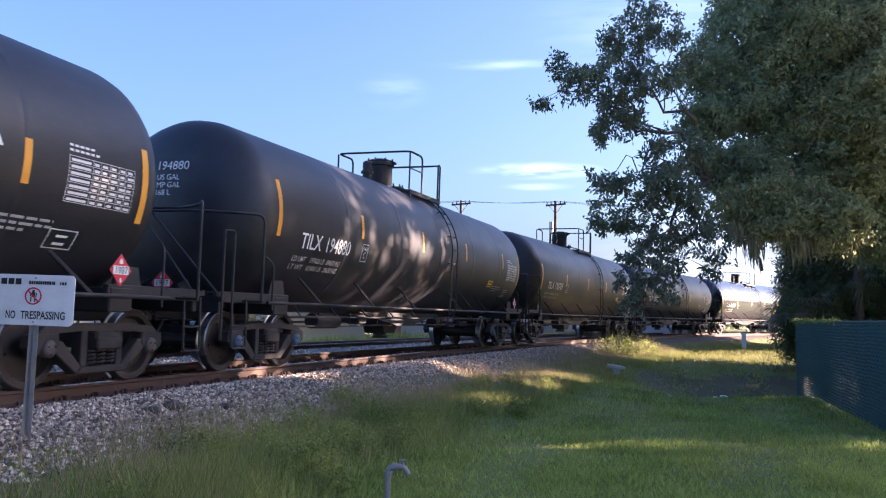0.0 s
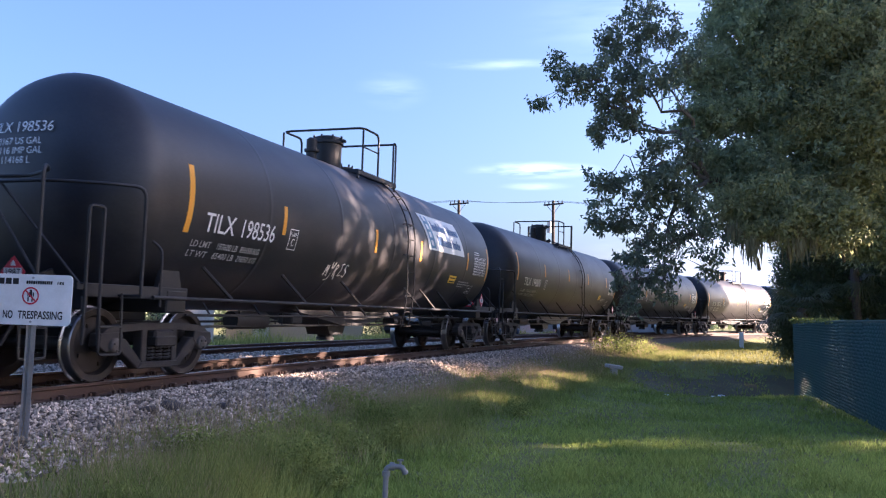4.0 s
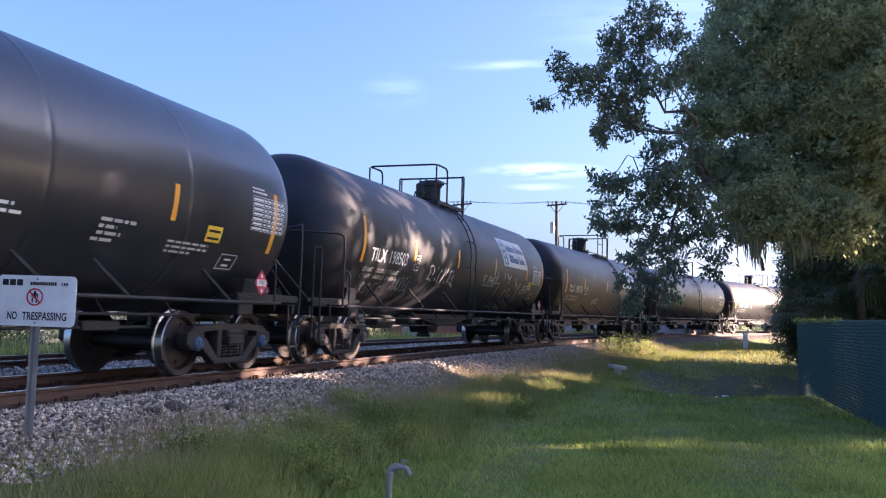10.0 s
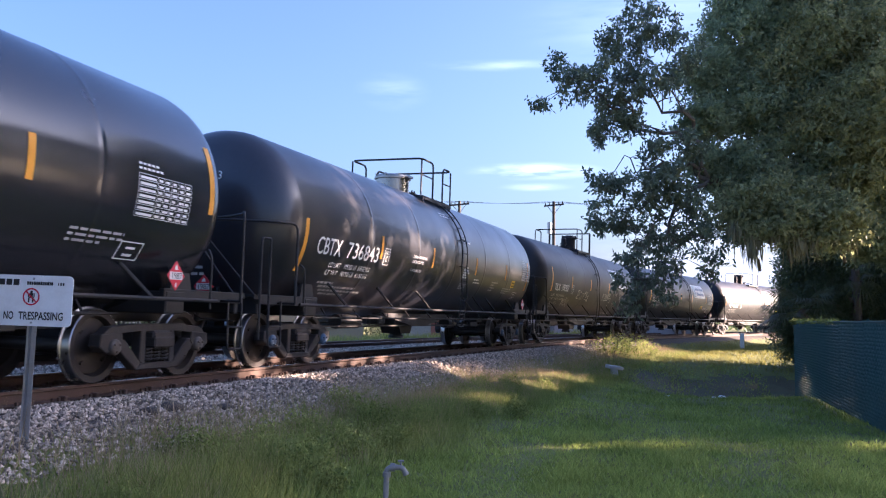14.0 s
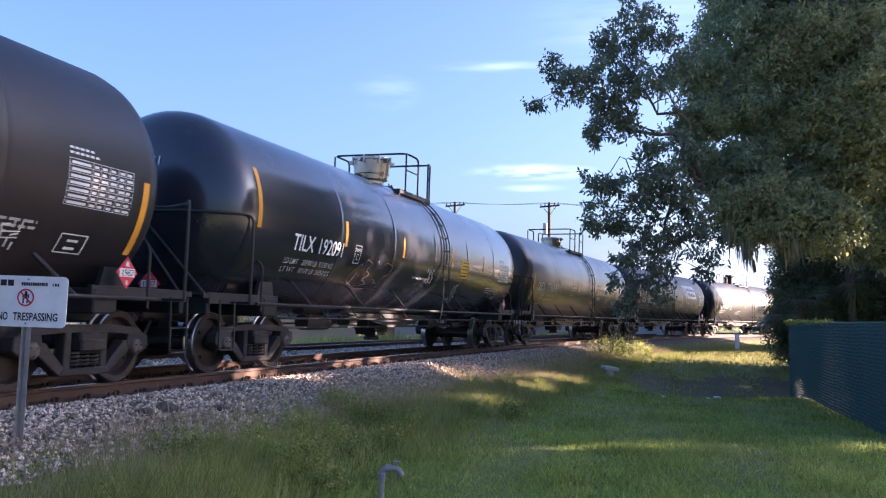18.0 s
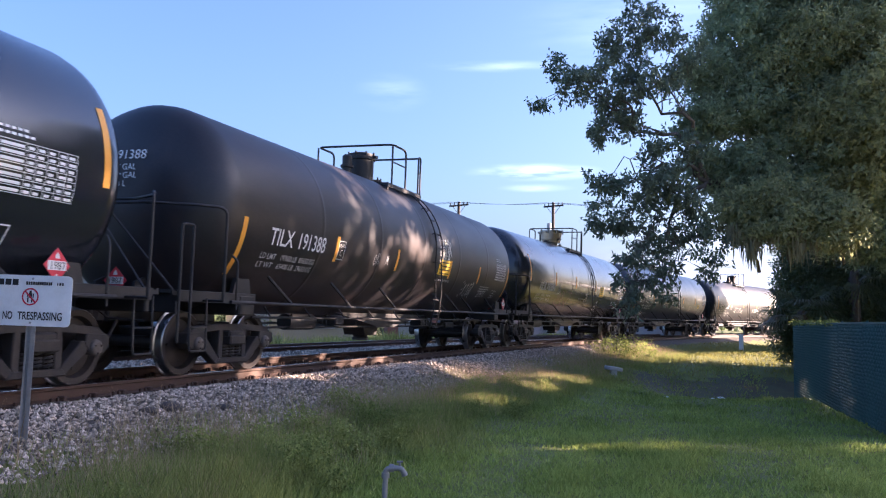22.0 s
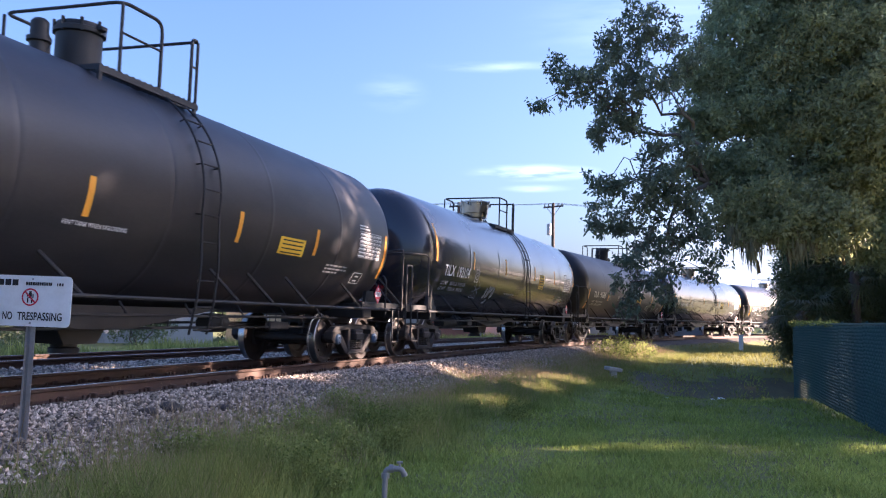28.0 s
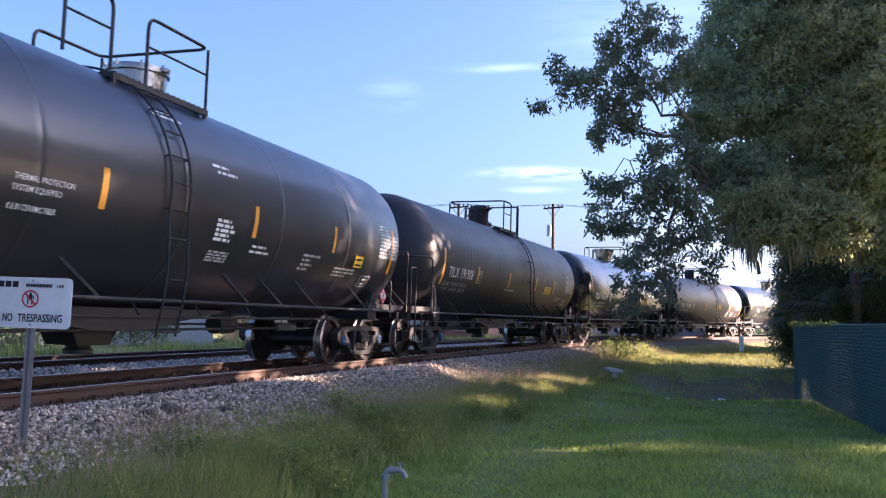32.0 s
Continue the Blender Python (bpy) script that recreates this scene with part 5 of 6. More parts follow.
# unseen trees added past the fence to shade lawn and near part of train
def shade_tree(x, y, p, rng):
    tree = new("shade_tree")
    tagged(tree, "broad leafy tree past the fence, added out of view for shade", "tree", "trees past the fence")
    z = float(ground_z(x, y)[0])
    bm = bmesh.new()
    top = Vector((x, y, 6.6))
    limb(bm, (x, y, z - 0.2), top, 0.34, 0.22, rng, 0.05)
    for k in range(12):
        limb(bm, top, p[rng.integers(len(p))], 0.10, 0.02, rng, 0.3, 6)
    part("trunk", bm, BARK, tree)
    part("crown", quads_mesh("crown", leaves_at(p, 12, 0.13, 0.40, rng, 0.6), 4, OAK_LEAF), None, tree)


# ---------------------------------------------------------------- grass and weeds
def blades(name, label, x, y, h, wid, lean, seed, m, cat="grass"):
    rng = np.random.default_rng(seed)
    n = len(x)
    z = ground_z(x, y)
    a = rng.uniform(0, 6.28, n)
    hh = h * rng.uniform(0.55, 1.25, n)
    dx, dy = np.cos(a) * wid * 0.5, np.sin(a) * wid * 0.5
    lx, ly = rng.normal(0, lean, n) * hh, rng.normal(0, lean, n) * hh
    b = np.stack([x, y, z - 0.01], 1)
    q = np.stack([b + np.stack([dx, dy, 0 * z], 1), b - np.stack([dx, dy, 0 * z], 1),
                  b + np.stack([lx - dx * 0.3, ly - dy * 0.3, hh], 1)], 1)
    tagged(new(name, quads_mesh(name, q, 3, m)), label, cat, kind="stuff")


def lawn():
    rng = np.random.default_rng(40)
    n = 230000
    d = 5.2 + 26 * rng.random(n) ** 1.8
    t = rng.uniform(-0.56, 0.60, n)
    x, y = d * t, d
    w = track_w(x, y)
    ok = (w > 4.3 + 0.5 * np.sin(y * 1.3)) & (x < 9.2 - 0.0 * y + (y - 23) * 0.25 + 0.2)
    patchy = np.sin(x * 1.9 + 0.7 * np.sin(y * 1.1)) * np.sin(y * 0.9 + 1.3)
    keep = ok & (rng.random(n) < 0.80 + 0.2 * patchy)
    keep &= ~in_swale(x, y, rng.normal(0, 0.5, n)) | (rng.random(n) < 0.5)
    x, y = x[keep], y[keep]
    blades("lawn_grass", "short mown green lawn grass", x, y, 0.075 + 0.035 * np.clip(np.sin(x * 5.1 + 2 * np.sin(y * 3.3)) * np.sin(y * 4.7 + np.sin(x * 2.1)), -0.5, 1), 0.013 + 0.0008 * y, 0.55, 41, GRASS)


def rough_strip():
    rng = np.random.default_rng(43)
    n = 140000
    s = -3 + 48 * rng.random(n) ** 1.5
    w = rng.normal(np.interp(s, (2, 9), (3.35, 3.7)), 0.75, n)
    ok = (w > 2.15) & (w < 5.2 + 0.25 * np.sin(s * 1.9))
    s, w = s[ok], w[ok]
    a = np.interp(s, LINE_S, LINE_A)
    x = np.interp(s, LINE_S, LINE_X) + w * np.cos(a)
    y = np.interp(s, LINE_S, LINE_Y) - w * np.sin(a)
    k = rng.random(len(x)) < np.clip(0.65 + 0.55 * np.sin(x * 1.4) * np.sin(y * 0.8), 0.1, 1)
    x, y, w = x[k], y[k], w[k]
    blades("rough_grass", "ragged trackside grass and weeds", x, y, 0.10 + 0.28 * np.exp(-((w - 4.0) / 0.9) ** 2) * np.interp(y, (10, 20), (1.0, 0.45)), 0.013, 0.42, 44, WEED)
    j = (rng.random(len(x)) < 0.45) & (w < 4.4 + 0.2 * np.sin(y * 2.3))
    blades("dry_stalks", "thin dry seed stalks among the weeds", x[j], y[j], np.interp(w[j], (2.6, 4.2), (0.42, 0.26)), 0.007, 0.32, 45, DRY)


def far_grass():
    rng = np.random.default_rng(47)
    n = 45000
    x, y = rng.uniform(-2, 26, n), rng.uniform(24, 62, n)
    w = track_w(x, y)
    k = (w > 2.4) & (w < 12) & ~in_swale(x, y, rng.normal(0, 0.2, n))
    blades("meadow_grass", "sunlit rough grass on the far bank", x[k], y[k], 0.16, 0.035, 0.5, 48, MEADOW)
    s = -8 + 80 * rng.random(n) ** 1.3
    w = -7.2 - 5.0 * rng.random(n) ** 1.4
    a = np.interp(s, LINE_S, LINE_A)
    x, y = np.interp(s, LINE_S, LINE_X) + w * np.cos(a), np.interp(s, LINE_S, LINE_Y) - w * np.sin(a)
    blades("tall_weeds", "tall rough weeds beyond the second track", x, y, 0.42 + 0.22 * np.sin(s * 0.9) * np.sin(s * 0.37 + 1), 0.045, 0.35, 49, WEED)


def weed_clumps():
    rng = np.random.default_rng(50)
    for i in range(38):
        s, w = (rng.uniform(0.5, 20), rng.normal(3.7, 0.45)) if i < 24 else (rng.uniform(7.4, 12.0), rng.uniform(2.7, 4.4))
        x, y, a = on_line(s, w)
        gz = float(ground_z(x, y)[0])
        o = new("weed_clump")
        tagged(o, "leafy green weed clump at the ballast edge", "weed", "weeds along the ballast")
        r = rng.uniform(0.12, 0.30)
        c = in_blob((x, y, gz + r * 0.7), (r, r, r * 0.8), 110, rng, 0.0)
        part("foliage", quads_mesh("foliage", leaves_at(c, 9, 0.045, 0.042, rng, 0.42, -0.3), 4, WEED), None, o)


lawn()
rough_strip()
far_grass()
weed_clumps()

# ---------------------------------------------------------------- things by the lawn
def gz(x, y):
    return float(ground_z(x, y)[0])


def sign():
    s = new("trespass_sign")
    tagged(s, "white no trespassing sign on a leaning galvanised post", "sign")
    s.location = (-3.755, 7.83, -0.01)
    s.rotation_euler = (0, radians(1.2), radians(-4))
    g = gz(-3.85, 7.83)
    bm = bmesh.new()
    # hat-shaped channel post
    prof = [(-0.045, 0.0), (-0.026, 0.0), (-0.018, 0.034), (0.018, 0.034), (0.026, 0.0), (0.045, 0.0), (0.045, 0.005),
            (0.030, 0.005), (0.022, 0.040), (-0.022, 0.040), (-0.030, 0.005), (-0.045, 0.005)]
    lo = [bm.verts.new((x, y + 0.012, g - 0.3)) for x, y in prof]
    hi = [bm.verts.new((x, y + 0.012, 1.10)) for x, y in prof]
    for k in range(len(prof)):
        j = (k + 1) % len(prof)
        bm.faces.new((lo[k], lo[j], hi[j], hi[k]))
    bm.faces.new(lo)
    bm.faces.new(hi[::-1])
    part("post", bm, GALV, s, "galvanised channel post")
    w, h, r, cz = 0.745, 0.462, 0.045, 0.955
    pts = []
    for cx, cy, a0 in ((w / 2 - r, h / 2 - r, 0), (-w / 2 + r, h / 2 - r, 90), (-w / 2 + r, -h / 2 + r, 180), (w / 2 - r, -h / 2 + r, 270)):
        for k in range(6):
            a = radians(a0 + 18 * k)
            pts.append((cx + r * math.cos(a), cz + cy + r * math.sin(a)))
    panel = part("panel", plate(bmesh.new(), pts, -0.004, 0.004), SIGN_W, s, "white sheet metal panel with rounded corners")

    def flat(name, build, m, label):
        bm = bmesh.new()
        build(bm)
        return part(name, bm, m, panel, label)

    def put(bm, txt, size, x, z, wide):
        co, fs = text_mesh(txt, size, bold=0.02)
        k = wide / max(c.x for c in co)
        vs = [bm.verts.new((x + c.x * k, -0.008, z + c.y)) for c in co]
        for f in fs:
            bm.faces.new([vs[i] for i in f])

    def q(bm, x, z, sx, sz, y=-0.008):
        bm.faces.new([bm.verts.new((x + a * sx / 2, y, z + b * sz / 2)) for a, b in ((-1, -1), (1, -1), (1, 1), (-1, 1))])
    flat("warning_word", lambda bm: put(bm, "NO", 0.100, -0.268, cz - 0.172, 0.096), INK, "black lettering")
    flat("warning_word", lambda bm: put(bm, "TRESPASSING", 0.100, -0.124, cz - 0.172, 0.420), INK, "black lettering")

    for k in range(3):
        flat("company_mark", lambda bm: q(bm, -0.30 + 0.068 * k, cz + 0.165, 0.056, 0.055), INK, "black block of a mark")

    def marks(bm):
        x = -0.065
        for ln in (0.022, 0.022, 0.02, 0.024, 0.018, 0.022, 0.022, 0.02, 0.02, 0.024, 0.014, 0.022):
            q(bm, x + ln / 2, cz + 0.158, ln * 0.8, 0.030)
            x += ln

    def tail(bm):
        for k, ln in enumerate((0.012, 0.022, 0.020)):
            q(bm, 0.235 + 0.024 * k, cz + 0.156, ln * 0.8, 0.026)
    flat("print_line", marks, INK, "black bars of print")
    flat("print_line", tail, INK, "black bars of print")

    def ring(bm):
        c, r0, r1 = (-0.015, cz + 0.035), 0.066, 0.080
        n = 36
        a = [bm.verts.new((c[0] + r0 * math.cos(2 * math.pi * k / n), -0.009, c[1] + r0 * math.sin(2 * math.pi * k / n))) for k in range(n)]
        b = [bm.verts.new((c[0] + r1 * math.cos(2 * math.pi * k / n), -0.009, c[1] + r1 * math.sin(2 * math.pi * k / n))) for k in range(n)]
        for k in range(n):
            bm.faces.new((a[k], a[(k + 1) % n], b[(k + 1) % n], b[k]))
        d = Vector((0.05, 0, -0.05))
        e = Vector((0.005, 0, 0.005))
        o = Vector((c[0], -0.0105, c[1]))
        bm.faces.new([bm.verts.new(o + p) for p in (-d - e, d - e, d + e, -d + e)])
    flat("ban_ring", ring, SIGN_RED, "red ring with a slash")

    def pict(bm):
        o = (-0.015, cz + 0.035)
        for x, z, sx, sz in ((0.0, 0.045, 0.022, 0.022), (0.0, 0.012, 0.032, 0.045), (-0.022, -0.030, 0.013, 0.045), (0.016, -0.030, 0.013, 0.045),
                             (0.026, 0.012, 0.011, 0.038), (-0.026, 0.014, 0.011, 0.034)):
            q(bm, o[0] + x, o[1] + z, sx, sz, -0.0075)
    flat("pictogram", pict, INK, "black pictogram bars")
    for z in (cz + 0.20, cz - 0.20):
        b = part("bolt", rod(bmesh.new(), (0, -0.012, z), (0, 0.06, z), 0.010, 8), GALV, s)


def tap():
    t = new("garden_tap")
    tagged(t, "grey metal standpipe with a hose tap in the grass", "tap")
    x, y, z = view_at(692, 829, 4.5)
    bm = bmesh.new()
    bx = x - 0.022
    tube(bm, rounded([(bx - 0.02, y, gz(x, y) - 0.1), (bx, y, z), (bx + 0.055, y, z + 0.004)], 0.022, 5), 0.0145, 12)
    part("pipe", bm, PVC, t, "grey standpipe", 50)
    bm = bmesh.new()
    rod(bm, (bx - 0.001, y, z - 0.045), (bx, y, z - 0.02), 0.021, 12)
    rod(bm, (bx + 0.018, y, z + 0.004), (bx + 0.042, y, z + 0.004), 0.021, 12)
    part("collar", bm, PVC, t, "", 50)
    bm = bmesh.new()
    tube(bm, rounded([(bx + 0.05, y, z + 0.004), (bx + 0.082, y, z + 0.002), (bx + 0.098, y, z - 0.030)], 0.02, 4), 0.014, 10)
    rod(bm, (bx + 0.094, y, z - 0.018), (bx + 0.100, y, z - 0.034), 0.016, 10)
    part("spout", bm, PVC, t, "", 50)
    bm = bmesh.new()
    rod(bm, (bx + 0.072, y, z + 0.008), (bx + 0.072, y, z + 0.036), 0.006, 8)
    rod(bm, (bx + 0.056, y, z + 0.036), (bx + 0.088, y, z + 0.036), 0.006, 8)
    part("handle", bm, PVC, t)


def fence():
    f = new("privacy_fence")
    tagged(f, "green chain-link fence filled with dark green privacy slats", "fence")
    a, b = Vector((9.55, 23.3, 0)), Vector((6.43, 12.12, 0))
    n = 5
    d = (b - a).normalized()
    nrm = Vector((-d.y, d.x, 0))
    rng = np.random.default_rng(60)
    top = 0.87
    for i in range(n + 1):
        p = a.lerp(b, i / n) + nrm * 0.06
        rod_bm = rod(bmesh.new(), (p.x, p.y, gz(p.x, p.y) - 0.2), (p.x, p.y, top + 0.02), 0.03, 10)
        rod(rod_bm, (p.x, p.y, top + 0.02), (p.x, p.y, top + 0.05), 0.035, 10, 0.01)
        part("fence_post", rod_bm, GREEN_POST, f)
    part("top_rail", rod(bmesh.new(), a + Vector((0, 0, top)) - nrm * 0.0, b + Vector((0, 0, top)), 0.021, 8), GREEN_POST, f)
    # privacy slats woven into the mesh
    slat = mesh_of(box(bmesh.new(), (0, 0, 0.5), (0.062, 0.007, 1.0)), "slat", GREEN_MESH)
    faded = mesh_of(box(bmesh.new(), (0, 0, 0.5), (0.062, 0.007, 1.0)), "slat", GREEN_FADED)
    ln = (b - a).length
    turn = math.degrees(math.atan2(d.y, d.x))
    count = int(ln / 0.068)
    for i in range(count):
        p = a.lerp(b, (i + 0.5) / count)
        z0 = gz(p.x, p.y) + 0.03
        o = part("slat", faded if math.sin(i * 0.45) + math.sin(i * 0.17 + 1) + rng.normal() * 0.4 > 0.7 else slat, None, f)
        lift = 0.02 * rng.random()
        o.matrix_basis = pose(p.x, p.y, z0, 0, 0, turn + rng.normal() * 4 + 15 * math.sin(i * 0.11 + 2 * math.sin(i * 0.031))) @ Matrix.Diagonal((1, 1, top - 0.02 - lift - z0, 1))
    # diamond wire mesh in front of the slats, one piece a span
    for i in range(n):
        p0, p1 = a.lerp(b, i / n), a.lerp(b, (i + 1) / n)
        span = (p1 - p0).length
        bm = bmesh.new()
        z0 = min(gz(p0.x, p0.y), gz(p1.x, p1.y)) + 0.03
        hgt = top - z0
        for sgn in (-1, 1):
            for k in np.arange(-hgt, span + hgt, 0.11):
                lo_t, hi_t = k, k + hgt * sgn * 0.9
                c0, c1 = max(0, min(span, lo_t)), max(0, min(span, hi_t))
                if abs(c1 - c0) < 0.05:
                    continue
                za = z0 + hgt * (c0 - lo_t) / (hi_t - lo_t)
                zb = z0 + hgt * (c1 - lo_t) / (hi_t - lo_t)
                rod(bm, p0 + d * c0 + nrm * -0.014 + Vector((0, 0, za)), p0 + d * c1 + nrm * -0.014 + Vector((0, 0, zb)), 0.007, 3, caps=False)
        part("wire_mesh", bm, GREEN_WIRE, f, "green coated diamond wire mesh")
    # creeper along the top
    c = np.array([tuple(a.lerp(b, t) + Vector((0, 0, top + 0.02))) for t in rng.random(150) ** 2 * 0.55])
    v = new("creeper")
    tagged(v, "pale creeper growing along the top of the fence", "creeper")
    part("foliage", quads_mesh("foliage", leaves_at(c, 7, (0.05, 0.05, 0.03), 0.06, rng, 0.5), 4, WEED), None, v)


def small_ground_things():
    x, y, z = view_at(1087, 668, 26.3)
    g = gz(x, y)
    v = new("marker_block")
    tagged(v, "pale concrete marker block with a wider cap in the grass", "marker")
    part("stem", box(bmesh.new(), (x, y, g + 0.06), (0.20, 0.20, 0.34), bev=0.02), CONCRETE, v)
    part("cap", box(bmesh.new(), (x, y, g + 0.28), (0.46, 0.36, 0.11), rot=(3, 7, 14), bev=0.022), CONCRETE, v)
    rng = np.random.default_rng(70)
    for px, py, d, r, m, nm, lab in ((1262, 706, 21.0, 0.05, SIGN_W, "pale_stone", "pale stone lying in the swale grass"),
                                     (1277, 704, 21.2, 0.075, SIGN_W, "pale_stone", "pale stone lying in the swale grass"),
                                     (1181, 703, 21.0, 0.045, SIGN_W, "pale_stone", "small pale stone in the grass"),
                                     (302, 745, 10.2, 0.125, ROCK, "dark_rock", "dark rough rock half sunk at the ballast edge"),
                                     (398, 708, 10.9, 0.085, ROCK, "dark_rock", "dark rough rock on the ballast"),
                                     (262, 772, 9.8, 0.09, ROCK, "dark_rock", "dark rough rock among the weeds")):
        x, y, z = view_at(px, py, d)
        bm = bmesh.new()
        bmesh.ops.create_icosphere(bm, subdivisions=2, radius=r)
        for v in bm.verts:
            v.co *= 1 + 0.28 * noise.noise(v.co * 9 + Vector((px, py, 0)))
            v.co.z *= 0.6
            v.co.x *= 1.3
        o = part(nm, bm, m, None, "", 50)
        o.location = (x, y, gz(x, y) + r * (0.5 if m is SIGN_W else 0.22))
        tagged(o, lab, "stone")
    # white post beside the far curve
    x, y, z = view_at(1313, 600, 50)
    o = new("marker_post")
    tagged(o, "slim white trackside post with a small cap", "marker post")
    g = gz(x, y)
    part("post", box(bmesh.new(), (x, y, g + 0.40), (0.22, 0.16, 0.95), bev=0.02), SIGN_W, o)
    part("cap", box(bmesh.new(), (x, y, g + 0.90), (0.28, 0.22, 0.06), bev=0.015), SIGN_W, o)


def poles():
    tops = []
    for px, py, d in ((980, 363, 64), (813, 362, 66)):
        x, y, z = view_at(px, py, d)
        p = new("utility_pole")
        tagged(p, "weathered timber utility pole with crossarm and insulators", "utility pole", "utility poles")
        g = -0.6
        part("shaft", rod(bmesh.new(), (x, y, g - 0.4), (x, y, z + 0.25), 0.16, 12, 0.11), POLE_WOOD, p)
        arm = part("crossarm", box(bmesh.new(), (x, y - 0.14, z - 0.05), (1.5, 0.10, 0.12), rot=(0, -6, 0)), POLE_WOOD, p)
        for k in (-0.65, -0.35, 0.35, 0.65):
            part("insulator", rod(bmesh.new(), (x + k, y - 0.14, z + k * 0.1), (x + k, y - 0.14, z + k * 0.1 + 0.2), 0.045, 8, 0.03), INSUL, p)
        for s in (-1, 1):
            part("brace", rod(bmesh.new(), (x, y - 0.14, z - 0.75), (x + s * 0.5, y - 0.16, z - 0.1 + s * 0.05), 0.02, 6), INSUL, p)
        if px > 900:
            part("transformer", rod(bmesh.new(), (x - 0.32, y - 0.1, z - 2.2), (x - 0.32, y - 0.1, z - 1.35), 0.17, 14), GALV, p, "grey can transformer")
        tops.append((x, y, z))
    a, b = Vector(tops[1]), Vector(tops[0])
    step = b - a
    spans = [a - step * 5, a - step * 2.5, a, b, b + step * 4]
    for k in (-0.65, -0.35, 0.35, 0.65):
        bm = bmesh.new()
        pts = []
        for p, q in zip(spans, spans[1:]):
            for i in range(10):
                t = i / 10
                v = p.lerp(q, t) + Vector((k, -0.14, 0.2))
                v.z -= 0.6 * 4 * t * (1 - t) * min(1.0, (q - p).length / 30)
                pts.append(v)
        tube(bm, pts, 0.007, 5)
        o = part("overhead_wire", bm, CABLE)
        tagged(o, "thin black overhead wire between the poles", "wire", "overhead wires")


def building(x, y, w, d, h, wall, roof_rise, label, openings, rz=0):
    """A low building: walls with openings let in, roof, doors and windows."""
    b = new("building")
    tagged(b, label, "building")
    b.location, b.rotation_euler = (x, y, -0.62), (0, 0, radians(rz))
    # front wall in pieces round its openings
    xs = sorted({-w / 2, w / 2} | {o[0] - o[2] / 2 for o in openings} | {o[0] + o[2] / 2 for o in openings})
    bm = bmesh.new()
    for x0, x1 in zip(xs, xs[1:]):
        mid = (x0 + x1) / 2
        o = [o for o in openings if abs(mid - o[0]) < o[2] / 2]
        if not o:
            box(bm, (mid, -d / 2 + 0.1, h / 2), (x1 - x0, 0.2, h))
        else:
            o = o[0]
            if o[1] > 0.02:
                box(bm, (mid, -d / 2 + 0.1, o[1] / 2), (x1 - x0, 0.2, o[1]))
            box(bm, (mid, -d / 2 + 0.1, (o[1] + o[3] + h) / 2), (x1 - x0, 0.2, h - o[1] - o[3]))
    box(bm, (0, d / 2 - 0.1, h / 2), (w, 0.2, h))
    box(bm, (-w / 2 + 0.1, 0, h / 2), (0.2, d - 0.4, h))
    box(bm, (w / 2 - 0.1, 0, h / 2), (0.2, d - 0.4, h))
    part("wall", bm, wall, b)
    bm = bmesh.new()
    e = 0.35
    pts = [(-d / 2 - e, h + 0.003), (0, h + roof_rise), (d / 2 + e, h + 0.003), (d / 2 + e, h + 0.14), (0, h + roof_rise + 0.16), (-d / 2 - e, h + 0.14)]
    lo = [bm.verts.new((-w / 2 - e, py, pz)) for py, pz in pts]
    hi = [bm.verts.new((w / 2 + e, py, pz)) for py, pz in pts]
    bm.faces.new(lo)
    bm.faces.new(hi[::-1])
    for k in range(6):
        bm.faces.new((lo[k], lo[(k + 1) % 6], hi[(k + 1) % 6], hi[k]))
    part("roof", bm, ROOF_G, b)
    for ox, oz, ow, oh in openings:
        nm = "door" if oz < 0.1 else "window"
        part(nm, box(bmesh.new(), (ox, -d / 2 + 0.12, oz + oh / 2), (ow - 0.06, 0.06, oh - 0.06)), GLASS_D if nm == "window" else GALV, b)
        if nm == "window":
            part("sill", box(bmesh.new(), (ox, -d / 2 - 0.02, oz - 0.03), (ow + 0.1, 0.16, 0.06)), CONCRETE, b)


def distance():
    building(-26, 47, 26, 10, 3.4, WALL_W, 1.4, "long low white shed with a grey roof beyond the tracks",
             [(-10, 0, 2.6, 2.4), (-6, 0.9, 1.4, 1.2), (-2, 0, 2.6, 2.4), (3, 0.9, 1.4, 1.2), (7, 0, 1.2, 2.1), (10, 0.9, 1.4, 1.2)], 16)
    building(-9.5, 55, 8, 8, 2.8, WALL_Y, 1.2, "small buff building with a grey roof beyond the tracks", [(-2, 0, 1.0, 2.1), (1.5, 0.9, 1.6, 1.1)], 12)
    building(-1.0, 62, 6, 7, 3.0, WALL_R, 1.1, "red clad shed with a grey roof beyond the tracks", [(-1.2, 0, 2.2, 2.3), (1.9, 0.9, 0.9, 0.9)], 6)
    building(6.5, 66, 7, 7, 2.7, WALL_W, 1.0, "white prefabricated hut beyond the tracks", [(-2, 0.9, 1.2, 1.0), (1, 0, 1.0, 2.0)], 3)
    building(16, 70, 9, 8, 3.0, WALL_W, 1.2, "white shed beyond the curve", [(-2, 0, 2.4, 2.3), (2.4, 0.9, 1.2, 1.0)], -8)
    rng = np.random.default_rng(80)
    c = []
    for i in range(420):
        a = rng.uniform(-0.9, 0.9)
        d = rng.uniform(150, 210)
        c.append((math.sin(a) * d, math.cos(a) * d, -0.6 + rng.uniform(0.3, 1) ** 1.2 * rng.uniform(2.0, 5.5)))
    q = leaves_at(np.array(c), 45, (2.2, 2.2, 1.0), 1.1, rng, 0.7)
    o = new("far_woods", quads_mesh("far_woods", q, 4, DARK_LEAF))
    tagged(o, "low dark line of far trees on the horizon", "trees", kind="stuff")


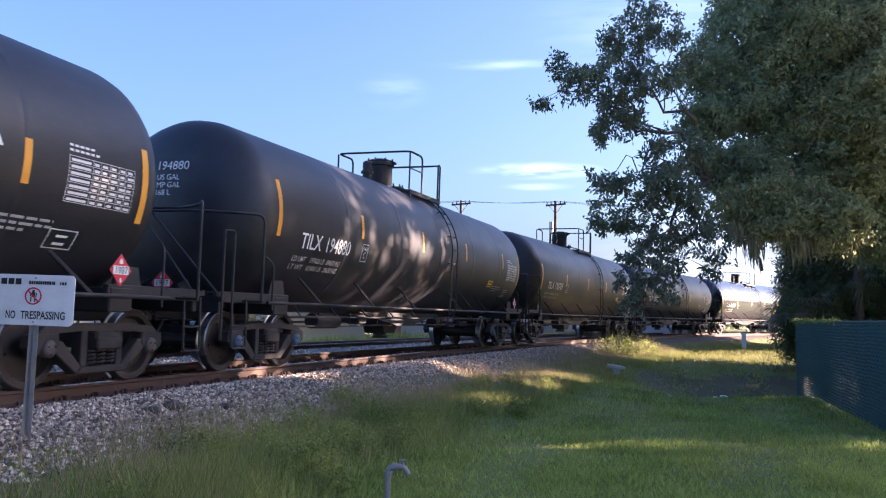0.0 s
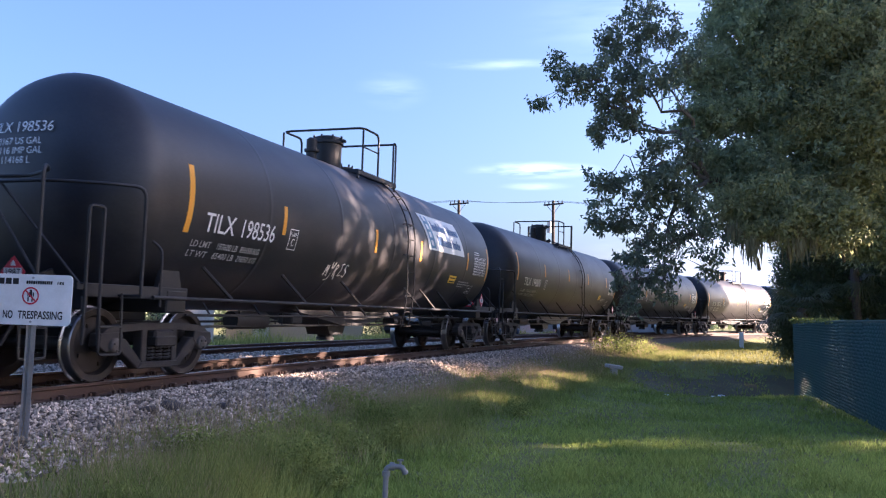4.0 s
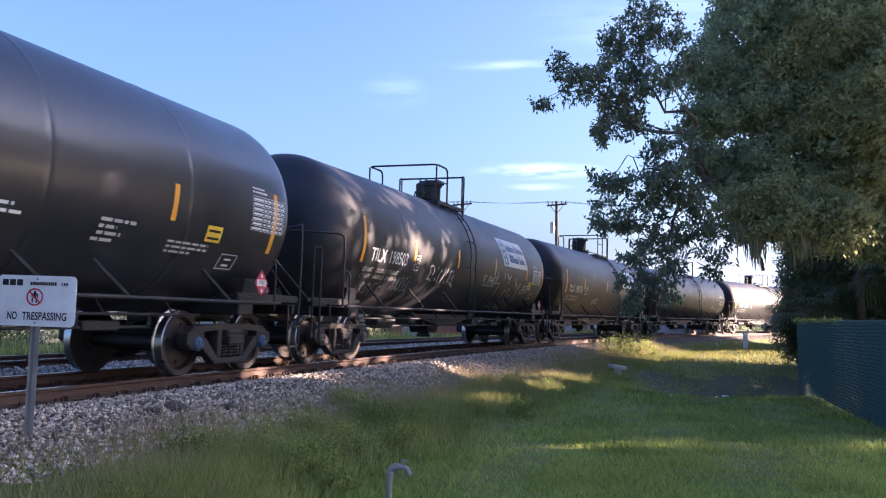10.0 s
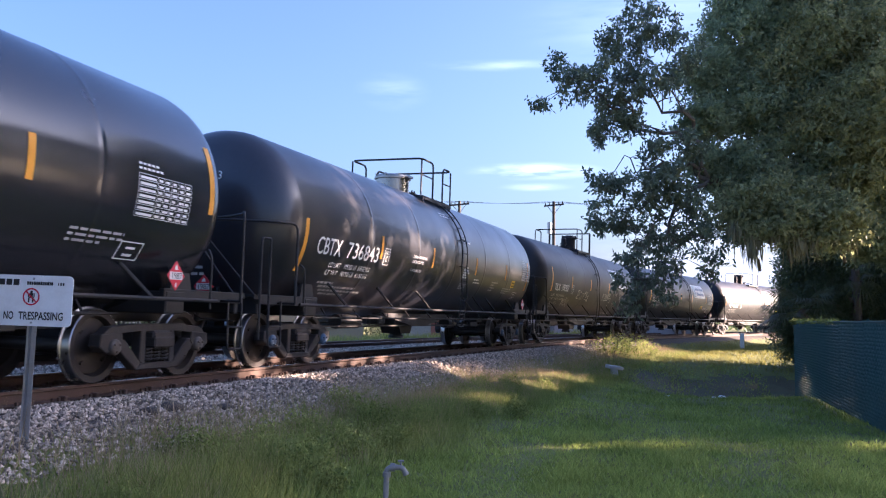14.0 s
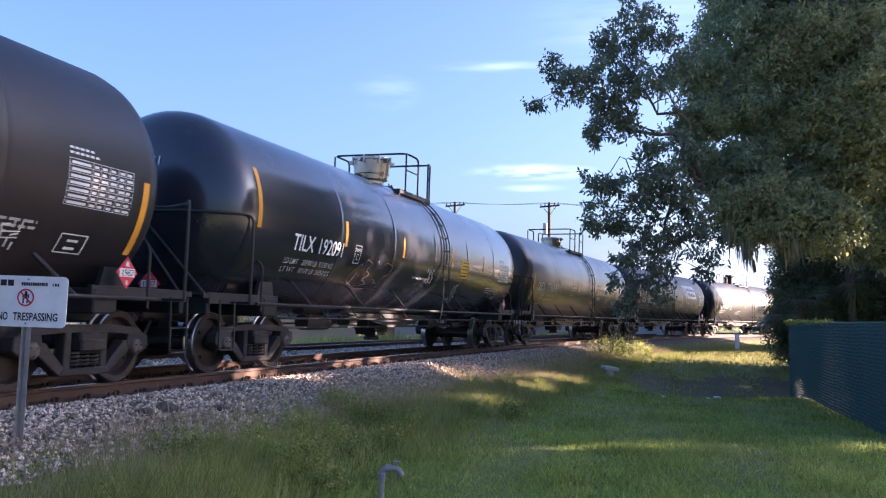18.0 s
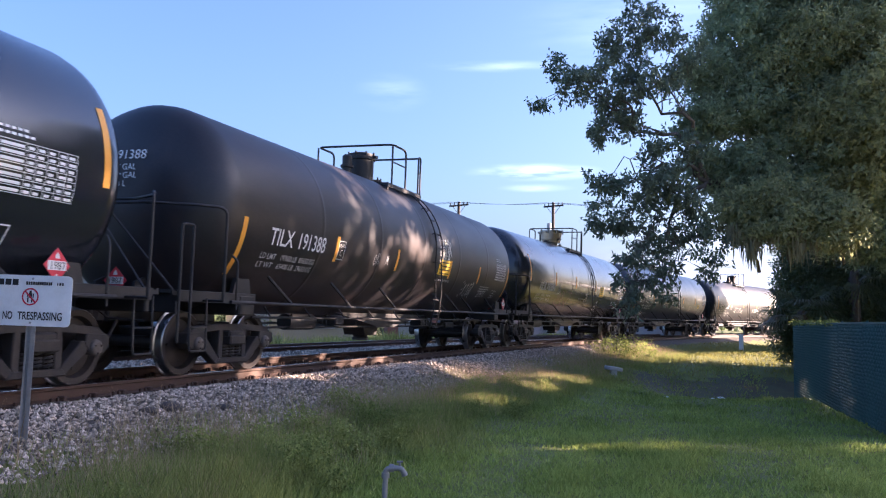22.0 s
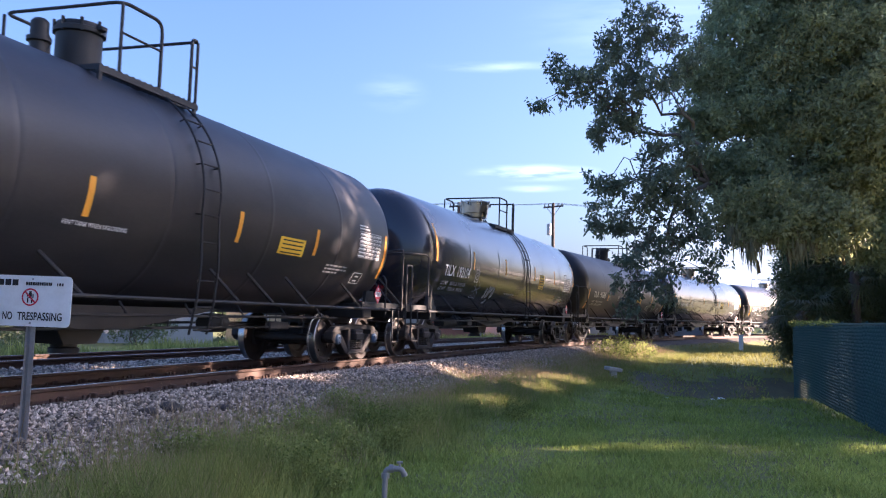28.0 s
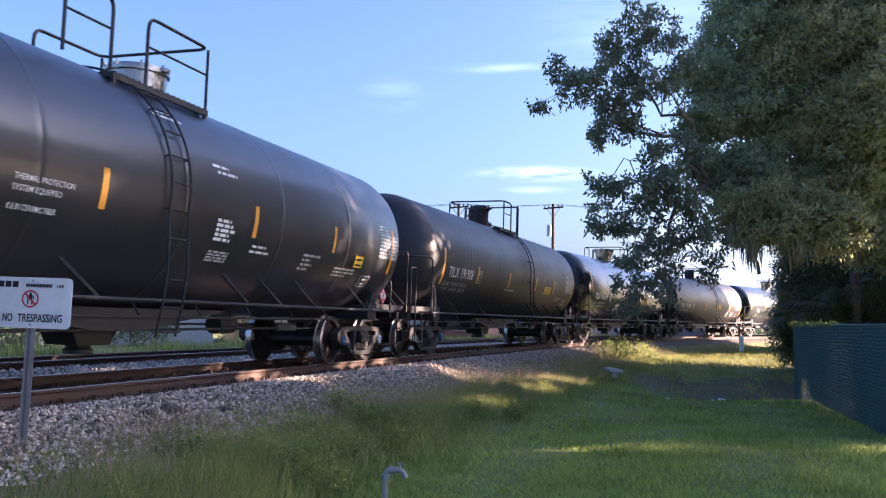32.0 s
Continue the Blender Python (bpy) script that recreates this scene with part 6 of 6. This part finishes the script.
def hedge():
    """Scrubby growth along the far side of the yard."""
    rng = np.random.default_rng(85)
    blobs = []
    for s in np.arange(4, 74, 2.7):
        x, y, a = on_line(s + rng.uniform(-1, 1), -19 - rng.uniform(0, 5))
        h = rng.uniform(1.0, 1.8)
        blobs.append(((x, y, -0.6 + h * 0.8), (rng.uniform(1.6, 2.6), 1.0, h)))
    bushes("scrub_bush", "dark scrubby bush on the far side of the tracks", blobs, DARK_LEAF, 86, 14, 0.17, 60)


hedge()
sign()
tap()
fence()
small_ground_things()
poles()
distance()
bushes("weed_bush", "leafy weeds growing over the ballast of the curve",
       [(( view_at(1085, 615, 34)[0], 34, -0.25), (0.9, 0.6, 0.55)), ((view_at(1130, 612, 36)[0], 36, -0.3), (0.8, 0.6, 0.4))], WEED, 33, 14, 0.09, 260)

# ---------------------------------------------------------------- tall unseen trees added past the fence, on the sun's side
def row_out(q):
    """How far the row stands out from the eye, toward the sun, at q along it."""
    return 26.0 + np.maximum(0, q - 36)



def leafy(q, h):
    """Whether the foliage of the row is closed at q along it and h above the rails."""
    n = noise.noise(Vector((q * 0.9, h * 0.9, 3.0)))
    n2 = noise.noise(Vector((q * 1.9 + 40, h * 1.5, 8.0))) + 0.4 * noise.noise(Vector((q * 3.4, h * 3.4, 17.0)))
    e = 0.3 * n
    # the skyline of the row, and the foot of its crowns where no undergrowth closes it
    if h > np.interp(q, (-8, 2, 5, 14, 24, 30, 36, 46, 58), (8.6, 10.0, 14.2, 14.2, 13.6, 12.0, 11.0, 12.8, 14.2)) + 0.8 * n:
        return False
    if q < 20.5 + e and h < 3.6 + e:
        return False
    # thin foliage that lights the rails and the flank of the train
    left = 15.4 if h > 8.3 else 13.8
    low = np.interp(q, (14, 17, 18.2, 23), (7.2, 6.9, 5.2, 4.2))
    if left + e < q < 24.5 + e and low + e < h < np.interp(q, (14, 20, 24.5), (12.4, 12.2, 10.4)) + e:
        return n2 > (-0.08 if q > 20.5 and 6.4 < h < 8.8 else 0.05 if h > 8.3 else 0.12)
    # gap that lights the dry grass by the end of the fence
    if 20.9 + e < q < 24.2 and 4.5 + e < h < 5.7:
        return n2 > 0.1
    # low gap over the far bank
    if 30.0 + e < q < 41.0 + e and 0.5 + 0.3 * e < h < 4.3 + e:
        return n2 > 0.4
    # slit over the lawn
    if abs(q - 10.0 - 0.3 * e) < 0.48 and 4.0 < h < 6.5:
        return noise.noise(Vector((q * 1.6, h * 3.0, 21.0))) > -0.06
    # small dapples on the near rail
    if 8.0 < q < 13.0 and abs(h - 8.1) < 0.5:
        return n2 > -0.28
    return True


def shade_row():
    """Tall leafy trees added unseen past the fence; their gaps place the low sun."""
    rng = np.random.default_rng(90)
    az = radians(SUN_AZ)
    ex, ey = math.sin(az), math.cos(az)
    trunks = (-5.0, 0.0, 4.5, 8.5, 12.0, 17.0, 22.0, 27.0, 32.0, 38.0, 43.0, 48.0, 54.0)
    n = 29000
    q, h = rng.uniform(-7, 57, n), -0.6 + 15.6 * rng.random(n)
    off = rng.uniform(-1.2, 1.2, n)
    rise = math.tan(radians(SUN_EL))
    keep = np.array([leafy(a, b - o * rise) for a, b, o in zip(q, h, off)])
    q, h, off = q[keep], h[keep], off[keep]
    p = np.stack([(row_out(q) + off) * ex - q * ey, (row_out(q) + off) * ey + q * ex, h], 1)
    own = np.argmin(np.abs(q[:, None] - np.array(trunks)[None] - 0.8 * np.sin(h[:, None] * 0.9)), axis=1)
    for k, t in enumerate(trunks):
        shade_tree(row_out(t) * ex - t * ey, row_out(t) * ey + t * ex, p[own == k], rng)


shade_row()

# ---------------------------------------------------------------- the train
SPEED, GAIN = 4.038, 0.02684         # at 13 s, and its growth
REAR3 = 7.753                       # rear coupling of the fourth car at 13 s


def run(t):
    return SPEED * (t - 13) + 0.5 * GAIN * (t - 13) ** 2


def car_pose(n, t):
    mid = REAR3 + (3 - n) * CAR_LEN + run(t) + CAR_LEN / 2
    x0, y0, _ = on_line(mid - BOGIE_AT)
    x1, y1, _ = on_line(mid + BOGIE_AT)
    turn = math.degrees(math.atan2(y1 - y0, x1 - x0))
    return pose((x0 + x1) / 2, (y0 + y1) / 2, 0, 0, 0, turn) @ pose(0, 0, 0, CANT, 0, 0)


TRAIN = []


# strokes of sprayed capitals in a unit square
SPRAY = {
    "E": (((1.0, 1.0), (0.15, 0.93), (0.6, 0.52), (0.0, 0.05), (1.0, 0.14)),),
    "P": (((0.15, 0.0), (0.12, 1.15)), ((0.0, 1.05), (0.75, 0.78), (0.2, 0.42))),
    "I": (((0.4, 1.0), (0.5, 0.0)),),
    "C": (((1.0, 0.9), (0.35, 0.85), (0.1, 0.3), (0.45, 0.0)),),
    "/": (((0.0, 0.0), (0.55, 0.35), (1.0, 1.0)),),
    "1": (((0.0, 0.55), (0.5, 1.05), (0.5, 0.0)),),
    "K": (((0.15, 1.15), (0.2, -0.05)), ((0.95, 0.72), (0.25, 0.5), (0.95, 0.28), (0.5, 0.0), (1.2, 0.05), (1.7, -0.2))),
    "A": (((0.0, 0.0), (0.45, 1.0), (0.8, 0.0)), ((0.15, 0.4), (0.75, 0.45))),
    "T": (((0.5, 1.05), (0.45, 0.0)), ((0.05, 0.95), (0.95, 1.05))),
    "B": (((0.1, 0.0), (0.12, 1.0), (0.75, 0.82), (0.2, 0.55), (0.85, 0.25), (0.1, 0.0)),),
    "M": (((0.0, 0.0), (0.2, 0.85), (0.5, 0.25), (0.75, 0.85), (1.0, 0.0)),),
    "H": (((0.1, 0.0), (0.0, 1.2)), ((0.75, -0.1), (0.8, 1.1)), ((0.05, 0.5), (0.8, 0.6))),
    "R": (((0.15, 0.0), (0.12, 1.0), (0.8, 0.85), (0.2, 0.5), (0.95, -0.2)),),
    "O": (((0.5, 1.0), (0.05, 0.6), (0.3, 0.02), (0.9, 0.25), (0.85, 0.85), (0.4, 1.0)),),
    "S": (((0.95, 0.9), (0.3, 1.0), (0.1, 0.65), (0.85, 0.4), (0.7, 0.02), (0.0, 0.12)),),
    "N": (((0.05, 0.0), (0.1, 1.0), (0.75, 0.05), (0.85, 1.0)),),
    "Y": (((0.0, 1.0), (0.3, 0.5), (0.9, 1.0), (0.4, -0.2), (-0.4, -0.3)),),
    "=": (((-0.2, 0.7), (1.2, 0.85)), ((-0.2, 0.35), (1.2, 0.5))),
}


def tag(car, u, z, w, h, width, strokes, ink=None, label="large sprayed white graffiti scrawl"):
    """A large sprayed scrawl of thin strokes; the first carries the rest."""
    first = None
    for s in strokes:
        pts = [(p.x, p.y) for p in rounded([(a, b, 0) for a, b in s], 0.2 * min(1.0, 1.5 / len(s)), 3)]
        line = [(u + w * a, GIRTH[0] * math.asin(max(-0.98, min(0.98, (z + h * b - MID_Z) / GIRTH[0])))) for a, b in pts]
        o = part("stroke" if first else "graffiti", stroke(bmesh.new(), line, width), ink or TAG_INK, first or car, "" if first else label)
        first = first or o


def spray(car, word, u, z, w, h, width=0.03, ink=None, slope=0.0, label="sprayed white graffiti capitals"):
    """Hand-sprayed capitals side by side."""
    rnd = random.Random(int(abs(u) * 100) + len(word))
    n = len(word)
    out = []
    for i, ch in enumerate(word):
        if ch == " ":
            continue
        k, lift = rnd.uniform(0.78, 1.0), rnd.uniform(-0.08, 0.08) + slope * i / n
        for st in SPRAY[ch]:
            out.append([((i + 0.08 + a * 0.8 * k) / n, lift + b * k) for a, b in st])
    tag(car, u, z, w, h, width, out, ink, label)


def build_train():
    spec = (
        (-4, "TILX 194112", "old", "worn black tank car with orange stripes", ("decal",), (5, 14, 14)),
        (-3, "TILX 192064", "new", "glossy black tank car with orange stripes", ("decal",), (5, 14, 14)),
        (-2, "TILX 190722", "old", "dusty black tank car with orange stripes", ("decal",), (5, 14, 14)),
        (-1, "TILX 190709", "old", "worn black tank car with white lettering", ("decal",), (5, 14, 14)),
        (0, "TILX 194880", "old", "dusty black tank car with white lettering", ("decal", "blue"), (13, 21, 14)),
        (1, "TILX 198536", "old", "worn black tank car with a white banner", ("decal_near", "banner", "rear_in", "panel_back", "short_front"), (5, 14, 14)),
        (2, "TILX 198503", "old", "worn black tank car with a banner and white graffiti", ("decal_far", "banner", "rear_in"), (5, 14, 14)),
        (3, "CBTX 736843", "mid", "satin black jacketed tank car with a steel dome", ("decal_far", "steel", "cbt", "blue", "near_stripes"), (2, 2, 10)),
        (4, "TILX 192091", "new", "glossy black tank car with faint graffiti", ("decal_four", "long_rear", "wide_dome", "panel_back"), (7, 25, 25)),
        (5, "TILX 191388", "rust", "rust-browned black tank car with white graffiti", ("decal_five", "near_stripes"), (-5, -5, 0)),
        (6, "TILX 192104", "new", "glossy black tank car with a large yellow decal", ("decal_six", "near_stripes", "wide_dome", "panel_back", "number_back"), (9, 27, 27)),
        (7, "TILX 191908", "old", "dusty black tank car with a yellow decal", ("decal_low", "blue", "near_stripes", "rear_in"), (-3, 8, 4)),
        (8, "CBTX 737175", "mid", "satin black jacketed tank car with thermal lettering", ("decal_far", "steel", "cbt", "blue", "near_stripes", "deep_hoop"), (2, 2, 10)),
    )
    wts = {2: (("LD LMT", "198200 LB", "89900 KG"), ("LT WT", "64800 LB", "29400 KG")), 3: (("LD LMT", "195300 LB", "88550 KG"), ("LT WT", "90700 LB", "41150 KG")),
           4: (("LD LMT", "205900 LB", "93350 KG"), ("LT WT", "80100 LB", "36350 KG")), 6: (("LD LMT", "206700 LB", "93750 KG"), ("LT WT", "79300 LB", "35950 KG")),
           7: (("LD LMT", "196900 LB", "89300 KG"), ("LT WT", "66100 LB", "30000 KG"))}
    stripes = {1: (-4.6, -1.0, 1.52, 5.0), 2: (-4.45, -1.6, 1.58, 5.02), 3: (-4.56, -1.62, 1.66, 4.6), 4: (-4.84, -2.02, 1.2, 3.9),
               5: (-4.45, -1.62, 1.78, 4.22), 6: (-4.78, -1.88, 1.38, 4.1), 7: (-4.45, -1.5, 1.58, 4.04), 8: (-4.56, -1.6, 1.66, 4.38)}
    # shifts of the dome, the ladder, the rear and the front railing
    tops = {1: (-0.07, 0.0, 0.08, -0.20), 2: (0.34, -1.41, -1.22, -1.15), 3: (-0.40, -0.2, -0.40, -0.34), 4: (-0.17, 0.0, 0.12, -0.32), 5: (-0.17, 0.0, -0.12, -0.42),
            6: (-0.17, -0.2, -0.08, -0.55), 7: (0.06, 0.0, 0.13, -0.30), 8: (0.99, -0.95, -1.09, -0.30)}
    for n, number, style, label, opts, marks in spec:
        car, sets = tank_car(number, style, label, opts, wts.get(n), marks, {3: 1.565, 4: 1.585, 5: 1.555, 6: 1.585, 8: 1.57}.get(n, RAD),
                             stripes.get(n), tops.get(n))
        if n == 1:
            spray(car, "MYRES", -2.75, 1.58, 0.9, 0.26, 0.026)
        if n == 2:
            spray(car, "EPIC/1EK", -3.42, 1.72, 1.80, 0.36, 0.032)
            spray(car, "BOCK", -6.5, 1.33, 1.0, 0.26, 0.026, GREY_INK)
            spray(car, "MNBSK", -5.1, 1.45, 0.9, 0.34, 0.026, GREY_INK)
            spray(car, "AT BAMBE", 0.68, 1.86, 1.25, 0.26, 0.026)
            tag(car, 1.75, 1.16, 2.85, 1.08, 0.03, (
                ((0.06, 0.98), (0.11, 0.86), (0.03, 0.66), (0.20, 0.72), (0.16, 0.40), (0.22, 0.06)),
                ((0.22, 0.05), (0.36, 0.10), (0.50, 0.02), (0.62, 0.09), (0.72, 0.04)),
                ((0.42, 0.10), (0.43, 0.52), (0.52, 0.55), (0.44, 0.32)),
                ((0.32, 0.98), (0.34, 0.80)), ((0.40, 1.0), (0.48, 0.82), (0.56, 0.98), (0.50, 0.72)),
                ((0.56, 0.58), (0.64, 0.58), (0.58, 0.38), (0.66, 0.26), (0.56, 0.10)),
                ((0.68, 0.10), (0.70, 0.42), (0.76, 0.44), (0.72, 0.10)),
                ((0.72, 0.90), (0.80, 0.74), (0.78, 0.10)),
                ((0.80, 0.80), (0.90, 0.58), (0.98, 0.80), (0.90, 0.44), (0.99, 0.38), (0.88, 0.12))))
            spray(car, "SCNS", 4.9, 1.82, 1.0, 0.14, 0.028)
        if n == 4:
            tag(car, -4.3, 1.46, 1.95, 0.60, 0.022, (
                ((0.0, 0.30), (0.10, 0.10), (0.16, 0.52), (0.24, 0.30), (0.22, 0.80), (0.10, 0.62), (0.0, 0.30)),
                ((0.26, 0.10), (0.30, 0.95), (0.46, 0.84), (0.34, 0.62), (0.46, 0.50), (0.34, 0.32), (0.50, 0.20), (0.26, 0.10)),
                ((0.50, 0.10), (0.58, 1.0), (0.68, 0.20), (0.60, 0.40), (0.50, 0.10)),
                ((0.72, 0.20), (0.78, 0.95), (0.98, 0.86), (0.94, 0.56), (0.82, 0.50), (0.80, 0.10), (0.72, 0.20)),
                ((0.05, 0.20), (0.30, 0.02), (0.62, 0.08), (0.90, 0.04))), FAINT_INK, "faint red outlined graffiti letters")
            spray(car, "INS", -0.35, 1.74, 0.5, 0.34, 0.03)
            spray(car, "SEK", 1.90, 1.36, 0.45, 0.42, 0.026)
        if n == 5:
            spray(car, "HAROR", 0.95, 2.42, 0.90, 0.36, 0.034, None, 0.15)
            spray(car, "SNA", 0.92, 2.24, 0.85, 0.26, 0.034)
            spray(car, "HAROR", 3.20, 1.52, 0.95, 0.36, 0.026)
            spray(car, "ESEH", 4.78, 1.52, 0.70, 0.26, 0.020)
            spray(car, "==", 4.80, 1.54, 0.66, 0.20, 0.016)
            spray(car, "ON  M", -2.75, 1.90, 0.75, 0.26, 0.018, GREY_INK, 0.3, "faint scratched graffiti")
        if n == 6:
            spray(car, "BOYO", -3.22, 1.53, 0.80, 0.36, 0.042)
            tag(car, -4.35, 1.50, 0.60, 0.46, 0.014, (
                ((0.5, 1.0), (0.48, 0.2)), ((0.1, 0.7), (0.9, 0.3)), ((0.05, 0.35), (0.95, 0.65)), ((0.2, 0.1), (0.8, 0.85)), ((0.8, 0.1), (0.25, 0.85)),
                ((0.0, 0.1), (0.3, 0.0), (0.6, 0.08), (1.0, 0.0))), GREY_INK, "thin white graffiti star")
        vent = {2: (0.75, -25.5), 4: (-1.15, -25.0), 5: (0.95, -25.0), 6: (-1.42, -29.5), 7: (-1.75, -24.0)}
        if n in vent:
            writing(car, "side_lettering", [("VENT TANK WHEN UNLOADING", *vent[n], 0.075, 1.05)])
        if n in (3, 8):
            for k, wide in enumerate((0.6, 1.5, 1.7, 1.0)):
                bars(car, "small_print", [(-6.6 + 0.12 * k, -38.5 - 3.2 * k, wide, 0.045)], GREY_INK, "faded small print")
            for txt, a, wide in (("THERMAL PROTECTION", -9.5, 0.82), ("SYSTEM EQUIPPED", -13.5, 0.66), ("0.5 IN CERAMIC FIBER", -20.5, 0.64)):
                writing(car, "side_lettering", [(txt, -2.82, a, 0.085, wide)])
            bars(car, "small_print", [(0.72, -10 - 2.4 * k, 0.34 + 0.06 * (k % 3), 0.042) for k in range(5)], WHITE_INK, "block of small print")
            bars(car, "small_print", [(0.72, -26 - 1.6 * k, 0.5, 0.028) for k in range(4)], GREY_INK, "faded block of small print")
            bars(car, "small_print", [(1.75, -20, 0.4, 0.035), (1.72, -23, 0.55, 0.035)], WHITE_INK, "small print")
            bars(car, "small_print", [(3.4, -20, 0.6, 0.04), (3.4, -23, 0.3, 0.04), (3.4, -26, 0.4, 0.04), (3.35, -29, 0.35, 0.04)], GREY_INK, "faded small print")
            bars(car, "small_print", [(0.6, 17, 0.4, 0.04), (0.7, 14, 0.5, 0.04)], WHITE_INK, "small print")
            bars(car, "small_print", [(-0.4, 40, 0.5, 0.04), (-0.4, 37, 0.6, 0.04)], WHITE_INK, "small print")
        car.matrix_world = car_pose(n, 0)
        TRAIN.append((n, car, sets))


build_train()


def motions():
    beats = [k * 0.5 for k in range(65)]
    spins = [k * 0.1 for k in range(321)]
    for n, car, sets in TRAIN:
        walk(car, [(t, car_pose(n, t)) for t in beats])
        for ws, u in sets:
            walk(ws, [(t, pose(u, 0, WHEEL_R, 0, math.degrees(run(t) / WHEEL_R) % 360, 0)) for t in spins])


motions()
